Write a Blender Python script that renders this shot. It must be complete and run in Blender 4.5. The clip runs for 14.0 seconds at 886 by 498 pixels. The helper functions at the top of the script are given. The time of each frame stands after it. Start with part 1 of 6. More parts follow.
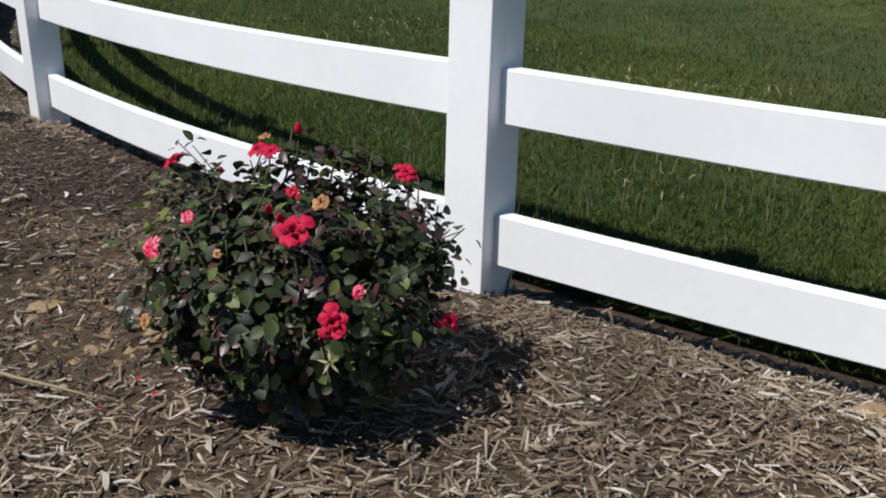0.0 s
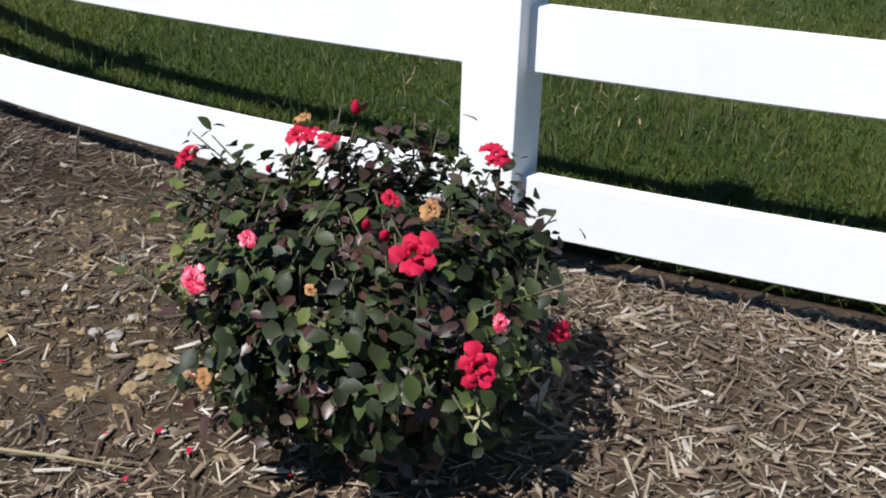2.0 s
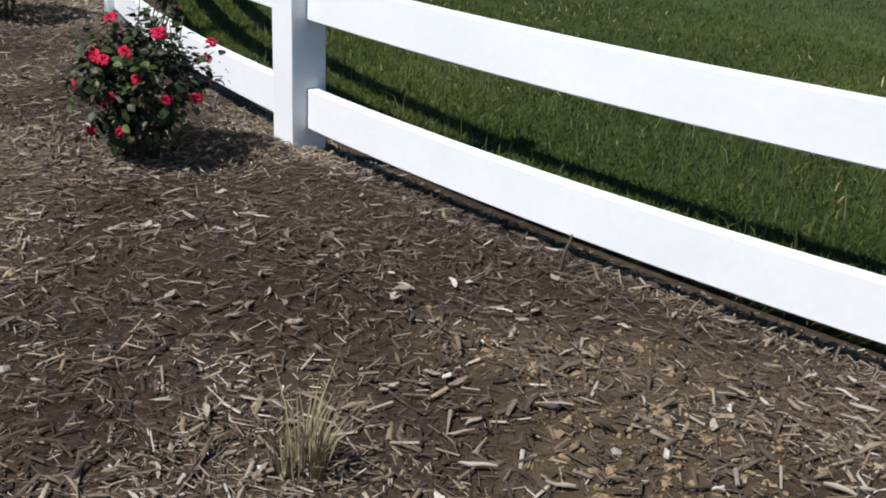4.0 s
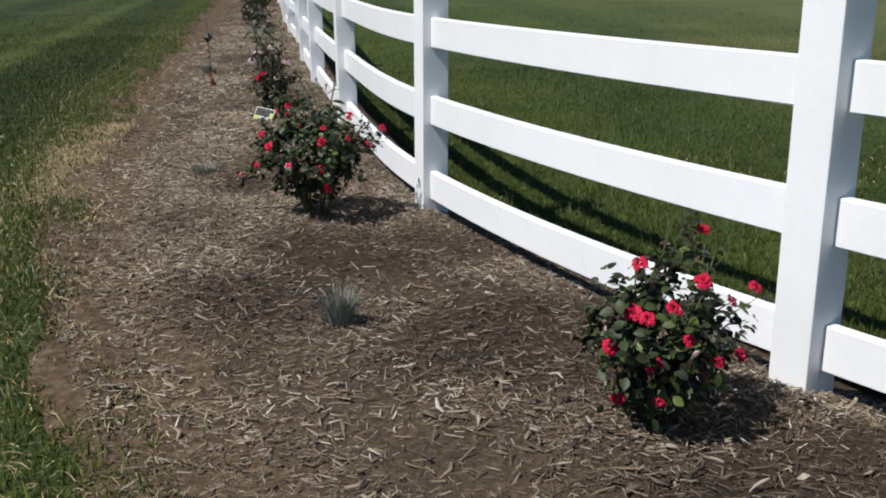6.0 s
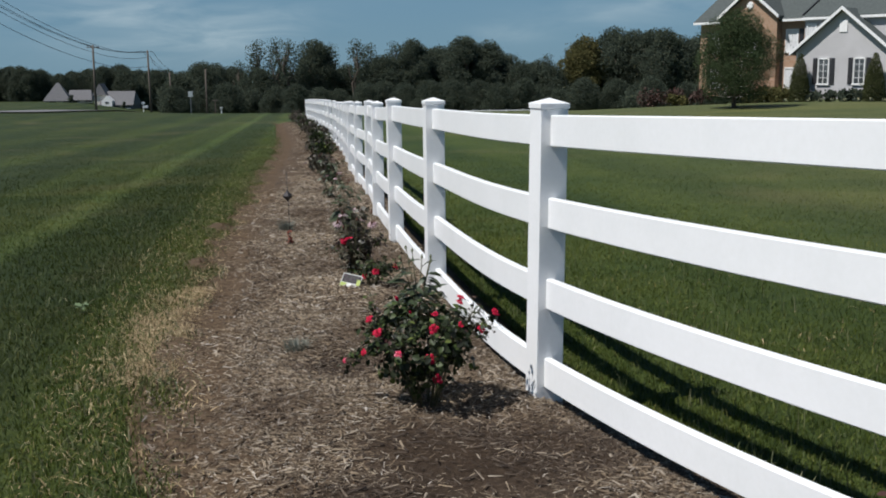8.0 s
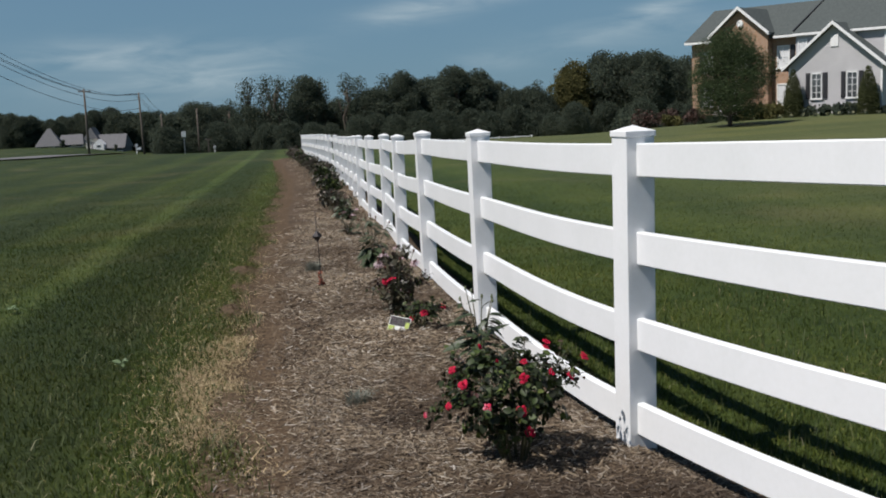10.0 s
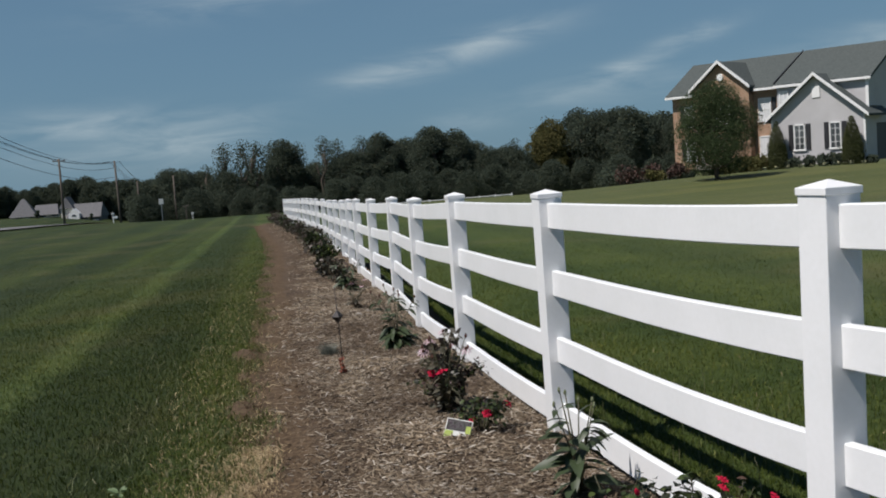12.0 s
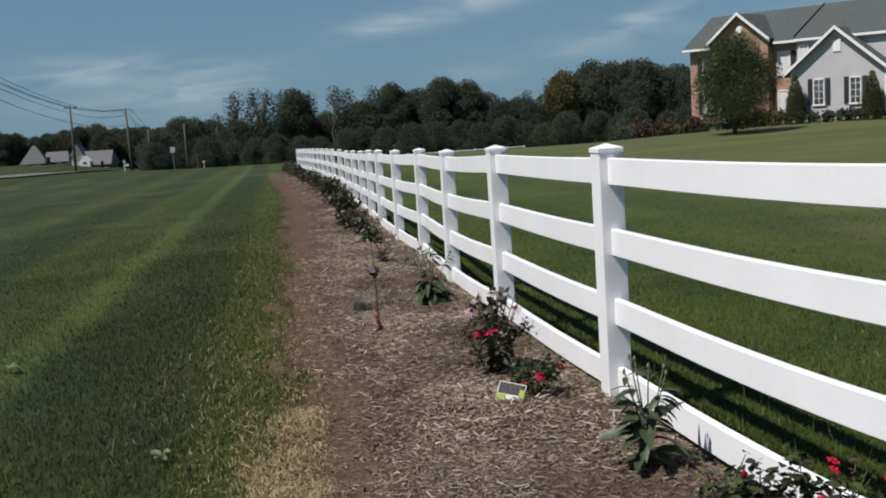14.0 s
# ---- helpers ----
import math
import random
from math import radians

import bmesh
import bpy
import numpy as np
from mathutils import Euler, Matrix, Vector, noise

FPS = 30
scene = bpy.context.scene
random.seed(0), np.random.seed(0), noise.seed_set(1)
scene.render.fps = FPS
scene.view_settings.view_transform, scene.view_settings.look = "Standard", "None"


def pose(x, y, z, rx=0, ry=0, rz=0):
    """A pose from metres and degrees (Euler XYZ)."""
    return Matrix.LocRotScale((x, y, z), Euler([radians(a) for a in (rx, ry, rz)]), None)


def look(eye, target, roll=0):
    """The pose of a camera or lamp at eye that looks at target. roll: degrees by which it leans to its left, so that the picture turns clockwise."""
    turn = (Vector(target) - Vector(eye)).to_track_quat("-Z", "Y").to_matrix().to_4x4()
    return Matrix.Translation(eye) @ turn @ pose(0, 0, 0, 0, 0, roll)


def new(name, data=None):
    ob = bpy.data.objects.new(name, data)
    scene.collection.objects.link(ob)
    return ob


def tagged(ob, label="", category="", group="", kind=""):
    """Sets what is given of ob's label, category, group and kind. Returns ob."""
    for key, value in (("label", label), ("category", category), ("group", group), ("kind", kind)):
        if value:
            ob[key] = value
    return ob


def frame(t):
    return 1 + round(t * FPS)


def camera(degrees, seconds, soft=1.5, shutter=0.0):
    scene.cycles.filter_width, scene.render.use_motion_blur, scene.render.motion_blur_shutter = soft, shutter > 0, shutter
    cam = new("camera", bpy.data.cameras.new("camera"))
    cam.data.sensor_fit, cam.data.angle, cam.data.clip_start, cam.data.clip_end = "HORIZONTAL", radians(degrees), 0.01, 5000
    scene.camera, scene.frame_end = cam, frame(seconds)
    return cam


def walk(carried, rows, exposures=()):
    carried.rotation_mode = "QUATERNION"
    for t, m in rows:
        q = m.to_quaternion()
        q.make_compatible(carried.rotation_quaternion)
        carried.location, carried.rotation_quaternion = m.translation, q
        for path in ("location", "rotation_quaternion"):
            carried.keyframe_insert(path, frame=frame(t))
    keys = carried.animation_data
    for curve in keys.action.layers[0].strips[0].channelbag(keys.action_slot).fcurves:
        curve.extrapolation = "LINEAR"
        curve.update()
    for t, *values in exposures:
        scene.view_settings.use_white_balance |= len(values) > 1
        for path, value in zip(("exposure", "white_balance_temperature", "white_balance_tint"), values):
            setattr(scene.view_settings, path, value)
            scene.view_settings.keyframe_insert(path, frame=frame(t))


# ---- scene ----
cam = camera(46.5, 14.0, soft=1.9)
PATH = [
    (0, (1.768, -1.889, 1.138), (2.178, -0.075, 0.402), 1.0),
    (0.5, (1.608, -1.677, 1.111), (2.08, 0.106, 0.338), 0.4),
    (1, (1.499, -1.553, 1.114), (2.084, 0.17, 0.286), -0.2),
    (1.5, (1.449, -1.453, 1.141), (2.118, 0.21, 0.254), -0.6),
    (2, (1.443, -1.38, 1.135), (2.171, 0.25, 0.233), 1.0),
    (2.5, (1.418, -1.299, 1.115), (2.153, 0.323, 0.204), 3.7),
    (3, (1.268, -1.143, 1.102), (1.904, 0.538, 0.225), 3.5),
    (3.5, (1.004, -0.949, 1.13), (1.553, 0.784, 0.296), 4.2),
    (4, (0.74, -0.753, 1.118), (1.198, 1.021, 0.316), 3.4),
    (4.2, (0.614, -0.677, 1.149), (1.041, 1.102, 0.342), 2.8),
    (6.3, (-0.454, 0.231, 1.28), (-0.164, 2.132, 0.73), -0.2),
    (6.5, (-0.519, 0.303, 1.293), (-0.207, 2.208, 0.772), 1.0),
    (7, (-0.57, 0.449, 1.32), (-0.27, 2.375, 0.871), 0.9),
    (7.5, (-0.57, 0.494, 1.39), (-0.31, 2.437, 0.997), -0.8),
    (8, (-0.587, 0.49, 1.416), (-0.362, 2.448, 1.079), -0.4),
    (8.5, (-0.605, 0.494, 1.467), (-0.42, 2.461, 1.153), -1.6),
    (8.7, (-0.642, 0.519, 1.453), (-0.457, 2.487, 1.148), -1.6),
    (10.8, (-0.998, 1.22, 1.415), (-0.735, 3.187, 1.165), -3.3),
    (11, (-1.016, 1.353, 1.407), (-0.76, 3.323, 1.172), -3.5),
    (11.5, (-1.129, 1.722, 1.424), (-0.85, 3.693, 1.224), -3.8),
    (12, (-1.205, 2.041, 1.44), (-0.917, 4.013, 1.271), -4.1),
    (12.5, (-1.258, 2.316, 1.42), (-0.965, 4.286, 1.242), -3.8),
    (13, (-1.319, 2.462, 1.419), (-1.014, 4.425, 1.189), -3.3),
    (13.5, (-1.367, 2.373, 1.448), (-1.076, 4.334, 1.184), -3.3),
    (14, (-1.392, 2.315, 1.455), (-1.129, 4.28, 1.194), -3.5),
]
walk(cam, [(t, look(eye, target, roll)) for t, eye, target, roll in PATH],
     exposures=[(0.0, 0.28, 6400, 13), (0.5, 0.46, 6300, 13), (1.5, 0.62, 6280, 13), (3.0, 0.62, 6280, 12), (3.5, 0.52, 6280, 11), (4.0, 0.46, 6250, 12), (6.5, 0.30, 6420, 12), (7.5, 0.22, 6400, 12), (8.5, 0.22, 6450, 12), (11.0, 0.11, 6600, 14), (12.5, 0.08, 6580, 14), (14.0, 0.18, 6580, 14)])

# ---- sky, sun, exposure ----
SUN_FROM = Vector((-0.515, -0.165, 0.84)).normalized()
world = bpy.data.worlds.new("sky")
scene.world = world
world.use_nodes = True
wn, wl = world.node_tree.nodes, world.node_tree.links
wn.clear()
sky = wn.new("ShaderNodeTexSky")
sky.sky_type, sky.sun_disc = "NISHITA", False
sky.sun_elevation = math.asin(SUN_FROM.z)
sky.sun_rotation = math.atan2(SUN_FROM.x, SUN_FROM.y)
sky.altitude = 2500
sky.air_density, sky.dust_density, sky.ozone_density = 1.0, 0.0, 4.0
coord = wn.new("ShaderNodeTexCoord")
stretch = wn.new("ShaderNodeMapping")
stretch.inputs["Rotation"].default_value = (0, radians(-14), radians(8))
stretch.inputs["Scale"].default_value = (3.2, 3.2, 15.0)
stretch.inputs["Location"].default_value = (0.4, 1.7, 0.3)
wl.new(coord.outputs["Generated"], stretch.inputs[0])
wisps = wn.new("ShaderNodeTexNoise")
wisps.inputs["Scale"].default_value, wisps.inputs["Detail"].default_value = 3.2, 8
wisps.inputs["Roughness"].default_value, wisps.inputs["Distortion"].default_value = 0.56, 0.5
wl.new(stretch.outputs[0], wisps.inputs["Vector"])


def world_math(kind, a, b=0.0, c=0.0):
    m = wn.new("ShaderNodeMath")
    m.operation = kind
    for k, v in enumerate((a, b, c)):
        if isinstance(v, bpy.types.NodeSocket):
            wl.new(v, m.inputs[k])
        else:
            m.inputs[k].default_value = v
    return m.outputs[0]


axes = wn.new("ShaderNodeSeparateXYZ")
wl.new(coord.outputs["Generated"], axes.inputs[0])
sky_az = world_math("MULTIPLY", world_math("ARCTAN2", axes.outputs["X"], axes.outputs["Y"]), 180 / math.pi)
sky_el = world_math("MULTIPLY", world_math("ARCSINE", axes.outputs["Z"]), 180 / math.pi)
# thin streaks of cirrus: azimuth, elevation, half length, half width (degrees), slope, density
CIRRUS = ((-10.5, 3.15, 4.2, 0.85, 0.04, 0.75), (-4.4, 2.45, 3.8, 1.0, 0.12, 0.75), (5.9, 5.05, 3.0, 0.75, 0.13, 0.65), (10.9, 6.1, 4.2, 0.72, 0.20, 0.85), (18.8, 4.3, 1.9, 0.45, 0.24, 0.9), (17.4, 3.3, 5.0, 0.8, 0.06, 0.45), (10.2, 2.1, 1.8, 0.55, 0.0, 0.45), (-8.0, 1.5, 6.0, 0.9, 0.0, 0.4), (22.3, 5.6, 2.2, 0.48, 0.26, 0.8), (33.0, 5.0, 6.0, 0.8, 0.15, 0.6), (-26.0, 4.0, 6.0, 0.9, 0.1, 0.7), (-2.0, 9.5, 6.0, 0.9, 0.12, 0.5), (20.0, 11.0, 7.0, 0.9, 0.2, 0.5))
streaks = 0.0
for az0, el0, half, thick_, slope, dense in CIRRUS:
    da = world_math("SUBTRACT", sky_az, az0)
    de = world_math("SUBTRACT", world_math("SUBTRACT", sky_el, el0), world_math("MULTIPLY", da, slope))
    q = world_math("ADD", world_math("POWER", world_math("ABSOLUTE", world_math("DIVIDE", da, half)), 2.0), world_math("POWER", world_math("ABSOLUTE", world_math("DIVIDE", de, thick_)), 2.0))
    streaks = world_math("ADD", world_math("MULTIPLY", world_math("EXPONENT", world_math("MULTIPLY", q, -1.0)), dense), streaks)
veil = wn.new("ShaderNodeMapRange")
veil.inputs["From Min"].default_value, veil.inputs["From Max"].default_value = 0.36, 0.70
veil.inputs["To Max"].default_value = 0.85
wl.new(wisps.outputs["Fac"], veil.inputs["Value"])
veiled = world_math("MULTIPLY", veil.outputs[0], streaks)
cloud = wn.new("ShaderNodeMix")
cloud.data_type = "RGBA"
wl.new(veiled, cloud.inputs["Factor"])
haze = wn.new("ShaderNodeMapRange")
haze.inputs["From Max"].default_value = 40.0
haze.inputs["To Min"].default_value, haze.inputs["To Max"].default_value = 0.88, 0.0
wl.new(sky_el, haze.inputs["Value"])
low_sky = wn.new("ShaderNodeMix")
low_sky.data_type = "RGBA"
low_sky.inputs["B"].default_value = (2.16, 3.42, 4.70, 1)
wl.new(haze.outputs[0], low_sky.inputs["Factor"])
wl.new(sky.outputs[0], low_sky.inputs["A"])
wl.new(low_sky.outputs["Result"], cloud.inputs["A"])
cloud.inputs["B"].default_value = (7.2, 7.6, 8.2, 1)
tint = wn.new("ShaderNodeMix")
tint.data_type, tint.blend_type = "RGBA", "MULTIPLY"
tint.inputs["Factor"].default_value = 1.0
tint.inputs["B"].default_value = (0.84, 0.99, 0.99, 1)
wl.new(cloud.outputs["Result"], tint.inputs["A"])
shine = wn.new("ShaderNodeBackground")
shine.inputs["Strength"].default_value = 0.064
wl.new(tint.outputs["Result"], shine.inputs["Color"])
wout = wn.new("ShaderNodeOutputWorld")
wl.new(shine.outputs[0], wout.inputs[0])

sun_data = bpy.data.lights.new("sun", "SUN")
sun_data.energy, sun_data.angle, sun_data.color = 4.5, radians(0.55), (1.0, 0.975, 0.925)
sun = new("sun", sun_data)
sun.matrix_world = look(SUN_FROM * 60, (0, 0, 0))
scene.view_settings.exposure = 0.0


# ---- materials ----
def material(name, rough=0.6, metal=0.0, spec=0.5):
    m = bpy.data.materials.new(name)
    m.use_nodes = True
    b = m.node_tree.nodes["Principled BSDF"]
    b.inputs["Roughness"].default_value, b.inputs["Metallic"].default_value = rough, metal
    b.inputs["Specular IOR Level"].default_value = spec
    return m, m.node_tree.nodes, m.node_tree.links, b


def noise_node(n, l, scale, detail=5, rough=0.55, space="Object", stretch_by=None, distortion=0.0):
    tc = n.new("ShaderNodeTexCoord")
    tx = n.new("ShaderNodeTexNoise")
    tx.inputs["Scale"].default_value, tx.inputs["Detail"].default_value = scale, detail
    tx.inputs["Roughness"].default_value, tx.inputs["Distortion"].default_value = rough, distortion
    if stretch_by:
        mp = n.new("ShaderNodeMapping")
        mp.inputs["Scale"].default_value = stretch_by
        l.new(tc.outputs[space], mp.inputs[0])
        l.new(mp.outputs[0], tx.inputs["Vector"])
    else:
        l.new(tc.outputs[space], tx.inputs["Vector"])
    return tx.outputs["Fac"]


def ramp(n, l, fac, stops):
    r = n.new("ShaderNodeValToRGB")
    e = r.color_ramp.elements
    while len(e) < len(stops):
        e.new(0.5)
    for el, (p, c) in zip(e, stops):
        el.position, el.color = p, (*c, 1)
    l.new(fac, r.inputs[0])
    return r.outputs[0]


def mixed(n, l, fac, a, b, kind="MIX"):
    m = n.new("ShaderNodeMix")
    m.data_type, m.blend_type = "RGBA", kind
    for key, v in (("Factor", fac), ("A", a), ("B", b)):
        if isinstance(v, bpy.types.NodeSocket):
            l.new(v, m.inputs[key])
        else:
            m.inputs[key].default_value = v if key == "Factor" else (*v, 1)
    return m.outputs["Result"]


def bumped(n, l, b, height, strength=0.3, distance=0.01):
    u = n.new("ShaderNodeBump")
    u.inputs["Strength"].default_value, u.inputs["Distance"].default_value = strength, distance
    l.new(height, u.inputs["Height"])
    l.new(u.outputs[0], b.inputs["Normal"])


def simple(name, stops, scale=8, rough=0.6, metal=0.0, bump=0.2, distance=0.005, stretch_by=None, by="noise", through_light=0.0, spec=0.5, detail=5):
    """A material with a colour ramp over grain, or over each object's or each loose piece's own number."""
    m, n, l, b = material(name, rough, metal, spec)
    grain = noise_node(n, l, scale, detail, stretch_by=stretch_by)
    fac = grain
    if by == "object":
        fac = n.new("ShaderNodeObjectInfo").outputs["Random"]
    elif by == "island":
        fac = n.new("ShaderNodeNewGeometry").outputs["Random Per Island"]
    col = ramp(n, l, fac, stops)
    if by != "noise":
        shade = ramp(n, l, grain, [(0.25, (0.72, 0.72, 0.72)), (0.75, (1.12, 1.12, 1.12))])
        col = mixed(n, l, 1.0, col, shade, "MULTIPLY")
    l.new(col, b.inputs["Base Color"])
    if through_light:
        b.inputs["Transmission Weight"].default_value = 0.0
        tr = n.new("ShaderNodeBsdfTranslucent")
        l.new(col, tr.inputs["Color"])
        mx = n.new("ShaderNodeMixShader")
        mx.inputs[0].default_value = through_light
        l.new(b.outputs[0], mx.inputs[1])
        l.new(tr.outputs[0], mx.inputs[2])
        l.new(mx.outputs[0], n["Material Output"].inputs[0])
    if bump:
        bumped(n, l, b, grain, bump, distance)
    return m


# white vinyl with faint dust and a little moulding ripple
vinyl, n, l, b = material("white_vinyl", 0.38, 0, 0.4)
dust = noise_node(n, l, 2.2, 6, 0.6)
fine = noise_node(n, l, 45, 3)
l.new(mixed(n, l, 1.0, ramp(n, l, dust, [(0.3, (0.80, 0.81, 0.81)), (0.62, (0.86, 0.865, 0.87))]), ramp(n, l, fine, [(0.3, (0.97, 0.97, 0.965)), (0.7, (1, 1, 1))]), "MULTIPLY"), b.inputs["Base Color"])
bumped(n, l, b, fine, 0.05, 0.002)

# lawn: green with paler mowing bands, dry patches and clumps
lawn, n, l, b = material("lawn_grass", 0.75, 0, 0.25)
clump = noise_node(n, l, 9.0, 8, 0.7)
patch = noise_node(n, l, 0.55, 5, 0.6)
dry = noise_node(n, l, 0.23, 6, 0.62, distortion=0.6)
col = ramp(n, l, clump, [(0.28, (0.018, 0.032, 0.007)), (0.5, (0.036, 0.056, 0.014)), (0.74, (0.063, 0.085, 0.025))])
col = mixed(n, l, 1.0, col, ramp(n, l, patch, [(0.3, (0.72, 0.84, 0.70)), (0.7, (1.42, 1.28, 1.1))]), "MULTIPLY")


def mown(n, l, col):
    """Mowing bands that run along the fence: one narrow pale swathe, one dark, fainter ones beyond."""
    tc = n.new("ShaderNodeTexCoord")
    mp = n.new("ShaderNodeMapping")
    mp.inputs["Rotation"].default_value = (0, 0, radians(-1.2))
    l.new(tc.outputs["Object"], mp.inputs[0])
    wander = noise_node(n, l, 0.35, 5, 0.6)
    ax = n.new("ShaderNodeSeparateXYZ")
    l.new(mp.outputs[0], ax.inputs[0])
    shift = n.new("ShaderNodeMath")
    shift.operation, shift.inputs[1].default_value = "MULTIPLY_ADD", 0.35
    l.new(wander, shift.inputs[0])
    l.new(ax.outputs["X"], shift.inputs[2])
    across = n.new("ShaderNodeMapRange")
    across.inputs["From Min"].default_value, across.inputs["From Max"].default_value = -7.345, -0.345
    l.new(shift.outputs[0], across.inputs["Value"])
    k = [(0.0, 0.66), (0.10, 0.82), (0.2, 0.62), (0.36, 0.66), (0.41, 0.9), (0.46, 0.70), (0.57, 0.80), (0.598, 1.42), (0.628, 1.36), (0.655, 0.72), (0.78, 0.66), (0.83, 0.98), (0.90, 0.86), (1.0, 1.0)]
    col = mixed(n, l, 1.0, col, ramp(n, l, across.outputs[0], [(q, (w * (1.10 if w > 1.2 else 1.02), w, w * (1.0 if w > 1.2 else 0.72))) for q, w in k]), "MULTIPLY")
    wave = n.new("ShaderNodeTexWave")
    wave.inputs["Scale"].default_value, wave.inputs["Distortion"].default_value = 0.11, 2.6
    wave.inputs["Detail"].default_value, wave.inputs["Detail Scale"].default_value = 3, 0.5
    l.new(mp.outputs[0], wave.inputs["Vector"])
    return mixed(n, l, 1.0, col, ramp(n, l, wave.outputs["Fac"], [(0.15, (0.80, 0.86, 0.80)), (0.85, (1.12, 1.10, 1.08))]), "MULTIPLY")


col = mown(n, l, col)
# the field beyond the fence is drier, more olive
tc = n.new("ShaderNodeTexCoord")
ax = n.new("ShaderNodeSeparateXYZ")
l.new(tc.outputs["Object"], ax.inputs[0])
olive = n.new("ShaderNodeMapRange")
olive.inputs["From Min"].default_value, olive.inputs["From Max"].default_value, olive.inputs["To Max"].default_value = 3.0, 11.0, 0.75
l.new(ax.outputs["X"], olive.inputs["Value"])
field = mixed(n, l, 1.0, (0.096, 0.106, 0.040), ramp(n, l, clump, [(0.3, (0.7, 0.75, 0.7)), (0.7, (1.25, 1.2, 1.2))]), "MULTIPLY")
swathe = noise_node(n, l, 1.0, 4, 0.6, stretch_by=(0.05, 0.55, 1), distortion=0.3)
field = mixed(n, l, 1.0, field, ramp(n, l, swathe, [(0.36, (0.74, 0.80, 0.76)), (0.5, (1.0, 1.0, 1.0)), (0.64, (1.26, 1.18, 1.1))]), "MULTIPLY")
col = mixed(n, l, olive.outputs[0], col, field)
straw = ramp(n, l, dry, [(0.54, (0, 0, 0)), (0.74, (0.38, 0.38, 0.38))])
col = mixed(n, l, straw, col, (0.17, 0.14, 0.065))
l.new(col, b.inputs["Base Color"])
bumped(n, l, b, clump, 0.9, 0.05)

blade_mat, n, l, b = material("grass_blades", 0.6, 0, 0.25)
own = n.new("ShaderNodeNewGeometry").outputs["Random Per Island"]
col = ramp(n, l, own, [(0.0, (0.034, 0.050, 0.012)), (0.5, (0.060, 0.086, 0.023)), (0.85, (0.089, 0.116, 0.035)), (0.96, (0.123, 0.140, 0.051)), (1.0, (0.22, 0.20, 0.11))])
patch = noise_node(n, l, 0.55, 5, 0.6)
col = mixed(n, l, 1.0, col, ramp(n, l, patch, [(0.3, (0.72, 0.84, 0.70)), (0.7, (1.42, 1.28, 1.1))]), "MULTIPLY")
dry = noise_node(n, l, 0.23, 6, 0.62, distortion=0.6)
col = mixed(n, l, ramp(n, l, dry, [(0.54, (0, 0, 0)), (0.74, (0.38, 0.38, 0.38))]), col, (0.22, 0.18, 0.085))
col = mown(n, l, col)
l.new(col, b.inputs["Base Color"])
thin = n.new("ShaderNodeBsdfTranslucent")
l.new(col, thin.inputs["Color"])
both = n.new("ShaderNodeMixShader")
both.inputs[0].default_value = 0.3
l.new(b.outputs[0], both.inputs[1])
l.new(thin.outputs[0], both.inputs[2])
l.new(both.outputs[0], n["Material Output"].inputs[0])
pale_blade = simple("pale_grass_blades", [(0.0, (0.05, 0.072, 0.024)), (0.5, (0.098, 0.124, 0.048)), (0.85, (0.165, 0.175, 0.082)), (1.0, (0.30, 0.28, 0.17))], 3, 0.6, by="island", bump=0, through_light=0.3, spec=0.25)
straw_mat = simple("dry_straw", [(0.0, (0.21, 0.15, 0.08)), (0.6, (0.40, 0.30, 0.17)), (1.0, (0.54, 0.44, 0.27))], 3, 0.7, by="island", bump=0, spec=0.2)

# soil under the chips: dark brown with sandy clods
soil, n, l, b = material("bed_soil", 0.95, 0, 0.1)
crumb = noise_node(n, l, 38, 8, 0.7)
broad = noise_node(n, l, 1.5, 5, 0.6)
col = ramp(n, l, crumb, [(0.28, (0.042, 0.031, 0.023)), (0.5, (0.083, 0.061, 0.044)), (0.75, (0.155, 0.117, 0.084))])
col = mixed(n, l, 1.0, col, ramp(n, l, broad, [(0.3, (0.75, 0.74, 0.73)), (0.7, (1.25, 1.2, 1.12))]), "MULTIPLY")
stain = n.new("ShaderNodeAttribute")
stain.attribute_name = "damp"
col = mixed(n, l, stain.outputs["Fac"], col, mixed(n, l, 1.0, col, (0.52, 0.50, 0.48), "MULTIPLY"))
sandy = n.new("ShaderNodeAttribute")
sandy.attribute_name = "sandy"
col = mixed(n, l, mixed(n, l, 1.0, ramp(n, l, broad, [(0.3, (0.5, 0.5, 0.5)), (0.7, (0.8, 0.8, 0.8))]), sandy.outputs["Color"], "MULTIPLY"), col, ramp(n, l, crumb, [(0.3, (0.088, 0.063, 0.038)), (0.7, (0.185, 0.135, 0.080))]))
l.new(col, b.inputs["Base Color"])
bumped(n, l, b, crumb, 1.0, 0.02)

# wood chips, weathered: each piece its own shade; damp darker drifts
chip_mat, n, l, b = material("wood_chips", 0.85, 0, 0.15)
own = n.new("ShaderNodeNewGeometry").outputs["Random Per Island"]
col = ramp(n, l, own, [(0.0, (0.100, 0.079, 0.058)), (0.25, (0.160, 0.124, 0.088)), (0.5, (0.232, 0.182, 0.126)), (0.75, (0.310, 0.256, 0.188)), (0.93, (0.40, 0.36, 0.30)), (1.0, (0.53, 0.50, 0.45))])
damp = noise_node(n, l, 0.95, 4, 0.55)
col = mixed(n, l, 1.0, col, ramp(n, l, damp, [(0.36, (0.54, 0.50, 0.48)), (0.52, (0.96, 0.94, 0.92)), (0.7, (1.12, 1.08, 1.04))]), "MULTIPLY")
fibre = noise_node(n, l, 90, 3)
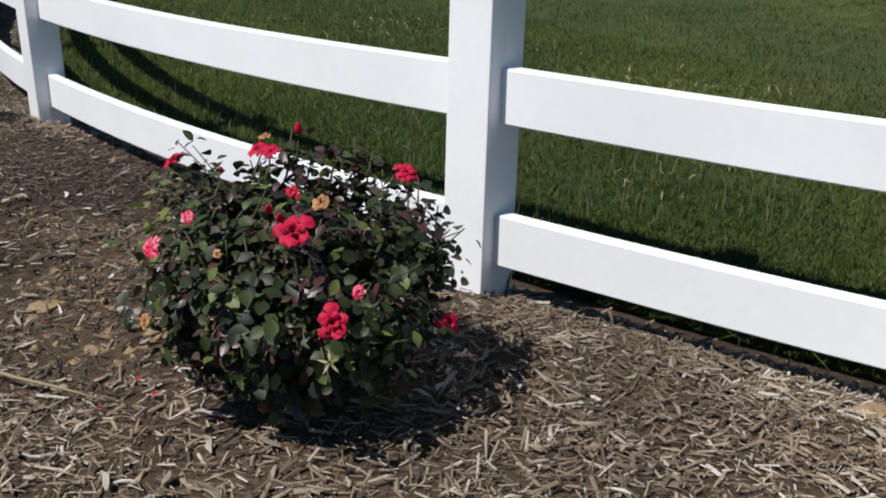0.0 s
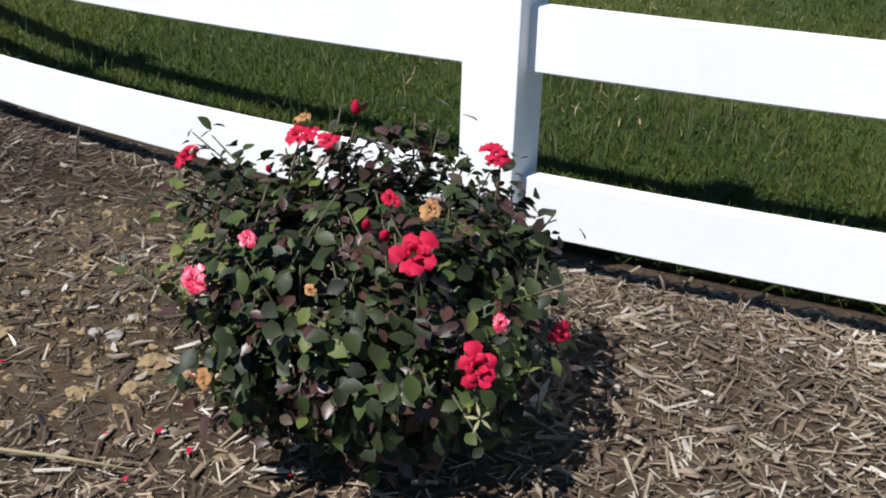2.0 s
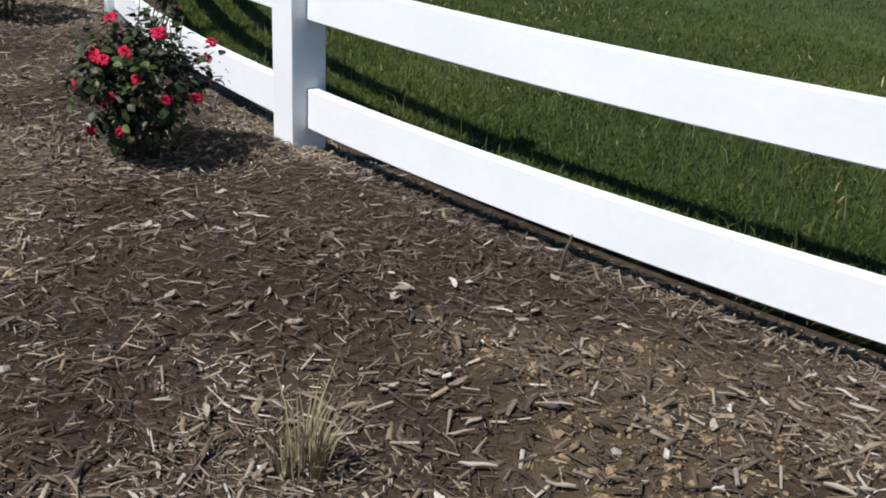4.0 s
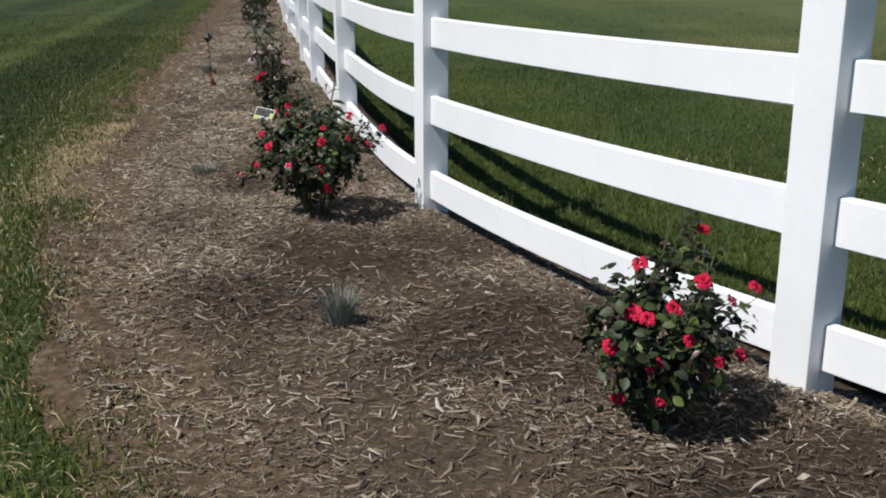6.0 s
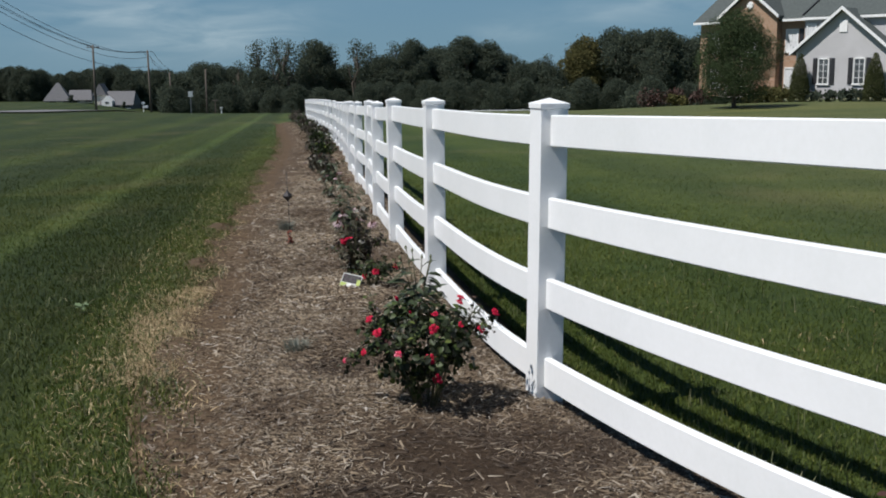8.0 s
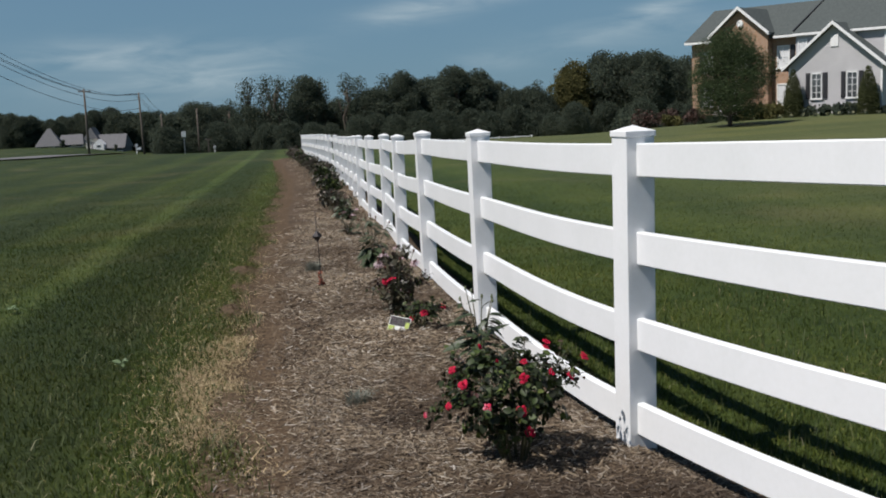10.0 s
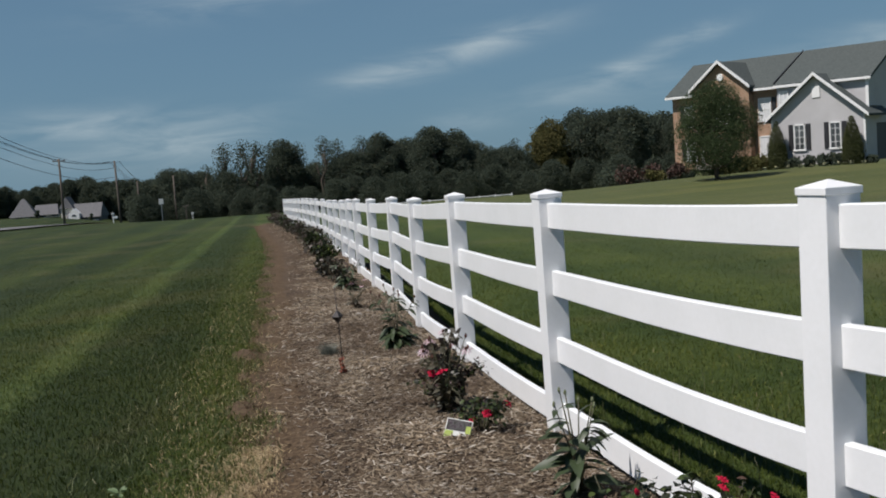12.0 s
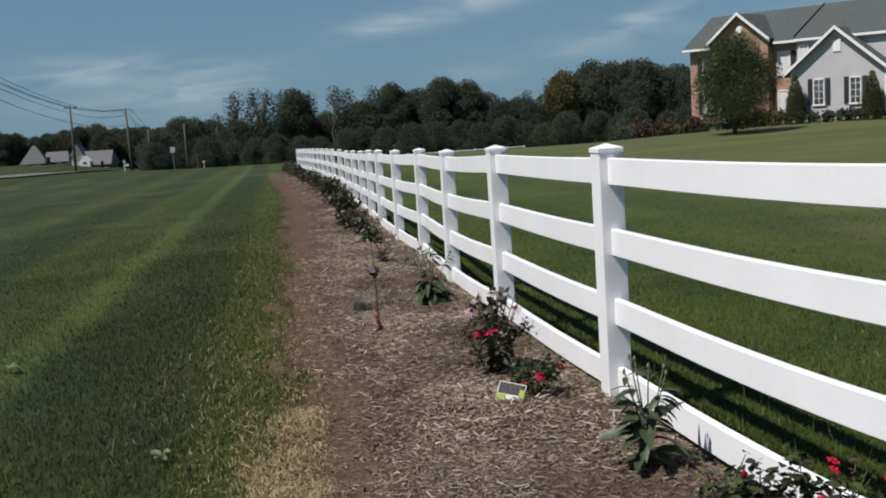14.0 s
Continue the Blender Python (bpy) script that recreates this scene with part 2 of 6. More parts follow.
col = mixed(n, l, 1.0, col, ramp(n, l, fibre, [(0.3, (0.75, 0.75, 0.75)), (0.7, (1.1, 1.1, 1.1))]), "MULTIPLY")
l.new(col, b.inputs["Base Color"])
trench_mat = simple("bare_earth", [(0.25, (0.040, 0.027, 0.017)), (0.5, (0.082, 0.056, 0.035)), (0.75, (0.15, 0.108, 0.069))], 26, 0.95, bump=1.0, distance=0.015, spec=0.1, detail=9)
earth = simple("dry_earth", [(0.0, (0.052, 0.034, 0.020)), (0.5, (0.096, 0.064, 0.039)), (1.0, (0.155, 0.110, 0.070))], 50, 0.95, by="island", bump=0.6, spec=0.1)
wet_chip = simple("damp_wood_chips", [(0.0, (0.040, 0.030, 0.023)), (0.5, (0.076, 0.057, 0.042)), (0.9, (0.13, 0.100, 0.074)), (1.0, (0.30, 0.255, 0.20))], 90, 0.8, by="island", bump=0, spec=0.2)
sand_mat = simple("sandy_clod", [(0.3, (0.165, 0.118, 0.064)), (0.7, (0.30, 0.222, 0.128))], 60, 0.95, bump=0.8, distance=0.01, spec=0.1)
pebble_mat = simple("pebble", [(0.3, (0.20, 0.18, 0.155)), (0.7, (0.33, 0.30, 0.26))], 30, 0.8, bump=0.4)

leaf_stops = [(0.0, (0.016, 0.019, 0.010)), (0.42, (0.026, 0.036, 0.013)), (0.76, (0.041, 0.062, 0.018)), (0.92, (0.066, 0.096, 0.025)), (1.0, (0.13, 0.16, 0.04))]
rose_leaf = simple("rose_leaf", leaf_stops, 30, 0.5, by="object", bump=0.25, through_light=0.22, spec=0.28)
rose_leaf_many = simple("rose_leaf_many", leaf_stops, 30, 0.5, by="island", bump=0.25, through_light=0.22, spec=0.28)
red_leaf = simple("young_red_leaf", [(0.0, (0.040, 0.022, 0.018)), (0.6, (0.070, 0.028, 0.023)), (1.0, (0.065, 0.045, 0.024))], 30, 0.4, by="island", bump=0.2, through_light=0.15)
young_leaf = simple("pale_young_leaf", [(0.0, (0.10, 0.125, 0.035)), (0.6, (0.16, 0.185, 0.050)), (1.0, (0.22, 0.24, 0.075))], 30, 0.5, by="island", bump=0.2, through_light=0.25, spec=0.25)
stem_mat = simple("green_stem", [(0.3, (0.045, 0.05, 0.02)), (0.7, (0.085, 0.075, 0.035))], 25, 0.6, stretch_by=(1, 1, 0.2))
bark = simple("bark", [(0.3, (0.05, 0.038, 0.03)), (0.7, (0.14, 0.11, 0.085))], 14, 0.9, bump=0.8, distance=0.02, stretch_by=(1, 1, 0.25))
petal_red = simple("red_petal", [(0.25, (0.34, 0.004, 0.026)), (0.75, (0.56, 0.016, 0.060))], 40, 0.6, bump=0.15, through_light=0.12, spec=0.15)
petal_pink = simple("faded_pink_petal", [(0.42, (0.66, 0.018, 0.07)), (0.6, (0.78, 0.20, 0.29)), (0.75, (0.85, 0.62, 0.66))], 55, 0.6, bump=0.15, through_light=0.22, spec=0.2)
petal_dull = simple("withered_petal", [(0.3, (0.22, 0.09, 0.03)), (0.7, (0.42, 0.22, 0.08))], 55, 0.8, bump=0.3)
daisy_mat = simple("pale_pink_petal", [(0.3, (0.52, 0.32, 0.40)), (0.7, (0.70, 0.52, 0.56))], 40, 0.6, bump=0.1, through_light=0.2)
cone_mat = simple("dark_flower_cone", [(0.3, (0.05, 0.018, 0.014)), (0.7, (0.13, 0.05, 0.03))], 90, 0.8, bump=0.6)
bud_green = simple("green_bud", [(0.3, (0.10, 0.12, 0.06)), (0.7, (0.17, 0.19, 0.10))], 60, 0.7)
sepal_mat = simple("dry_sepal", [(0.3, (0.20, 0.21, 0.09)), (0.7, (0.42, 0.38, 0.20))], 60, 0.7)
purple_leaf = simple("purple_leaf", [(0.0, (0.052, 0.046, 0.034)), (0.5, (0.075, 0.072, 0.044)), (1.0, (0.095, 0.060, 0.052))], 20, 0.5, by="island", bump=0.2, through_light=0.15)
blue_grass = simple("blue_fescue", [(0.0, (0.09, 0.105, 0.085)), (0.6, (0.155, 0.175, 0.145)), (1.0, (0.26, 0.26, 0.20))], 20, 0.6, by="island", bump=0)
tan_grass = simple("tan_grass", [(0.0, (0.14, 0.12, 0.06)), (0.6, (0.27, 0.22, 0.12)), (1.0, (0.36, 0.31, 0.19))], 20, 0.7, by="island", bump=0)
lance_leaf = simple("lance_leaf", [(0.0, (0.028, 0.041, 0.019)), (0.6, (0.044, 0.065, 0.027)), (1.0, (0.07, 0.095, 0.04))], 25, 0.5, by="island", bump=0.3, through_light=0.15)
# far_leaf is paler and bluer than leaves are: distance haze put into the colour
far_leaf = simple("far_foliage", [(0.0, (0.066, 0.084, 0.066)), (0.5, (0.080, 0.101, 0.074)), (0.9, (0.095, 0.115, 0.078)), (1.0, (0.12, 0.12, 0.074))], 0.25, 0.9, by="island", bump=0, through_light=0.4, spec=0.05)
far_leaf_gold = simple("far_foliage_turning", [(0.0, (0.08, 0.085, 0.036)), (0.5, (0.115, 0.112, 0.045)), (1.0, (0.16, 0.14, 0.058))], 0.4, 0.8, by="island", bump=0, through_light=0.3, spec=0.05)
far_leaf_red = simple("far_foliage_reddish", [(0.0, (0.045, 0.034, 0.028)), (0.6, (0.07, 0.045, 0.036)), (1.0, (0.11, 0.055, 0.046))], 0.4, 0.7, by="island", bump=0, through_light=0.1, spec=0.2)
needle_mat = simple("yard_tree_leaf", [(0.0, (0.048, 0.070, 0.034)), (0.6, (0.066, 0.094, 0.042)), (1.0, (0.085, 0.115, 0.05))], 2, 0.8, by="island", bump=0, through_light=0.3, spec=0.12)

arbor_leaf = simple("evergreen_spray", [(0.0, (0.066, 0.078, 0.032)), (0.6, (0.086, 0.098, 0.040)), (1.0, (0.105, 0.118, 0.05))], 2, 0.85, by="island", bump=0, through_light=0.35, spec=0.2)
brick_mat, n, l, b = material("house_brick", 0.85, 0, 0.2)
tc = n.new("ShaderNodeTexCoord")
bt = n.new("ShaderNodeTexBrick")
bt.inputs["Scale"].default_value, bt.inputs["Mortar Size"].default_value = 4.4, 0.02
bt.inputs["Color1"].default_value, bt.inputs["Color2"].default_value, bt.inputs["Mortar"].default_value = (0.37, 0.225, 0.14, 1), (0.31, 0.18, 0.115, 1), (0.42, 0.36, 0.29, 1)
sw = n.new("ShaderNodeMapping")
sw.inputs["Rotation"].default_value = (radians(90), 0, 0)
l.new(tc.outputs["Object"], sw.inputs[0])
l.new(sw.outputs[0], bt.inputs["Vector"])
l.new(bt.outputs["Color"], b.inputs["Base Color"])
siding, n, l, b = material("grey_siding", 0.7, 0, 0.3)
tc = n.new("ShaderNodeTexCoord")
wv = n.new("ShaderNodeTexWave")
wv.bands_direction, wv.wave_profile = "Z", "SAW"
wv.inputs["Scale"].default_value = 2.2
l.new(tc.outputs["Object"], wv.inputs["Vector"])
grime = noise_node(n, l, 0.8, 5)
l.new(mixed(n, l, 1.0, (0.50, 0.49, 0.495), ramp(n, l, grime, [(0.3, (0.92, 0.92, 0.92)), (0.7, (1.06, 1.06, 1.06))]), "MULTIPLY"), b.inputs["Base Color"])
bumped(n, l, b, wv.outputs["Fac"], 0.4, 0.02)
shingle = simple("grey_shingle", [(0.3, (0.060, 0.071, 0.069)), (0.7, (0.092, 0.105, 0.101))], 6, 0.9, bump=0.5, distance=0.02, stretch_by=(1, 1, 3), spec=0.2)
roof_far = simple("pale_grey_roof", [(0.3, (0.115, 0.115, 0.12)), (0.7, (0.16, 0.16, 0.165))], 4, 0.9, bump=0.3, spec=0.2)
white_paint = simple("white_paint", [(0.3, (0.74, 0.74, 0.72)), (0.7, (0.83, 0.83, 0.82))], 5, 0.5, bump=0.05)
dark_paint = simple("dark_shutter_paint", [(0.3, (0.020, 0.020, 0.023)), (0.7, (0.036, 0.036, 0.04))], 5, 0.5, bump=0.05)
stone_pale = simple("pale_wall", [(0.3, (0.50, 0.47, 0.42)), (0.7, (0.62, 0.59, 0.53))], 3, 0.8, bump=0.1)
glass, n, l, b = material("window_glass", 0.06, 0, 0.6)
l.new(ramp(n, l, noise_node(n, l, 1.2, 2), [(0.3, (0.03, 0.035, 0.04)), (0.7, (0.10, 0.11, 0.115))]), b.inputs["Base Color"])
curtain = simple("white_curtain", [(0.3, (0.55, 0.56, 0.57)), (0.7, (0.72, 0.73, 0.73))], 6, 0.8, bump=0.2, stretch_by=(6, 6, 0.3))
asphalt = simple("asphalt", [(0.3, (0.10, 0.10, 0.10)), (0.7, (0.15, 0.15, 0.148))], 3, 0.9, bump=0.3)
pole_wood = simple("pole_wood", [(0.3, (0.075, 0.062, 0.052)), (0.7, (0.15, 0.125, 0.10))], 5, 0.9, bump=0.4, stretch_by=(1, 1, 0.1))
wire_mat = simple("black_cable", [(0.3, (0.012, 0.012, 0.013)), (0.7, (0.03, 0.03, 0.03))], 4, 0.6, bump=0)
steel = simple("galvanised_steel", [(0.3, (0.35, 0.36, 0.37)), (0.7, (0.5, 0.5, 0.51))], 8, 0.45, 0.8, bump=0.05)
dark_iron = simple("dark_iron", [(0.3, (0.02, 0.02, 0.022)), (0.7, (0.05, 0.045, 0.045))], 40, 0.55, 0.6, bump=0.2)
rust = simple("rusty_red", [(0.3, (0.16, 0.035, 0.02)), (0.7, (0.28, 0.07, 0.035))], 40, 0.8, bump=0.3)
label_white = simple("label_card", [(0.3, (0.48, 0.49, 0.46)), (0.7, (0.60, 0.61, 0.58))], 20, 0.45, bump=0.1)
label_lime = simple("label_lime", [(0.3, (0.22, 0.30, 0.02)), (0.7, (0.30, 0.38, 0.03))], 20, 0.45, bump=0.1)
label_photo = simple("label_dull_print", [(0.35, (0.03, 0.035, 0.025)), (0.5, (0.10, 0.095, 0.095)), (0.62, (0.05, 0.035, 0.045)), (0.75, (0.22, 0.20, 0.20))], 45, 0.8, bump=0.0, spec=0.05)
yellow_petal = simple("yellow_petal", [(0.3, (0.56, 0.52, 0.26)), (0.7, (0.70, 0.68, 0.45))], 20, 0.6, bump=0)
weed_leaf = simple("weed_leaf", [(0.0, (0.10, 0.15, 0.07)), (0.6, (0.15, 0.21, 0.10)), (1.0, (0.2, 0.26, 0.13))], 25, 0.5, by="island", bump=0.3, through_light=0.15)
single_chip = simple("wood_flake", [(0.0, (0.12, 0.095, 0.068)), (0.4, (0.24, 0.195, 0.145)), (0.75, (0.36, 0.31, 0.245)), (1.0, (0.56, 0.52, 0.46))], 70, 0.85, by="object", bump=0.4, stretch_by=(0.25, 1, 1), spec=0.15)


# ---- building helpers ----
rng = np.random.default_rng(7)


def mesh_of(name, verts, faces, mats=(), smooth=False):
    me = bpy.data.meshes.new(name)
    me.from_pydata([tuple(v) for v in verts], [], [tuple(int(i) for i in f) for f in faces])
    for m in mats:
        me.materials.append(m)
    if smooth:
        me.polygons.foreach_set("use_smooth", [True] * len(me.polygons))
    me.update()
    return me


def big_mesh(name, verts, loops, count, mat):
    """A mesh from arrays: verts (n, 3) and faces of equal corner count."""
    me = bpy.data.meshes.new(name)
    verts = np.ascontiguousarray(verts, np.float32)
    loops = np.ascontiguousarray(loops, np.int32).ravel()
    faces = len(loops) // count
    me.vertices.add(len(verts))
    me.vertices.foreach_set("co", verts.ravel())
    me.loops.add(len(loops))
    me.loops.foreach_set("vertex_index", loops)
    me.polygons.add(faces)
    me.polygons.foreach_set("loop_start", np.arange(faces, dtype=np.int32) * count)
    me.materials.append(mat)
    me.update(calc_edges=True)
    return me


def bm_mesh(name, bm, mats, smooth=False):
    me = bpy.data.meshes.new(name)
    bm.normal_update()
    bm.to_mesh(me)
    bm.free()
    for m in mats if isinstance(mats, (list, tuple)) else (mats,):
        me.materials.append(m)
    if smooth:
        me.polygons.foreach_set("use_smooth", [True] * len(me.polygons))
    return me


def part(name, data, parent, label="", at=None):
    """Links a mesh as one part under a thing or a part."""
    ob = new(name, data)
    ob.parent = parent
    if at is not None:
        ob.matrix_basis = at
    if label:
        ob["label"] = label
    return ob


def thing(name, at, label, category, group="", kind=""):
    ob = new(name)
    ob.empty_display_size = 0.1
    ob.matrix_basis = at
    return tagged(ob, label, category, group, kind)


def add_box(bm, lo, hi, m=None, bevel=0.0):
    made = bmesh.ops.create_cube(bm, size=1)["verts"]
    c = [(a + b) / 2 for a, b in zip(lo, hi)]
    s = [b - a for a, b in zip(lo, hi)]
    for v in made:
        v.co = Vector((c[0] + v.co.x * s[0], c[1] + v.co.y * s[1], c[2] + v.co.z * s[2]))
    if bevel:
        edges = list({e for v in made for e in v.link_edges})
        made = [v for v in bmesh.ops.bevel(bm, geom=edges, offset=bevel, segments=2, affect="EDGES", profile=0.6)["verts"]]
    if m is not None:
        for v in made:
            v.co = m @ v.co
    return made


def box_mesh(name, lo, hi, mat, bevel=0.0):
    bm = bmesh.new()
    add_box(bm, lo, hi, None, bevel)
    return bm_mesh(name, bm, mat)


def tube_arrays(points, radii, sides=6):
    """Vertices and quads of a tube along points."""
    vs, fs = [], []
    pts = [Vector(p) for p in points]
    for i, p in enumerate(pts):
        d = (pts[min(i + 1, len(pts) - 1)] - pts[max(i - 1, 0)]).normalized()
        a = d.cross(Vector((0.31, 0.73, 0.6))).normalized()
        c = d.cross(a)
        for k in range(sides):
            w = 2 * math.pi * k / sides
            vs.append(p + (a * math.cos(w) + c * math.sin(w)) * radii[i])
    for i in range(len(pts) - 1):
        for k in range(sides):
            fs.append((i * sides + k, i * sides + (k + 1) % sides, (i + 1) * sides + (k + 1) % sides, (i + 1) * sides + k))
    fs.append(tuple(range(sides))[::-1])
    fs.append(tuple((len(pts) - 1) * sides + k for k in range(sides)))
    return vs, fs


def gather(pieces):
    """Joins lists of (verts, faces)."""
    vs, fs = [], []
    for v, f in pieces:
        o = len(vs)
        vs.extend(v)
        fs.extend([tuple(i + o for i in q) for q in f])
    return vs, fs


# ---- lie of the land ----
GROUND_Y = [-60, -3, 0.53, 2.63, 4.95, 7.36, 9.76, 12.2, 14.64, 17, 22, 27, 32, 40, 50, 60, 75, 92, 120, 180, 260, 900]
GROUND_Z = [0.40, 0.17, 0.089, 0.031, -0.025, -0.045, -0.092, -0.184, -0.225, -0.31, -0.39, -0.52, -0.66, -0.82, -1.05, -1.28, -1.55, -2.0, -4.6, -7.0, -7.4, -7.4]


def ground_z(x, y):
    z = np.interp(y, GROUND_Y, GROUND_Z)
    z = z + 0.85 * np.exp(-(((x - 29) / 17) ** 2) - ((y - 58) / 16) ** 2)
    z = z + 0.45 * np.exp(-(((x + 32) / 20) ** 2) - ((y - 75) / 30) ** 2)
    left = np.clip((-x / np.maximum(y, 1) - 0.14) / 0.075, 0, 1)
    z = z + left * np.interp(y, [84, 100, 128, 180, 215, 260, 400], [0, 0.45, 2.85, 3.8, 3.4, 3.1, 0])
    # the field behind the fence lies a little lower than the mulch
    z = z - 0.10 * np.clip((x - np.interp(y, EDGE_Y, EDGE_X) - 0.05) / 0.25, 0, 1) * np.clip((20 - y) / 8, 0, 1)
    return z


EDGE_X, EDGE_Y = [5.621, 4.009, 2.377, 1.090, 0.368, 0.161, 0.065, -0.030], [-3.203, -1.356, 0.461, 2.594, 4.921, 7.377, 9.790, 14.641]


# fence line: post feet in plan, with the height of the top rail
POST_X = [5.621, 4.009, 2.377, 1.090, 0.368, 0.161, 0.065, 0.018, 0.030]
POST_Y = [-3.203, -1.356, 0.461, 2.594, 4.921, 7.377, 9.790, 12.199, 14.641]
POST_Z = [1.529, 1.448, 1.367, 1.299, 1.232, 1.181, 1.127, 1.036, 0.985]
far_y = [14.6 + 2.44 * k for k in range(1, 18)]
POST_X += [float(np.interp(y, [14.6, 17, 19.5, 21.9, 24.4, 26.8, 29.2, 31.7, 40, 50, 57], [0.03, -0.035, -0.075, -0.080, -0.087, -0.12, -0.17, -0.236, -0.62, -1.10, -1.48])) for y in far_y]
POST_Y += far_y
POST_Z += [float(np.interp(y, [14.6, 17, 19.5, 22, 24.4, 29.3, 32, 40, 50, 60, 64], [0.985, 0.91, 0.85, 0.78, 0.70, 0.58, 0.55, 0.40, 0.16, -0.09, -0.18])) for y in far_y]
NPOST = len(POST_X)
LEAN = {0: (0, 0), 2: (0.020, 0), 3: (-0.012, -0.01), 4: (0.018, 0), 5: (-0.012, 0.002), 6: (-0.017, 0.008)}


def along(f):
    """The fence line at a fractional post number: x, y, top-rail height (Catmull-Rom)."""
    f = min(max(f, 0.0), NPOST - 1.0001)
    i = int(f)
    t = f - i
    out = []
    for a in (POST_X, POST_Y, POST_Z):
        p0, p1, p2, p3 = (a[min(max(j, 0), NPOST - 1)] for j in (i - 1, i, i + 1, i + 2))
        out.append(0.5 * (2 * p1 + (p2 - p0) * t + (2 * p0 - 5 * p1 + 4 * p2 - p3) * t * t + (3 * p1 - p0 - 3 * p2 + p3) * t ** 3))
    return out


def heading(f):
    a, c = along(f - 0.05), along(f + 0.05)
    d = Vector((c[0] - a[0], c[1] - a[1], 0)).normalized()
    return d


CURVE = np.array([[*along(f), f] for f in np.linspace(0, NPOST - 1, 700)])
TANGENT = np.gradient(CURVE[:, :2], axis=0)
TANGENT /= np.linalg.norm(TANGENT, axis=1)[:, None]


def beside(f, side):
    """A plan point at fractional post number f, side metres to the right of the fence line."""
    x, y, _ = along(f)
    d = heading(f)
    return x + d.y * side, y - d.x * side


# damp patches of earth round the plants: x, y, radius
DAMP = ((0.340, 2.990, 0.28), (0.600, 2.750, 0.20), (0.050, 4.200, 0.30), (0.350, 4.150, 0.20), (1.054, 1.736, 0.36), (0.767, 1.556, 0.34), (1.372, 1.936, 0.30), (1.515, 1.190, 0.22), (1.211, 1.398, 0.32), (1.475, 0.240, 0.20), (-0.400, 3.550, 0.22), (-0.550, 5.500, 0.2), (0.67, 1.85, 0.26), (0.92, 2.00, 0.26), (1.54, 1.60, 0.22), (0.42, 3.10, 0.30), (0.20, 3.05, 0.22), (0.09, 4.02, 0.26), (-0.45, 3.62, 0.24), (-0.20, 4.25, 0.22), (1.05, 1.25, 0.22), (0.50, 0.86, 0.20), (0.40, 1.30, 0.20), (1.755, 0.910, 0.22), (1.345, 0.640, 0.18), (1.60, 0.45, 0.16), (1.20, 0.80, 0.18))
# lighter sandy earth dug up between them
SAND = ((1.28, 1.03, 0.12), (1.62, 0.95, 0.14), (1.46, 0.66, 0.18), (1.50, 0.54, 0.16), (1.41, 0.90, 0.12), (1.80, 0.75, 0.16), (1.36, 0.48, 0.15), (1.52, 0.25, 0.16), (2.95, -0.36, 0.16))


# ---- ground: one sheet to the horizon ----
gx = np.unique(np.concatenate([np.linspace(-900, -60, 12), np.linspace(-60, -10, 26), np.linspace(-10, -3, 15), np.linspace(-3, 7, 81), np.linspace(7, 12, 11), np.linspace(12, 60, 30), np.linspace(60, 900, 12)]))
gy = np.unique(np.concatenate([np.linspace(-60, -6, 10), np.linspace(-6, 16, 111), np.linspace(16, 22, 13), np.linspace(22, 120, 50), np.linspace(120, 900, 16)]))
GX, GY = np.meshgrid(gx, gy)
GZ = ground_z(GX, GY)
near = (GX > -4) & (GX < 8) & (GY > -6) & (GY < 70)
gp = np.stack([GX[near], GY[near]], -1)
ci = np.argmin(((gp[:, None, :] - CURVE[None, ::4, :2]) ** 2).sum(-1), axis=1) * 4
gu = (-(gp[:, 0] - CURVE[ci, 0]) * TANGENT[ci, 1] + (gp[:, 1] - CURVE[ci, 1]) * TANGENT[ci, 0])
gu = np.where(gu > 0, gu / np.interp(gp[:, 1], [-2, 0.5, 2.6, 3.4, 4.95, 7.4], [1.4, 1.36, 1.11, 1.09, 1.06, 1.04]), gu)
GZ[near] -= 0.12 * np.clip((gu + 0.46) / 0.12, 0, 1) * np.clip((1.64 - gu) / 0.10, 0, 1) * (gp[:, 1] < POST_Y[-1])
idx = np.arange(GX.size).reshape(GX.shape)
quads = np.stack([idx[:-1, :-1], idx[:-1, 1:], idx[1:, 1:], idx[1:, :-1]], -1).reshape(-1, 4)
ground = new("ground", big_mesh("ground", np.stack([GX.ravel(), GY.ravel(), GZ.ravel() - 0.015], -1), quads, 4, lawn))
ground.data.polygons.foreach_set("use_smooth", [True] * len(ground.data.polygons))
tagged(ground, "mown green lawn with paler bands and dry patches", "lawn", kind="structure")


def bed_profile(u):
    """Height of the bed above the lawn; u is metres to the left of the fence, at the bed's usual width."""
    return np.interp(u, [-0.46, -0.30, -0.15, -0.02, 0.12, 0.5, 0.9, 1.2, 1.36, 1.5, 1.62, 1.72], [-0.155, -0.118, -0.070, -0.022, 0.010, 0.03, 0.02, 0.005, -0.025, -0.03, -0.005, -0.04])


def bed_z(x, y, u):
    w = 0.022 * np.sin(x * 3.1 + 1.3 * np.sin(y * 1.7)) * np.sin(y * 2.3 + 0.6) + 0.012 * np.sin(x * 7.3 + y * 5.1)
    # raked little ridges in the far half of the bed
    far = np.clip((y - 16) / 6, 0, 1) * 0.08 * np.maximum(0, np.sin(y * 2.6 + 0.8 * np.sin(x * 2)))
    flat = np.interp(y, GROUND_Y, GROUND_Z)
    return flat + bed_profile(u) + w * np.clip((u - 0.05) * 4, 0, 1) + far * np.clip((1.3 - u) * 3, 0, 1)


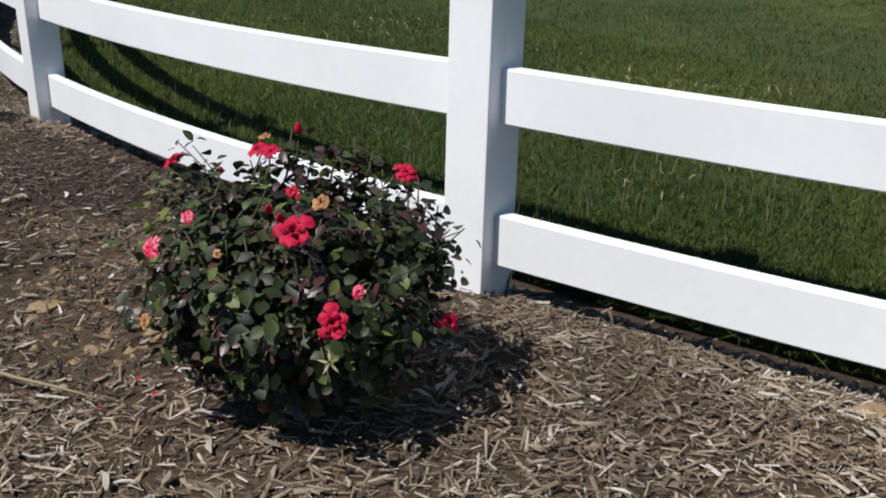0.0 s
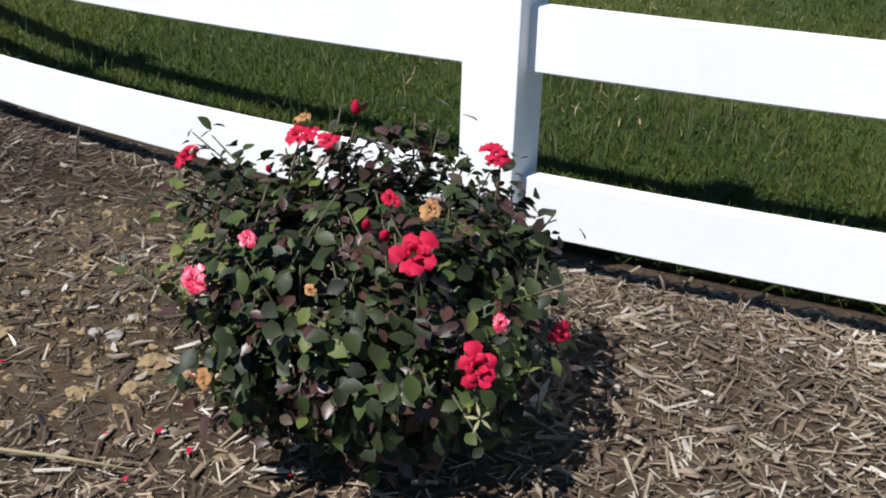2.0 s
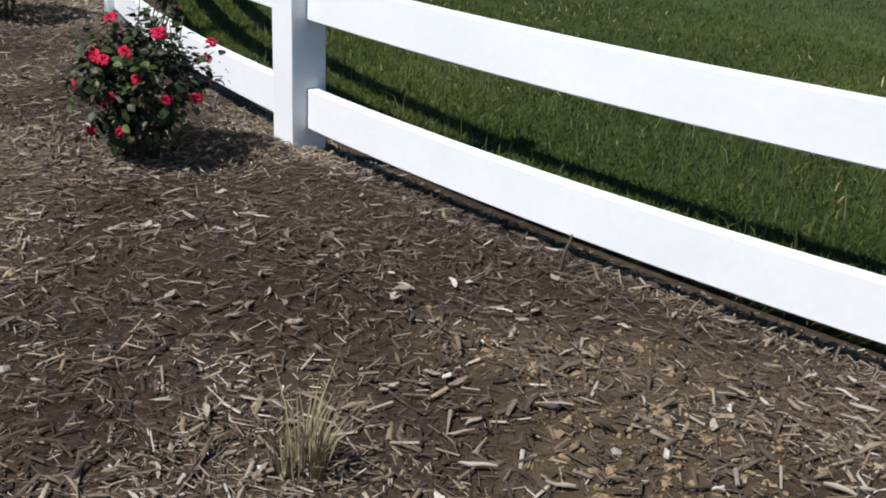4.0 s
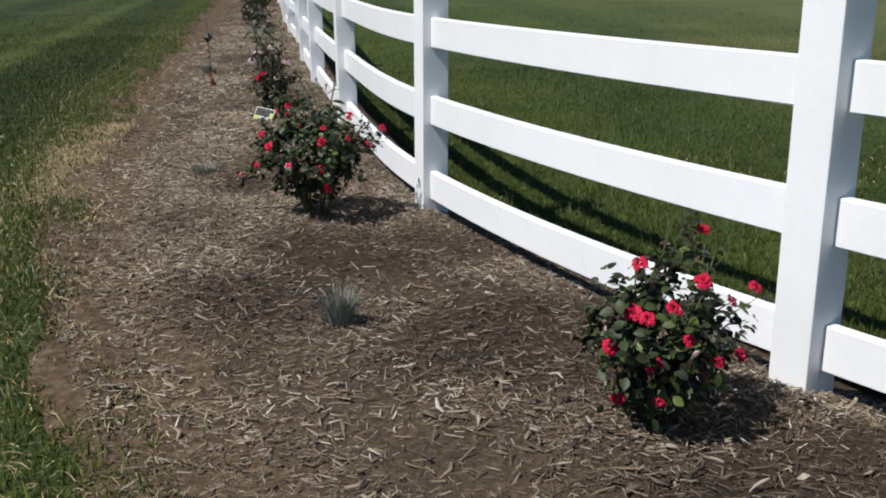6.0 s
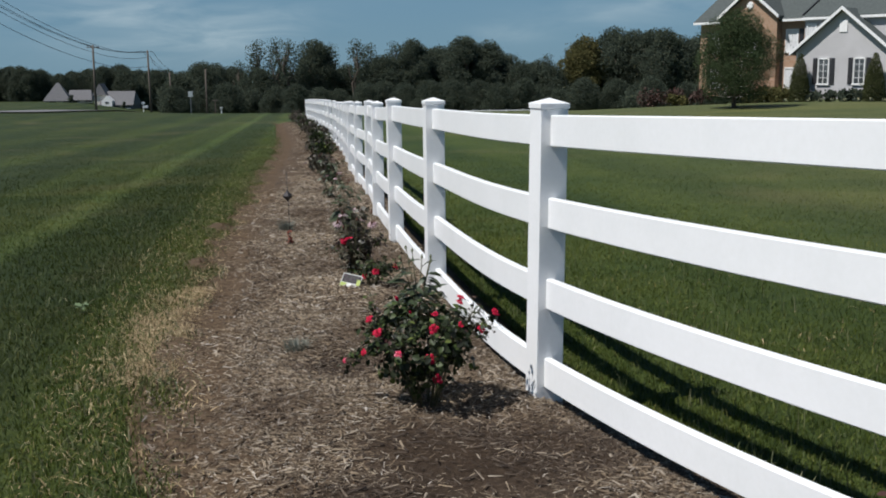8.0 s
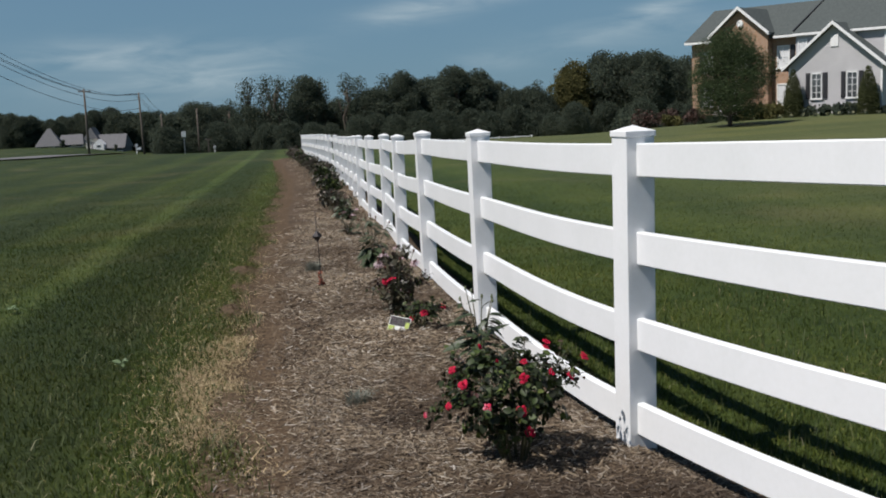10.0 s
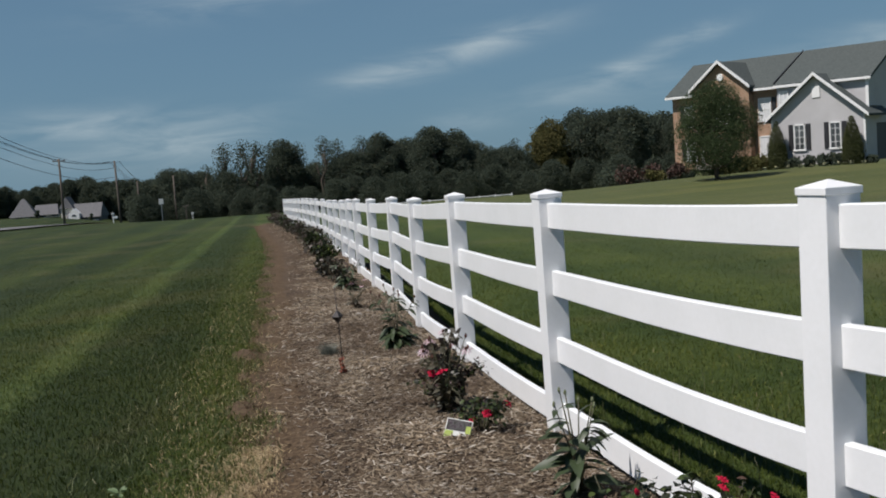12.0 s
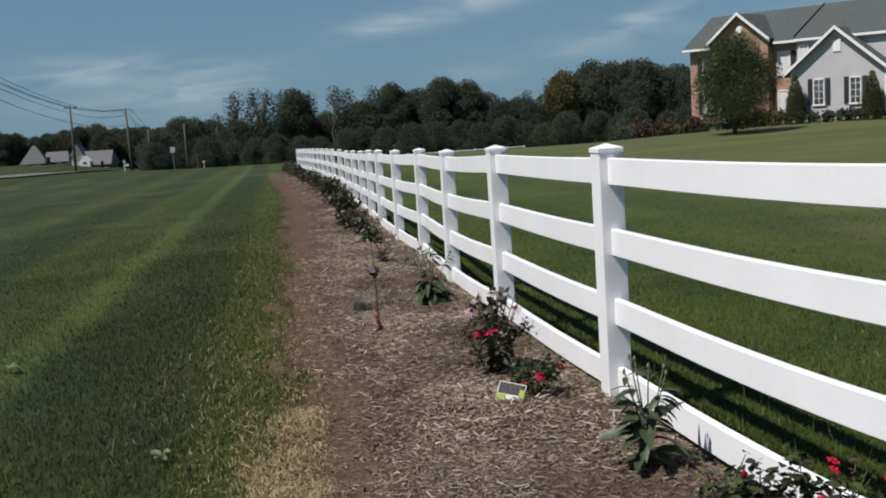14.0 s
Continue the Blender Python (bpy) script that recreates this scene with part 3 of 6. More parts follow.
def bed_width(y):
    """How much wider the bed is than its usual 1.55 m."""
    return np.interp(y, [-2, 0.5, 2.6, 3.4, 4.95, 7.4], [1.4, 1.36, 1.11, 1.09, 1.06, 1.04])


us = np.array([-0.46, -0.40, -0.34, -0.27, -0.20, -0.15, -0.09, -0.03, 0.03, 0.1, 0.18, 0.27, 0.37, 0.48, 0.6, 0.72, 0.84, 0.95, 1.05, 1.14, 1.22, 1.3, 1.37, 1.44, 1.51, 1.58, 1.65, 1.72])
WIDE = us[None] * np.where(us[None] > 0, bed_width(CURVE[:, 1])[:, None], 1.0)
BX = CURVE[:, 0][:, None] - TANGENT[:, 1][:, None] * WIDE
BY = CURVE[:, 1][:, None] + TANGENT[:, 0][:, None] * WIDE
edge = 0.07 * np.sin(BY * 2.1) + 0.05 * np.sin(BY * 5.3 + 1)
BX = BX + 0.6 * edge * np.clip((us[None] - 1.2) * 2.5, 0, 1)
BZ = bed_z(BX, BY, us[None] + 0 * BX)
idx = np.arange(BX.size).reshape(BX.shape)
quads = np.stack([idx[:-1, :-1], idx[1:, :-1], idx[1:, 1:], idx[:-1, 1:]], -1).reshape(-1, 4)
bed = new("flower_bed", big_mesh("flower_bed", np.stack([BX.ravel(), BY.ravel(), BZ.ravel()], -1), quads, 4, soil))
bed.data.polygons.foreach_set("use_smooth", [True] * len(bed.data.polygons))
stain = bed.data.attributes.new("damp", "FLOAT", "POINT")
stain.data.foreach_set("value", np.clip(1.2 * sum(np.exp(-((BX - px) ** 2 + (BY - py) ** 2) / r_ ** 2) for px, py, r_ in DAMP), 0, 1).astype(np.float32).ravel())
sandy = bed.data.attributes.new("sandy", "FLOAT", "POINT")
sandy.data.foreach_set("value", np.clip(1.2 * sum(np.exp(-((BX - px) ** 2 + (BY - py) ** 2) / r_ ** 2) for px, py, r_ in SAND), 0, 1).astype(np.float32).ravel())
tagged(bed, "dark brown soil bed with a bare trenched edge beside the fence", "flower bed", kind="structure")

cut = us > 1.2
TX, TY, TZ = BX[:, cut], BY[:, cut], BZ[:, cut].copy()
TZ += 0.004 + 0.006 * np.sin(TX * 23 + 2 * np.sin(TY * 9)) * np.sin(TY * 19 + 1)
TZ[:, 0] -= 0.012
idx = np.arange(TX.size).reshape(TX.shape)
quads = np.stack([idx[:-1, :-1], idx[1:, :-1], idx[1:, 1:], idx[:-1, 1:]], -1).reshape(-1, 4)
trench = new("bed_trench", big_mesh("bed_trench", np.stack([TX.ravel(), TY.ravel(), TZ.ravel()], -1), quads, 4, trench_mat))
trench.data.polygons.foreach_set("use_smooth", [True] * len(trench.data.polygons))
tagged(trench, "bare reddish-brown earth between mulch and lawn", "earth", kind="structure")


def bed_spot(f, u):
    """A point on the bed at post number f, u metres to the left of the fence."""
    x, y = beside(f, -u)
    return x, y, float(bed_z(np.array(x), np.array(y), np.array(u)))


def spot_at(x, y):
    """The bed's height at a plan point, with its distance to the left of the fence."""
    k = int(np.argmin((CURVE[:, 0] - x) ** 2 + (CURVE[:, 1] - y) ** 2))
    u = -(x - CURVE[k, 0]) * TANGENT[k, 1] + (y - CURVE[k, 1]) * TANGENT[k, 0]
    return float(bed_z(np.array(x), np.array(y), np.array(u / bed_width(CURVE[k, 1]))))


# ---- wood chips on the bed ----


def chip_cloud(name, f0, f1, count, size, lift, u_hi=1.5, slim=(0.14, 0.36), bent=True, heap=None):
    """Splinters and flakes strewn over the bed: tapered, some bent in the middle."""
    f = rng.uniform(f0, f1, count)
    k = np.clip((f / (NPOST - 1) * 699), 0, 698)
    k0 = k.astype(int)
    base = CURVE[k0, :2] + (CURVE[k0 + 1, :2] - CURVE[k0, :2]) * (k - k0)[:, None]
    u = rng.uniform(-0.20, u_hi, count)
    near_edge = np.clip((7.5 - base[:, 1]) / 3.0, 0, 1) * 0.52
    over = u > 0.96 + near_edge
    u = np.where(over & (rng.random(count) < 0.8 - near_edge * 0.5), u - 0.6 * rng.random(count), u)
    wide_by = bed_width(base[:, 1])
    wide_by = np.where(u > 0, wide_by, 1.0)
    x = base[:, 0] - TANGENT[k0, 1] * u * wide_by
    y = base[:, 1] + TANGENT[k0, 0] * u * wide_by
    # drifts of bare earth
    bare = np.sin(x * 2.3 + 1.7 * np.sin(y * 1.9)) * np.sin(y * 2.1 + 1.3 * np.sin(x * 2.7)) + rng.normal(0, 0.35, count)
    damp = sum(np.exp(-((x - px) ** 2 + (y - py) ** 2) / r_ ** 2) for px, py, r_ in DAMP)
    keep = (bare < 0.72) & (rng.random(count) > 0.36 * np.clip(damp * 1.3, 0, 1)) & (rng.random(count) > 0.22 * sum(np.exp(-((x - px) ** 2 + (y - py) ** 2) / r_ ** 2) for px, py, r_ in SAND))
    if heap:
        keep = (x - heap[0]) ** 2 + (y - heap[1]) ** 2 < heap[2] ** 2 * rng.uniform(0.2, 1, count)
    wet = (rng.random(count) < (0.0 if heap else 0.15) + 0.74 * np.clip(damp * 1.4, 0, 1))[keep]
    x, y, u = x[keep], y[keep], u[keep]
    count = len(x)
    z = bed_z(x, y, u) + rng.uniform(-0.002, lift, count)
    length = size * np.clip(rng.lognormal(0, 0.55, count), 0.3, 2.6)
    wide = np.clip(length * rng.uniform(slim[0], slim[1], count), 0.0015, 0.011)
    thick = np.clip(wide * rng.uniform(0.15, 0.35, count), 0.0012, 0.005)
    yaw, pitch, rollv = rng.uniform(0, 2 * np.pi, count), rng.normal(0, 0.22, count), rng.normal(0, 0.4, count)
    cy, sy, cp, sp, cr, sr = np.cos(yaw), np.sin(yaw), np.cos(pitch), np.sin(pitch), np.cos(rollv), np.sin(rollv)
    ax = np.stack([cy * cp, sy * cp, sp], -1)
    side = np.stack([-sy, cy, 0 * cy], -1)
    up = np.cross(ax, side)
    side2 = side * cr[:, None] + up * sr[:, None]
    up2 = np.cross(ax, side2)
    c = np.stack([x, y, z], -1)
    rows = ((-0.5, rng.uniform(0.1, 0.8, (count, 1))), (rng.uniform(-0.15, 0.2, count), 1.0), (0.5, rng.uniform(0.05, 0.7, (count, 1)))) if bent else ((-0.5, rng.uniform(0.4, 1.0, (count, 1))), (0.5, rng.uniform(0.2, 0.9, (count, 1))))
    curl, turn_ = rng.normal(0, 0.07, count) * length, rng.normal(0, 0.09, count) * length
    corners = []
    ring = ((-0.5, -0.5), (0.5, -0.5), (0.5, 0.5), (-0.5, 0.5)) if bent else ((0.5, -0.6), (rng.uniform(-0.3, 0.3, (count, 1)), 0.7), (-0.5, -0.6))
    for s_, (sx, tp) in enumerate(rows):
        mid = 1.0 if bent and s_ == 1 else 0.0
        for sw, sh in ring:
            corners.append(c + ax * (sx * length)[:, None] + side2 * (sw * wide[:, None] * tp + (turn_ * mid)[:, None]) + up2 * (sh * thick + curl * mid)[:, None])
    m, e = len(rows), len(ring)
    v = np.stack(corners, 1).reshape(-1, 3)
    q = [(0, 1, 2, 3), (4 * m - 4, 4 * m - 1, 4 * m - 2, 4 * m - 3)] if bent else []
    for a in range(m - 1):
        q += [(e * a + b_, e * a + e + b_, e * a + e + (b_ + 1) % e, e * a + (b_ + 1) % e) for b_ in (range(1, 4) if bent else range(2))]
    loops = (np.arange(count)[:, None, None] * (e * m) + np.array(q)[None]).reshape(-1, 4)
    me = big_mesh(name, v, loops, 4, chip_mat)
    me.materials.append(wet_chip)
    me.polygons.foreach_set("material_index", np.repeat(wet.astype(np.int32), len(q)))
    return new(name, me)


tagged(chip_cloud("wood_chips", 0.0, 4.7, 20000, 0.026, 0.014, 1.62), "weathered tan and grey wood-chip mulch lying loose over soil", "mulch", kind="stuff")
tagged(chip_cloud("wood_splinters", 0.0, 4.7, 190000, 0.021, 0.014, 1.64, (0.07, 0.20), False), "fine tan and grey wood splinters among chips", "mulch", kind="stuff")
tagged(chip_cloud("wood_chips", 4.7, 8.5, 17000, 0.034, 0.014), "weathered tan wood-chip mulch lying loose beside the fence", "mulch", kind="stuff")
tagged(chip_cloud("wood_splinters", 4.7, 8.5, 70000, 0.023, 0.012, 1.5, (0.10, 0.28), False), "fine tan wood splinters among chips", "mulch", kind="stuff")
tagged(chip_cloud("wood_chips", 8.5, 14.0, 15000, 0.05, 0.02, 1.2, bent=False), "weathered brown wood-chip mulch lying loose beside the fence", "mulch", kind="stuff")
tagged(chip_cloud("wood_chips", 14.0, 24.0, 10000, 0.08, 0.03, 1.15, bent=False), "brown wood-chip mulch in low raked ridges", "mulch", kind="stuff")

tagged(chip_cloud("wood_chips", 0.8, 3.2, 32000, 0.026, 0.016, 1.4, (0.10, 0.28), False, (2.70, -0.51, 1.0)), "thick drift of pale dry wood chips beside a rose bush", "mulch", kind="stuff")
tagged(chip_cloud("wood_chips", 0.8, 3.2, 14000, 0.025, 0.016, 1.5, (0.10, 0.28), False, (1.10, -0.11, 0.62)), "thick drift of grey dry wood chips in front of roses", "mulch", kind="stuff")


tagged(chip_cloud("wood_chips", 1.4, 2.8, 16000, 0.022, 0.012, 1.5, (0.10, 0.28), False, (1.42, 0.42, 0.75)), "thin scatter of brown wood chips over sandy earth", "mulch", kind="stuff")


def crumb_cloud(name, f0, f1, count, size):
    """Small clods of earth over the bare trench at the bed's edge."""
    f = rng.uniform(f0, f1, count)
    k = np.clip((f / (NPOST - 1) * 699), 0, 698).astype(int)
    u = np.clip(rng.normal(1.42, 0.16, count), 0.9, 1.66)
    wide_by = bed_width(CURVE[k, 1])
    jig = rng.random(count) * 0.09
    x = CURVE[k, 0] - TANGENT[k, 1] * u * wide_by + TANGENT[k, 0] * jig
    y = CURVE[k, 1] + TANGENT[k, 0] * u * wide_by + TANGENT[k, 1] * jig
    c = np.stack([x, y, bed_z(x, y, u)], -1)
    s = size * np.clip(rng.lognormal(0, 0.5, count), 0.3, 3)[:, None]
    six = np.array([(1, 0, 0), (0, 1, 0), (-1, 0, 0), (0, -1, 0), (0, 0, 0.8), (0, 0, -0.8)])
    v = (c[:, None] + six[None] * s[:, None] * rng.uniform(0.6, 1.3, (count, 6, 1))).reshape(-1, 3)
    tri = np.array([(0, 1, 4), (1, 2, 4), (2, 3, 4), (3, 0, 4), (1, 0, 5), (2, 1, 5), (3, 2, 5), (0, 3, 5)])
    return new(name, big_mesh(name, v, (np.arange(count)[:, None, None] * 6 + tri[None]).reshape(-1, 3), 3, earth))


tagged(crumb_cloud("soil_crumbs", 1.5, 8.5, 26000, 0.0045), "small brown crumbs of bare earth along the lawn", "soil", kind="stuff")


def sand_crumbs(count, size):
    """Crumbs of sandy earth strewn round the dug-up patches."""
    pick = rng.integers(0, len(SAND), count)
    spots = np.array(SAND)[pick]
    x, y = spots[:, 0] + rng.normal(0, 0.6, count) * spots[:, 2], spots[:, 1] + rng.normal(0, 0.6, count) * spots[:, 2]
    z = np.array([spot_at(p, q) for p, q in zip(x, y)])
    s = size * np.clip(rng.lognormal(0, 0.6, count), 0.3, 4)[:, None]
    six = np.array([(1, 0, 0), (0, 1, 0), (-1, 0, 0), (0, -1, 0), (0, 0, 0.7), (0, 0, -0.7)])
    v = (np.stack([x, y, z], -1)[:, None] + six[None] * s[:, None] * rng.uniform(0.6, 1.3, (count, 6, 1))).reshape(-1, 3)
    tri = np.array([(0, 1, 4), (1, 2, 4), (2, 3, 4), (3, 0, 4), (1, 0, 5), (2, 1, 5), (3, 2, 5), (0, 3, 5)])
    return new("sand_crumbs", big_mesh("sand_crumbs", v, (np.arange(count)[:, None, None] * 6 + tri[None]).reshape(-1, 3), 3, sand_mat))


tagged(sand_crumbs(1000, 0.0040), "small sandy-yellow crumbs of dug-up earth in mulch", "soil", kind="stuff")


# ---- grass blades ----
def blades(name, x, y, tall, wide, mat, lean=0.5, lift=0.0):
    count = len(x)
    z = ground_z(x, y) - 0.012 + lift
    h = tall * np.clip(rng.lognormal(0, 0.35, count), 0.3, 2.2)
    a = rng.uniform(0, 2 * np.pi, count)
    d = rng.uniform(0, 2 * np.pi, count)
    t = np.abs(rng.normal(0, lean, count)) * h
    w = wide * rng.uniform(0.6, 1.4, count) / 2
    b = np.stack([x, y, z], -1)
    s = np.stack([np.cos(a), np.sin(a), 0 * a], -1) * w[:, None]
    o = np.stack([np.cos(d), np.sin(d), 0 * d], -1) * t[:, None]
    mid = b + o * 0.35 + np.stack([0 * h, 0 * h, h * 0.6], -1)
    tip = b + o + np.stack([0 * h, 0 * h, h * np.clip(1 - 0.25 * t / h, 0.3, 1)], -1)
    v = np.stack([b - s, b + s, mid + s * 0.75, mid - s * 0.75, tip], 1).reshape(-1, 3)
    i = np.arange(count)[:, None, None] * 5
    tri = (i + np.array([[(0, 1, 2)], [(0, 2, 3)], [(3, 2, 4)]]).reshape(1, 3, 3)).reshape(-1, 3)
    return new(name, big_mesh(name, v, tri, 3, mat))


def strip_points(f0, f1, u0, u1, count, power=1.0):
    """Random plan points in a strip u0 to u1 metres to the right of the fence, thinning away from u0."""
    f = f0 + (f1 - f0) * (1 - np.sqrt(1 - rng.random(count)))
    k = np.clip((f / (NPOST - 1) * 699), 0, 698).astype(int)
    u = u0 + (u1 - u0) * rng.random(count) ** power
    p = CURVE[k, :2] + (rng.random(count) * 0.09)[:, None] * TANGENT[k]
    return p[:, 0] + TANGENT[k, 1] * u, p[:, 1] - TANGENT[k, 0] * u


def thinned(x, y, scale, keep):
    """Leaves gaps in a scatter, so that grass stands in tufts."""
    w = np.sin(x * scale + 2 * np.sin(y * scale * 0.7)) * np.sin(y * scale * 1.3 + 1.7 * np.sin(x * scale * 0.6)) + rng.normal(0, 0.5, len(x))
    ok = w > keep
    return x[ok], y[ok]


def off_bed(x, y, least=1.6):
    """True where a plan point lies on the lawn outside the bed, which is least of its usual metres wide."""
    line = CURVE[::6, :2]
    k = np.argmin((x[:, None] - line[None, :, 0]) ** 2 + (y[:, None] - line[None, :, 1]) ** 2, axis=1) * 6
    u = -(x - CURVE[k, 0]) * TANGENT[k, 1] + (y - CURVE[k, 1]) * TANGENT[k, 0]
    ragged = 0.05 * np.sin(y * 2.1) + 0.04 * np.sin(y * 5.7 + 1) + np.abs(rng.normal(0, 0.16, len(x)))
    return u > least * bed_width(CURVE[k, 1]) + ragged


GRASS = "mown green grass blades with scattered paler stalks"
x, y = strip_points(0.6, 13.0, 0.34, 9.0, 190000, 2.6)
x, y = thinned(x, y, 5.0, -0.8)
tagged(blades("grass", x, y, 0.031, 0.0045, blade_mat, 1.0), GRASS, "grass", kind="stuff")
x, y = strip_points(0.9, 8.0, 0.34, 4.0, 130000, 2.0)
tagged(blades("grass", x, y, 0.022, 0.004, blade_mat, 1.3), GRASS, "grass", kind="stuff")
x, y = strip_points(0.6, 7.0, 0.32, 2.4, 9000, 1.3)
x, y = thinned(x, y, 3.0, 0.1)
tagged(blades("grass", x, y, 0.095, 0.0035, pale_blade, 0.4), "taller seeding grass tufts behind the fence", "grass", kind="stuff")
x, y = strip_points(1.2, 6.5, 1.2, 3.6, 3200)
x, y = thinned(x, y, 2.2, 0.35)
tagged(blades("dry_grass", x, y, 0.03, 0.005, straw_mat, 1.8), "patches of dead straw-coloured grass behind the fence", "dry grass", kind="stuff")
x, y = strip_points(2.0, 23.0, -1.45, -14.0, 210000, 2.6)
x, y = thinned(x, y, 4.0, -0.9)
ok = off_bed(x, y, 1.52)
tagged(blades("grass", x[ok], y[ok], 0.024, 0.0048, blade_mat, 1.3), GRASS, "grass", kind="stuff")
x, y = strip_points(2.4, 18.0, -1.46, -2.6, 22000, 1.5)
x, y = thinned(x, y, 5.0, 0.0)
ok = off_bed(x, y, 1.42)
tagged(blades("grass", x[ok], y[ok], 0.045, 0.0055, pale_blade, 1.3), "ragged longer grass along the bed's edge", "grass", kind="stuff")
x, y = strip_points(2.4, 12.0, -1.5, -6.0, 140000, 2.0)
ok = off_bed(x, y, 1.52)
tagged(blades("grass", x[ok], y[ok], 0.030, 0.005, blade_mat, 1.2), GRASS, "grass", kind="stuff")
# flattened dead grass between trench and lawn
x, y = np.concatenate([rng.uniform(-1.80, -1.34, 20000), rng.normal(-1.55, 0.13, 3500)]), np.concatenate([rng.uniform(5.3, 7.7, 20000), rng.uniform(3.2, 11.0, 3500)])
ok = (np.sin(y * 4.1 + x * 3) + np.sin(y * 9.7 - x * 7) * 0.6 + rng.normal(0, 0.5, len(x)) > -0.7) & ((x + 1.53 + 0.05 * np.sin(y * 3)) ** 2 / 0.022 + ((y - 6.5) / 1.2) ** 2 + rng.normal(0, 0.45, len(x)) < 1.0) | (rng.random(len(x)) < 0.12)
x2, y2 = strip_points(2.0, 12.0, -1.45, -2.2, 14000, 1.8)
ok2 = off_bed(x2, y2, 1.40)
tagged(blades("dry_grass", x2[ok2], y2[ok2], 0.02, 0.0045, straw_mat, 2.2, 0.006), "thin scatter of dead grass between lawn and bare earth", "dry grass", kind="stuff")
straw_grass = blades("dry_grass", x[ok], y[ok], 0.014, 0.004, straw_mat, 3.0, 0.010)
tagged(straw_grass, "flattened dead straw-coloured grass along the trench", "dry grass", kind="stuff")


# ---- fence ----
fence = thing("fence", pose(0, 0, 0), "white vinyl four-rail ranch fence with square capped posts", "fence")
RAIL_STEP, RAIL_H, RAIL_T, POST_W = 0.358, 0.134, 0.038, 0.127
# how far each span bends along the fence's curve, and how its middle hangs
BEND = {1: 0.14, 2: 0.74, 3: 0.92, 4: 0.79}
SAG = {0: -0.008, 1: -0.015, 2: -0.008, 3: 0.004, 4: -0.004}


def post_mesh():
    bm = bmesh.new()
    add_box(bm, (-POST_W / 2, -POST_W / 2, -1.75), (POST_W / 2, POST_W / 2, 0.035), None, 0.004)
    return bm_mesh("fence_post", bm, vinyl)


def cap_mesh():
    """A shallow pyramid on a square lip that stands a little proud of the post."""
    bm = bmesh.new()
    w = 0.0685
    add_box(bm, (-w, -w, 0.0), (w, w, 0.024), None, 0.003)
    top = [bm.verts.new(p) for p in ((-w + 0.002, -w + 0.002, 0.0235), (w - 0.002, -w + 0.002, 0.0235), (w - 0.002, w - 0.002, 0.0235), (-w + 0.002, w - 0.002, 0.0235), (0, 0, 0.046))]
    for i in range(4):
        bm.faces.new((top[i], top[(i + 1) % 4], top[4]))
    return bm_mesh("post_cap", bm, vinyl)


POST_ME, CAP_ME = post_mesh(), cap_mesh()
for i in range(NPOST):
    d = heading(i)
    lx, ly = LEAN.get(i, (float(rng.normal(0, 0.008)), float(rng.normal(0, 0.006))))
    turn = Matrix(((d.y, d.x, lx, POST_X[i]), (-d.x, d.y, ly, POST_Y[i]), (0, 0, 1, POST_Z[i]), (0, 0, 0, 1)))
    turn[0][3] += lx * 1.2
    turn[1][3] += ly * 1.2
    p = part("fence_post", POST_ME, fence, at=turn)
    part("post_cap", CAP_ME, p, "shallow pyramid cap", pose(0, 0, 0.028))


def rail_mesh(i, drop):
    """One hollow-looking rail from post i to post i + 1, bent along the fence line."""
    prof = []
    t, h, c = RAIL_T / 2, RAIL_H, 0.004
    for p in ((-t, c), (-t + c, 0), (t - c, 0), (t, c), (t, h - c), (t - c, h), (-t + c, h), (-t, h - c)):
        prof.append((p[0], p[1] - h))
    vs, fs = [], []
    steps = 14 if i < 9 else 3
    for k in range(steps + 1):
        f = i + k / steps
        x, y, z = along(f)
        d = heading(min(max(f, i + 0.02), i + 0.98))
        s = k / steps
        bend = BEND.get(i, 0.6)
        x = x * bend + (1 - bend) * (POST_X[i] * (1 - s) + POST_X[i + 1] * s)
        y = y * bend + (1 - bend) * (POST_Y[i] * (1 - s) + POST_Y[i + 1] * s)
        sag = (SAG.get(i, -0.006) - drop * 0.002) * math.sin(math.pi * s)
        lean = [LEAN.get(j, (0, 0))[0] * (1.2 - drop * RAIL_STEP) for j in (i, i + 1)]
        x += lean[0] * (1 - s) + lean[1] * s
        for a, b_ in prof:
            vs.append((x + d.y * a, y - d.x * a, z + sag + b_ - drop * RAIL_STEP))
    m = len(prof)
    for k in range(steps):
        for j in range(m):
            fs.append((k * m + j, k * m + (j + 1) % m, (k + 1) * m + (j + 1) % m, (k + 1) * m + j))
    fs.append(tuple(range(m))[::-1])
    fs.append(tuple(steps * m + j for j in range(m)))
    return mesh_of("fence_rail", vs, fs, (vinyl,))


for i in range(NPOST - 1):
    for drop in range(4):
        part("fence_rail", rail_mesh(i, drop), fence)


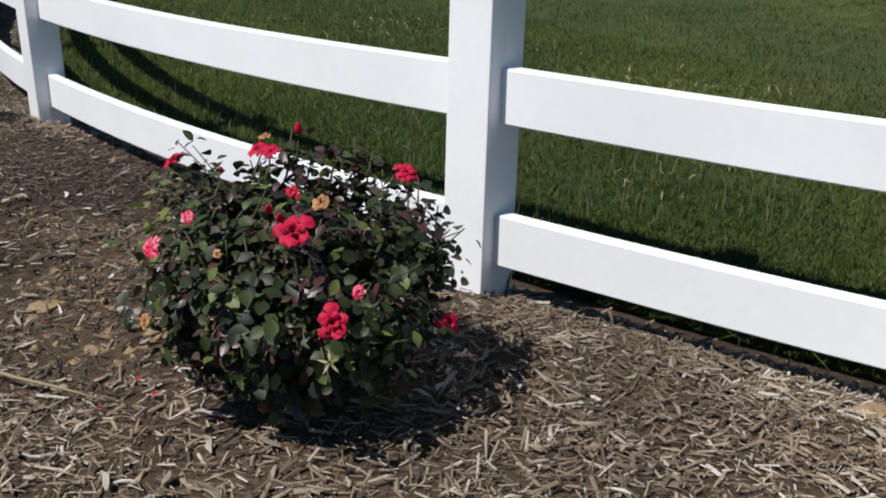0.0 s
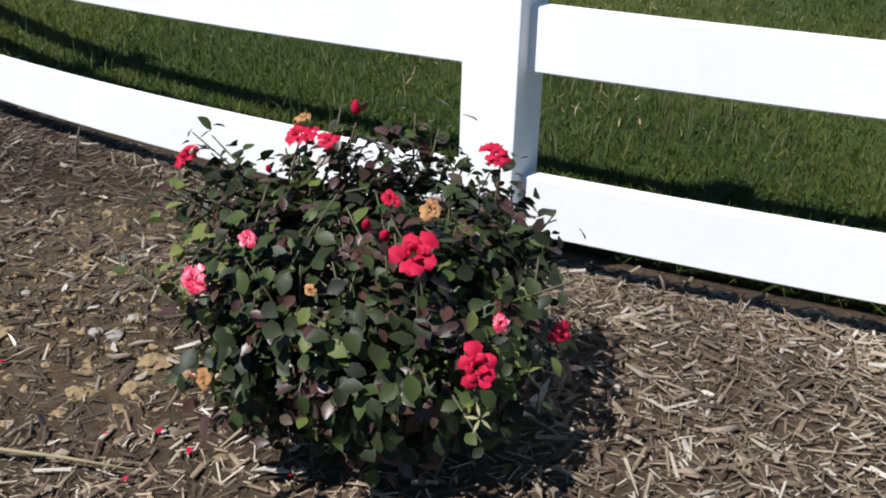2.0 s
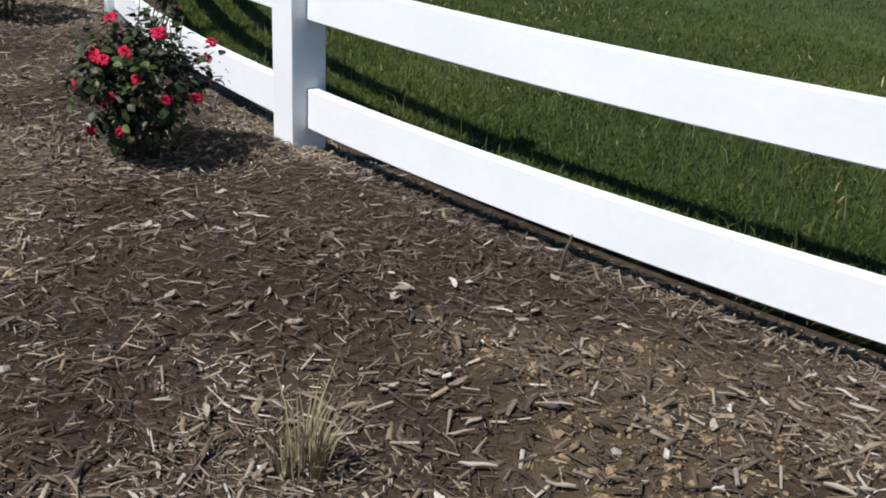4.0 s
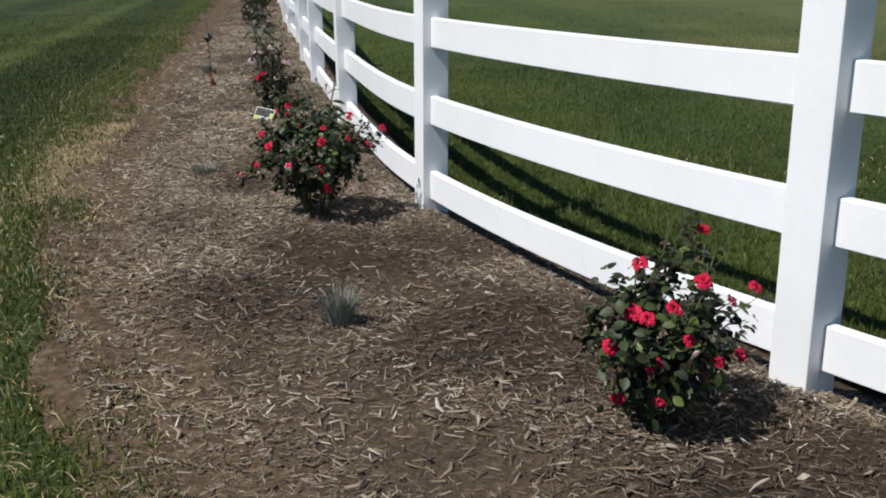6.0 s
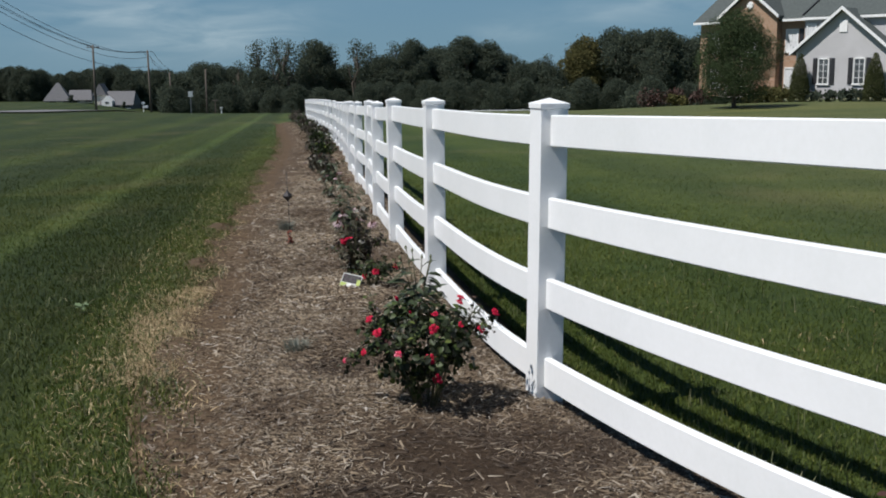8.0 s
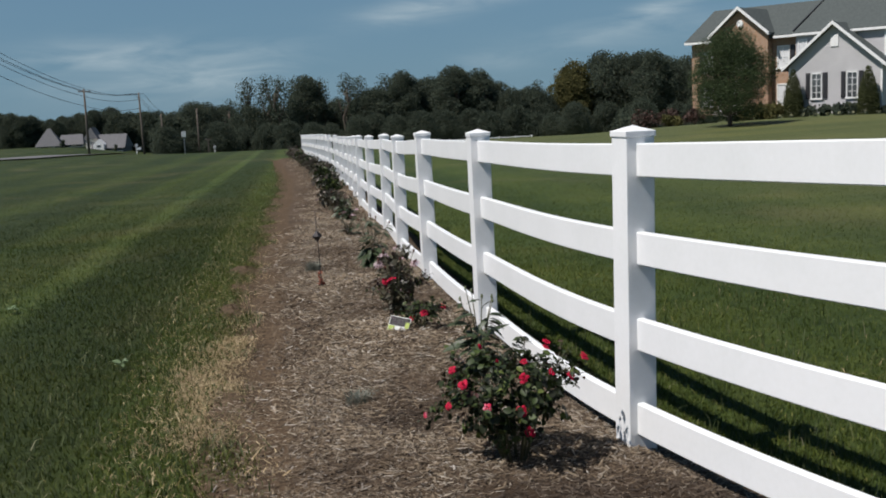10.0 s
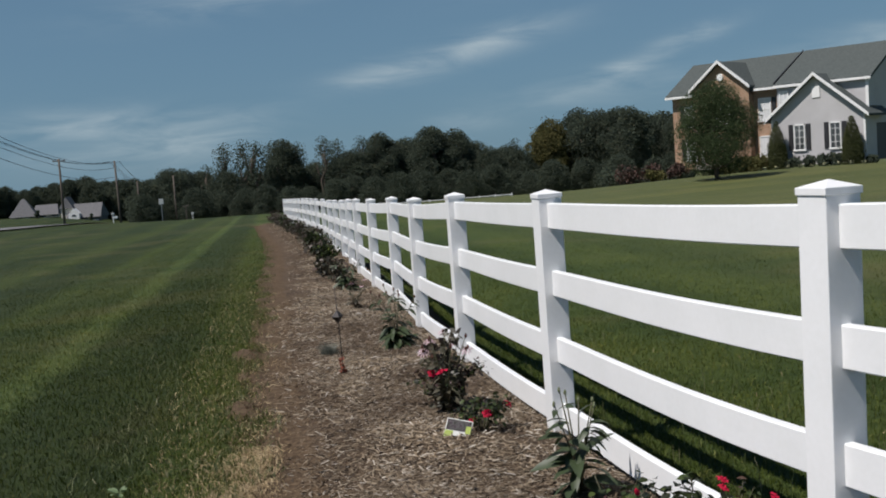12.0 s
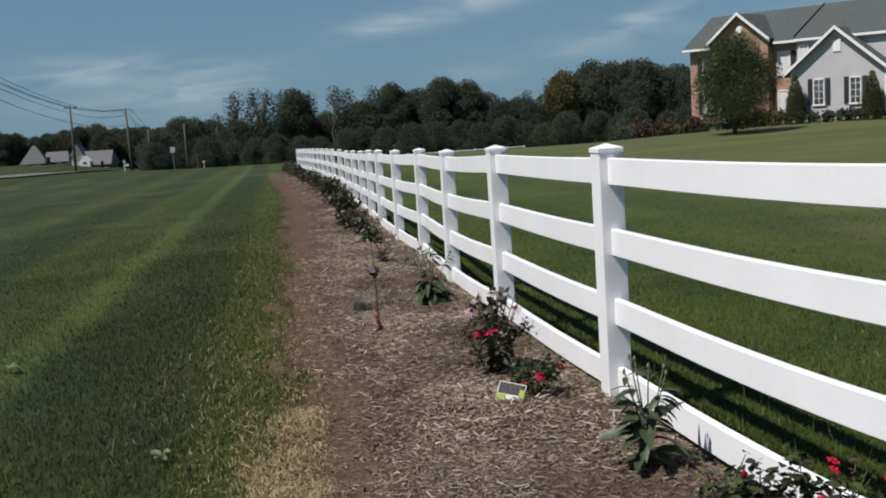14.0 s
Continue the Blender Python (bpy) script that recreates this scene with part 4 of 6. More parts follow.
# ---- trees and shrubs ----
def leaf_cloud(name, centres, radii, count, size, mat, seed, squash=0.8, shell=0.55):
    """Many small leaf clumps round several centres."""
    r = np.random.default_rng(seed)
    centres, radii = np.array(centres, float), np.array(radii, float)
    pick = r.choice(len(centres), count, p=radii ** 2 / (radii ** 2).sum())
    d = r.normal(0, 1, (count, 3))
    d /= np.linalg.norm(d, axis=1)[:, None]
    far = shell + (1 - shell) * r.random(count) ** 0.6
    far *= 1 + 0.18 * r.normal(0, 1, count) * (r.random(count) < 0.3)
    c = centres[pick] + d * (radii[pick] * far)[:, None] * (1, 1, squash)
    a = r.normal(0, 1, (count, 3)) + d * 0.4
    a /= np.linalg.norm(a, axis=1)[:, None]
    b_ = np.cross(a, r.normal(0, 1, (count, 3)))
    b_ /= np.linalg.norm(b_, axis=1)[:, None]
    s = size * r.uniform(0.5, 1.3, count)[:, None]
    v = np.stack([c - a * s, c + b_ * s * 0.6, c + a * s * 0.9, c - b_ * s * 0.55 + np.cross(a, b_) * s * 0.25], 1).reshape(-1, 3)
    loops = np.arange(count)[:, None] * 4 + np.array([[0, 1, 2, 3]])
    return big_mesh(name, v, loops, 4, mat)


def tree_parts(seed, tall, wide, leaves, size, mat, trunk_share=0.25, lobes=14, open_crown=False):
    """Meshes of a trunk with limbs, and of a crown."""
    r = random.Random(seed)
    cents, rads, tubes = [], [], []
    trunk_top = tall * (0.62 if not open_crown else 0.8)
    pts = [Vector((r.uniform(-0.02, 0.02) * tall * k, r.uniform(-0.02, 0.02) * tall * k, trunk_top * k / 5)) for k in range(6)]
    tubes.append(tube_arrays(pts, [tall * 0.026 * (1 - 0.13 * k) for k in range(6)], 7))
    for k in range(lobes):
        s = (k + 0.5) / lobes
        z = tall * (trunk_share + (1 - trunk_share) * s * 0.9)
        reach = wide / 2 * math.sin(math.pi * min(1, 0.18 + 0.8 * s)) * r.uniform(0.55, 0.95)
        w = k * 2.4 + r.uniform(-0.5, 0.5)
        c = Vector((math.cos(w) * reach * 0.72, math.sin(w) * reach * 0.72, z))
        cents.append(c)
        rads.append(wide * (r.uniform(0.20, 0.34) if open_crown else r.uniform(0.15, 0.24)))
        start = pts[min(5, max(1, int(z / trunk_top * 4)))]
        tubes.append(tube_arrays([start, (start + c) / 2 + Vector((0, 0, -0.02 * tall)), c], [tall * 0.011, tall * 0.007, tall * 0.003], 5))
    v, f = gather(tubes)
    return mesh_of("trunk", v, f, (bark,), True), leaf_cloud("crown", cents, rads, leaves, size, mat, seed, 1.25 if open_crown else 0.85, 0.08 if open_crown else 0.5)


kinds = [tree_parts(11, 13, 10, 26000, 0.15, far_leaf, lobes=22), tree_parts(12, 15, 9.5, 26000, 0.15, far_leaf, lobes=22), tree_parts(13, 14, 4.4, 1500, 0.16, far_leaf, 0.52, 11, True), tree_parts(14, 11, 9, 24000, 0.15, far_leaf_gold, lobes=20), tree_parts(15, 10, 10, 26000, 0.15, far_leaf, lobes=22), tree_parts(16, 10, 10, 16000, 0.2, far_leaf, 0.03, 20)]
LABELS = ["dark green broadleaf tree in a distant wood", "tall dark green tree in a distant wood", "tall thin-crowned tree with sky showing through", "yellowing broadleaf tree at the wood's edge", "low broad green tree in a distant wood", "rounded dark green tree in a far wood"]


def far_tree(kind, az, dist, scale, name="tree"):
    x, y = -1.33 + dist * math.sin(radians(az)), 2.5 + dist * math.cos(radians(az))
    t = thing(name, pose(x, y, float(ground_z(np.array(x), np.array(y))), 0, 0, rng.uniform(0, 360)) @ Matrix.Diagonal((scale, scale, scale, 1)), LABELS[kind], "tree", "trees of the distant wood")
    part("trunk", kinds[kind][0], t)
    part("crown", kinds[kind][1], t)


# crown tops along the skyline: azimuth, elevation in degrees, kind
SKYLINE = [(-6.3, 0.42, 4), (-5.4, 0.42, 0), (-4.6, 0.20, 4), (-4.2, 0.60, 2), (-3.2, 1.66, 2), (-2.35, 1.78, 2), (-1.5, 1.70, 2), (-0.7, 1.62, 2), (0.05, 1.68, 1), (0.7, 1.50, 2), (-3.0, 0.15, 4), (-1.7, 0.22, 0), (-0.2, 0.85, 0), (0.6, 0.72, 1), (1.7, 0.24, 4), (2.2, 1.68, 2), (2.8, 1.50, 2), (3.0, 0.55, 0), (3.9, 0.72, 4), (4.2, 1.55, 2), (5.4, 1.70, 1), (5.8, 1.30, 0), (6.7, 1.15, 4), (7.9, 1.72, 0), (8.5, 1.78, 1), (9.4, 1.52, 0), (10.4, 0.75, 4), (11.2, 0.44, 0), (12.3, 0.40, 4), (13.0, 0.25, 4), (12.7, 0.85, 2), (14.9, 1.60, 3), (14.4, 1.00, 3), (16.0, 2.12, 0), (16.5, 1.55, 4), (17.3, 2.06, 1), (18.15, 2.10, 1), (19.05, 2.10, 1), (19.9, 1.65, 0), (20.7, 1.55, 4), (21.9, 1.4, 0), (23.9, 1.1, 4), (32.9, 1.3, 0), (35.9, 1.1, 4)]
for k in range(44):
    az = -24.0 + 0.40 * k
    SKYLINE.append((az, float(np.interp(az, [-24, -15, -13.6, -12.4, -10.4, -9.2, -8.3, -7.5, -6.8], [0.35, 0.42, 0.04, 0.22, 0.48, 0.08, 0.28, -0.02, 0.15])) - (0.12 if k % 2 else 0.0), 5))
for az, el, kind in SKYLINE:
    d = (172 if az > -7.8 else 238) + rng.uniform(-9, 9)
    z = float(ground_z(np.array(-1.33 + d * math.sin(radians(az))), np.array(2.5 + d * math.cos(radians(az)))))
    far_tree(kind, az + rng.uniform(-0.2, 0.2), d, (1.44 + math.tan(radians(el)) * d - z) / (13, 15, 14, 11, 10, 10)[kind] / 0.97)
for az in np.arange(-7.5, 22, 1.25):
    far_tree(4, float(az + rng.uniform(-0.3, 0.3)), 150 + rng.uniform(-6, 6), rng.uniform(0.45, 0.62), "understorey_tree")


def shrub(at, tall, wide, mat, label, seed, group="", leaves=500, size=0.1, name="shrub"):
    r = random.Random(seed)
    cents = [(r.uniform(-0.3, 0.3) * wide, r.uniform(-0.3, 0.3) * wide, tall * r.uniform(0.3, 0.72)) for _ in range(7)]
    rads = [wide * r.uniform(0.2, 0.32) for _ in cents]
    t = thing(name, at, label, "shrub", group)
    part("foliage", leaf_cloud("foliage", cents, rads, leaves, size, mat, seed, 0.9, 0.3), t)
    tubes = [tube_arrays([(0, 0, -0.02), (c[0] * 0.4, c[1] * 0.4, c[2] * 0.6), c], [0.03 * tall, 0.02 * tall, 0.008 * tall], 5) for c in cents[:5]]
    v, f = gather(tubes)
    part("stem", mesh_of("stem", v, f, (bark,), True), t)
    return t


# ---- house on the rise ----
HU, HV = Vector((0.623, -0.782, 0)), Vector((0.782, 0.623, 0))
HO = Vector((25.05, 69.42, -0.3))
HM = Matrix(((HU.x * 0.957, HV.x, 0, HO.x), (HU.y * 0.957, HV.y, 0, HO.y), (0, 0, 1, HO.z), (0, 0, 0, 1)))
house = thing("house", HM, "two-storey brick and grey-sided house with grey shingle roofs", "house")


def slab(name, pts, back, mat, parent, label=""):
    """A wall or roof slab: an outline swept by the vector back."""
    m = len(pts)
    vs = [Vector(p) for p in pts] + [Vector(p) + Vector(back) for p in pts]
    fs = [tuple(range(m))[::-1], tuple(range(m, 2 * m))] + [(k, (k + 1) % m, (k + 1) % m + m, k + m) for k in range(m)]
    return part(name, mesh_of(name, vs, fs, (mat,)), parent, label)


EAVE, RIDGE, DEEP = 4.98, 6.95, 7.2
slab("wall", [(0, 0, 0), (8.2, 0, 0), (8.2, 0, EAVE), (0, 0, EAVE)], (0, 0.25, 0), brick_mat, house, "tan-red brick front wall")
slab("wall", [(0, 0.25, 0), (0, DEEP, 0), (0, DEEP, EAVE), (0, DEEP / 2, RIDGE), (0, 0.25, EAVE)], (0.25, 0, 0), siding, house)
slab("wall", [(0.25, DEEP, 0), (14, DEEP, 0), (14, DEEP, EAVE), (0.25, DEEP, EAVE)], (0, -0.25, 0), siding, house)
slab("wall", [(8.2, -0.9, 0), (14.0, -0.9, 0), (14.0, -0.9, EAVE - 0.08), (8.2, -0.9, EAVE - 0.08)], (0, 0.25, 0), siding, house, "grey lap siding")
slab("wall", [(14.0, -0.65, 2.2), (14.0, DEEP, 2.2), (14.0, DEEP, EAVE), (14.0, DEEP / 2, RIDGE), (14.0, -0.65, EAVE - 0.08)], (-0.25, 0, 0), siding, house)
for v0, v1 in ((-0.65, 0.3), (2.6, DEEP)):
    slab("wall", [(14.0, v0, 0), (14.0, v1, 0), (14.0, v1, 2.2), (14.0, v0, 2.2)], (-0.25, 0, 0), siding, house)
slab("roof", [(-0.3, -0.45, EAVE - 0.2), (-0.3, DEEP / 2, RIDGE + 0.05), (8.1, DEEP / 2, RIDGE + 0.05), (8.1, -0.45, EAVE - 0.2)], (0, 0, 0.18), shingle, house, "grey shingle roof")
slab("roof", [(-0.3, DEEP + 0.4, EAVE - 0.2), (14.3, DEEP + 0.4, EAVE - 0.2), (14.3, DEEP / 2, RIDGE + 0.05), (-0.3, DEEP / 2, RIDGE + 0.05)], (0, 0, 0.18), shingle, house)
slab("roof", [(8.1, -1.12, EAVE - 0.2), (8.1, DEEP / 2, RIDGE + 0.09), (14.3, DEEP / 2, RIDGE + 0.09), (14.3, -1.12, EAVE - 0.2)], (0, 0, 0.18), shingle, house, "grey shingle roof over the wing")
for u0, u1, v, z in ((-0.3, 1.8, -0.52, EAVE - 0.2), (6.4, 8.05, -0.52, EAVE - 0.2), (8.1, 14.3, -1.19, EAVE - 0.2)):
    part("gutter", box_mesh("gutter", (u0, v, z - 0.02), (u1, v + 0.09, z + 0.13), white_paint, 0.01), house, "white gutter")
part("corner_board", box_mesh("corner_board", (13.9, -0.97, 0), (14.08, -0.903, EAVE - 0.12), white_paint), house)
slab("flashing", [(8.02, -0.45, EAVE - 0.02), (8.02, DEEP / 2, RIDGE + 0.23), (8.09, DEEP / 2, RIDGE + 0.34), (8.09, -1.1, EAVE + 0.10)], (-0.07, 0, 0), dark_paint, house, "dark roof-edge flashing")
# brick front gable
slab("gable", [(2.1, -0.62, EAVE - 0.3), (6.1, -0.62, EAVE - 0.3), (6.1, -0.62, 5.22), (4.1, -0.62, 6.74), (2.1, -0.62, 5.22)], (0, 0.3, 0), brick_mat, house, "brick gable")
slab("bay_wall", [(2.1, -0.62, 0), (6.1, -0.62, 0), (6.1, -0.62, EAVE - 0.3), (2.1, -0.62, EAVE - 0.3)], (0, 0.61, 0), brick_mat, house)


def gable_roof(u0, u1, v0, v1, z0, z1, over, parent):
    """Two roof slopes and white rakes of a gable that faces the front."""
    um = (u0 + u1) / 2
    k = (z1 - z0) / (um - u0)
    for s, ue in ((-1, u0 - over), (1, u1 + over)):
        ze = z0 - over * k
        slab("roof", [(ue, v0 - 0.3, ze), (um, v0 - 0.3, z1), (um, v1, z1), (ue, v1, ze)], (0, 0, 0.14), shingle, parent, "grey shingle slope")
        slab("rake_board", [(ue, v0 - 0.38, ze - 0.02), (um, v0 - 0.38, z1 + 0.0), (um, v0 - 0.38, z1 + 0.20), (ue, v0 - 0.38, ze + 0.18)], (0, 0.075, 0), white_paint, parent, "white rake board")


gable_roof(2.1, 6.1, -0.62, 3.2, 5.19, 6.75, 0.25, house)
bm = bmesh.new()
bmesh.ops.create_cone(bm, cap_ends=True, segments=20, radius1=0.25, radius2=0.21, depth=0.1, matrix=Matrix.Translation((4.1, -0.66, 5.85)) @ Matrix.Rotation(radians(90), 4, "X"))
part("gable_vent", bm_mesh("gable_vent", bm, white_paint), house, "round white gable vent")
# garage wing
G0, G1, GV, GZ0, GZ1 = 8.3, 14.23, -2.0, 2.89, 5.23
slab("wing_wall", [(G0, GV, 0), (G1, GV, 0), (G1, GV, GZ0), ((G0 + G1) / 2, GV, GZ1), (G0, GV, GZ0)], (0, 0.25, 0), siding, house, "grey sided gable wall")
for u, w in ((G0, 0.25), (G1, -0.25)):
    slab("wing_wall", [(u, GV + 0.25, 0), (u, -0.9, 0), (u, -0.9, GZ0), (u, GV + 0.25, GZ0)], (w, 0, 0), siding, house)
part("garage_door", box_mesh("garage_door", (13.80, 0.3, 0), (13.88, 2.6, 2.2), dark_paint), house, "dark garage door in shade")
gable_roof(G0, G1, GV, 1.2, GZ0, GZ1, 0.35, house)
for u in (G0 - 0.02, G1 - 0.1):
    part("corner_board", box_mesh("corner_board", (u, GV - 0.04, 0), (u + 0.12, GV - 0.003, GZ0 - 0.1), white_paint), house)
part("louvre_vent", box_mesh("louvre_vent", (11.02, GV - 0.05, 3.93), (11.52, GV - 0.003, 4.61), white_paint, 0.01), house, "white louvred vent")


def sash_window(u0, u1, z0, z1, v, panes, parent, shutters=(True, True), drapes=False):
    fr = part("window", box_mesh("window", (u0 + 0.05, v - 0.03, z0 + 0.05), (u1 - 0.05, v - 0.004, z1 - 0.05), curtain if drapes else glass), parent, "white sheer curtains behind glass" if drapes else "dark glass panes")
    for lo, hi in (((u0, v - 0.07, z0), (u0 + 0.07, v - 0.003, z1)), ((u1 - 0.07, v - 0.07, z0), (u1, v - 0.003, z1)), ((u0, v - 0.07, z1 - 0.08), (u1, v - 0.003, z1)), ((u0 - 0.05, v - 0.1, z0 - 0.05), (u1 + 0.05, v - 0.003, z0 + 0.05))):
        part("frame", box_mesh("frame", lo, hi, white_paint), fr)
    for k in range(1, panes):
        z = z0 + (z1 - z0) * k / panes
        part("glazing_bar", box_mesh("glazing_bar", (u0 + 0.07, v - 0.055, z - 0.013), (u1 - 0.07, v - 0.028, z + 0.013), white_paint), fr)
    part("glazing_bar", box_mesh("glazing_bar", ((u0 + u1) / 2 - 0.015, v - 0.05, z0 + 0.05), ((u0 + u1) / 2 + 0.015, v - 0.028, z1 - 0.08), white_paint), fr)
    for on, u in zip(shutters, (u0 - 0.34, u1 + 0.06)):
        if on:
            bm = bmesh.new()
            add_box(bm, (u, v - 0.05, z0), (u + 0.28, v - 0.003, z1))
            for k in range(8):
                zz = z0 + 0.1 + (z1 - z0 - 0.2) * k / 8
                add_box(bm, (u + 0.04, v - 0.065, zz), (u + 0.24, v - 0.05, zz + 0.06))
            part("shutter", bm_mesh("shutter", bm, dark_paint), fr, "dark louvred shutter")


sash_window(9.76, 10.49, 0.87, 2.43, GV, 4, house)
sash_window(12.04, 12.77, 0.87, 2.43, GV, 4, house)
sash_window(6.45, 7.35, 2.85, 4.3, 0.0, 2, house, (False, True), True)
sash_window(6.45, 7.35, 0.5, 1.9, 0.0, 2, house, (False, False), True)
sash_window(0.95, 1.75, 2.85, 4.25, 0.0, 2, house, (True, False), True)
sash_window(0.95, 1.75, 0.6, 2.0, 0.0, 2, house, (True, False), True)
sash_window(3.5, 4.7, 2.7, 4.1, -0.62, 2, house, (True, True), True)
sash_window(8.35, 9.0, 3.3, 4.55, -0.9, 2, house, (False, False), True)
slab("porch_floor", [(2.6, -1.7, 0.0), (5.6, -1.7, 0.0), (5.6, -0.63, 0.0), (2.6, -0.63, 0.0)], (0, 0, 0.3), stone_pale, house)
for u in (3.0, 4.1):
    part("porch_column", box_mesh("porch_column", (u, -1.6, 0.3), (u + 0.16, -1.44, 2.3), white_paint, 0.01), house)


def house_spot(u, v):
    p = HM @ Vector((u, v, 0))
    return p.x, p.y, float(ground_z(np.array(p.x), np.array(p.y)))


# yard tree before the house
tx, ty = 20.88, 53.0
yard_tree = thing("yard_tree", pose(tx, ty, float(ground_z(np.array(tx), np.array(ty))) - 0.05, 0, 0, 40), "dark green rounded yard tree on a short trunk", "tree")
tm = tree_parts(31, 4.95, 4.9, 70000, 0.040, needle_mat, 0.17, 34)
part("trunk", tm[0], yard_tree)
part("crown", tm[1], yard_tree)
for k, (u, v) in enumerate(((8.95, GV - 0.75), (13.70, GV - 0.75))):
    x, y, z = house_spot(u, v)
    t = thing("arborvitae", pose(x, y, z), "narrow cone-shaped evergreen beside the grey wing", "shrub", "evergreens of the wing")
    cents = [(0, 0, 0.22 + (0.315 if k == 0 else 0.30) * j) for j in range(9)]
    rads = [0.60 * (1 - (j / 9.0) ** 1.7) + 0.05 for j in range(9)]
    part("foliage", leaf_cloud("foliage", cents, rads, 16000, 0.040, arbor_leaf, 50 + k, 0.9, 0.75), t)
    part("stem", mesh_of("stem", *tube_arrays([(0, 0, -0.05), (0, 0, 1.5)], [0.05, 0.02]), (bark,)), t)
for k, (u, v, w, h, m) in enumerate(((9.96, GV - 0.8, 1.15, 0.75, far_leaf), (11.0, GV - 0.8, 1.05, 0.7, far_leaf), (12.0, GV - 0.8, 1.15, 0.75, far_leaf), (12.9, GV - 0.8, 0.95, 0.65, far_leaf), (6.1, GV - 1.0, 1.7, 1.0, far_leaf_gold), (7.0, GV - 1.0, 1.7, 1.0, far_leaf_gold), (7.9, GV - 0.9, 1.6, 0.95, far_leaf_gold), (7.4, -2.4, 1.3, 0.9, far_leaf_gold), (1.4, -2.0, 1.6, 1.2, far_leaf_red), (-0.6, -2.2, 1.8, 1.3, far_leaf_red), (-2.4, -2.0, 2.2, 1.3, far_leaf_red), (-4.4, -1.6, 2.4, 1.2, far_leaf), (0.2, -3.0, 1.4, 0.9, far_leaf_gold), (14.7, GV - 0.3, 0.8, 0.5, far_leaf))):
    x, y, z = house_spot(u, v)
    shrub(pose(x, y, z - 0.03), h, w, m, ("low dark green foundation shrub before the wall", "yellow-green foundation shrub before the house", "reddish foundation shrub before the house")[[far_leaf, far_leaf_gold, far_leaf_red].index(m)], 60 + k, "shrubs round the house", 700, 0.10)
for k in range(9):
    x, y, z = house_spot(8.4 + 0.78 * k, GV - 1.5 + rng.uniform(-0.1, 0.1))
    t = thing("yellow_flowers", pose(x, y, z), "small clump of pale yellow flowers in mulch", "flowers", "yellow flowers before the house")
    part("blooms", leaf_cloud("blooms", [(0, 0, 0.12)], [0.10], 26, 0.04, yellow_petal, 80 + k), t)
    part("foliage", leaf_cloud("foliage", [(0, 0, 0.06)], [0.14], 60, 0.05, far_leaf, 90 + k), t)

# a second white fence across the far field
far_fence = thing("far_fence", pose(0, 0, 0), "distant white rail fence across the field", "fence")
fp = [(9.0 + 1.9 * k, 119.0 - 0.1 * k) for k in range(9)]
fpm = box_mesh("fence_post", (-0.06, -0.06, -0.2), (0.06, 0.06, 1.7), vinyl, 0.005)
for k, (x, y) in enumerate(fp):
    z = float(ground_z(np.array(x), np.array(y)))
    part("fence_post", fpm, far_fence, at=pose(x, y, z))
    if k + 1 < len(fp):
        x2, y2 = fp[k + 1]
        z2 = float(ground_z(np.array(x2), np.array(y2)))
        for h in (0.85, 1.2, 1.55):
            part("fence_rail", mesh_of("fence_rail", *tube_arrays([(x, y, z + h), (x2, y2, z2 + h)], [0.06, 0.06], 4), (vinyl,)), far_fence)

# ---- road ----
road_pts = [(-120, 48), (-70, 62), (-42, 72), (-27, 82), (-17, 97), (-11, 115), (-6, 140), (-2, 175)]
rp = []
for a, b_ in zip(road_pts, road_pts[1:]):
    for k in range(8):
        rp.append((a[0] + (b_[0] - a[0]) * k / 8, a[1] + (b_[1] - a[1]) * k / 8))
rp = np.array(rp)
tg = np.gradient(rp, axis=0)
tg /= np.linalg.norm(tg, axis=1)[:, None]
vs, fs = [], []
for (x, y), (dx, dy) in zip(rp, tg):
    for s in (-2.3, 2.3):
        px, py = x + dy * s, y - dx * s
        vs.append((px, py, float(ground_z(np.array(px), np.array(py))) + 0.09))
for k in range(len(rp) - 1):
    fs.append((2 * k, 2 * k + 1, 2 * k + 3, 2 * k + 2))
road = tagged(new("road", mesh_of("road", vs, fs, (asphalt,))), "pale grey asphalt country road", "road", kind="structure")


def az_spot(az, dist):
    az += 0.23
    x, y = -1.33 + dist * math.sin(radians(az)), 2.5 + dist * math.cos(radians(az))
    return x, y, float(ground_z(np.array(x), np.array(y)))


# ---- utility poles and wires ----
def utility_pole(az, dist, top, lean, label, arms=True):
    x, y, z = az_spot(az, dist)
    t = thing("utility_pole", pose(x, y, z), label, "pole", "utility poles")
    h = top - z
    part("shaft", mesh_of("shaft", *tube_arrays([(0, 0, -0.3), (lean * 0.5, 0, h * 0.5), (lean, 0, h)], [0.13, 0.11, 0.09], 10), (pole_wood,), True), t)
    if arms:
        arm = part("crossarm", box_mesh("crossarm", (lean - 0.62, -0.05, h - 0.30), (lean + 0.62, 0.05, h - 0.20), pole_wood, 0.01), t)
        for s in (-0.55, -0.2, 0.55):
            part("insulator", mesh_of("insulator", *tube_arrays([(lean + s, 0, h - 0.2), (lean + s, 0, h - 0.05)], [0.05, 0.04], 8), (steel,)), arm)
    return Vector((x + lean, y, top))


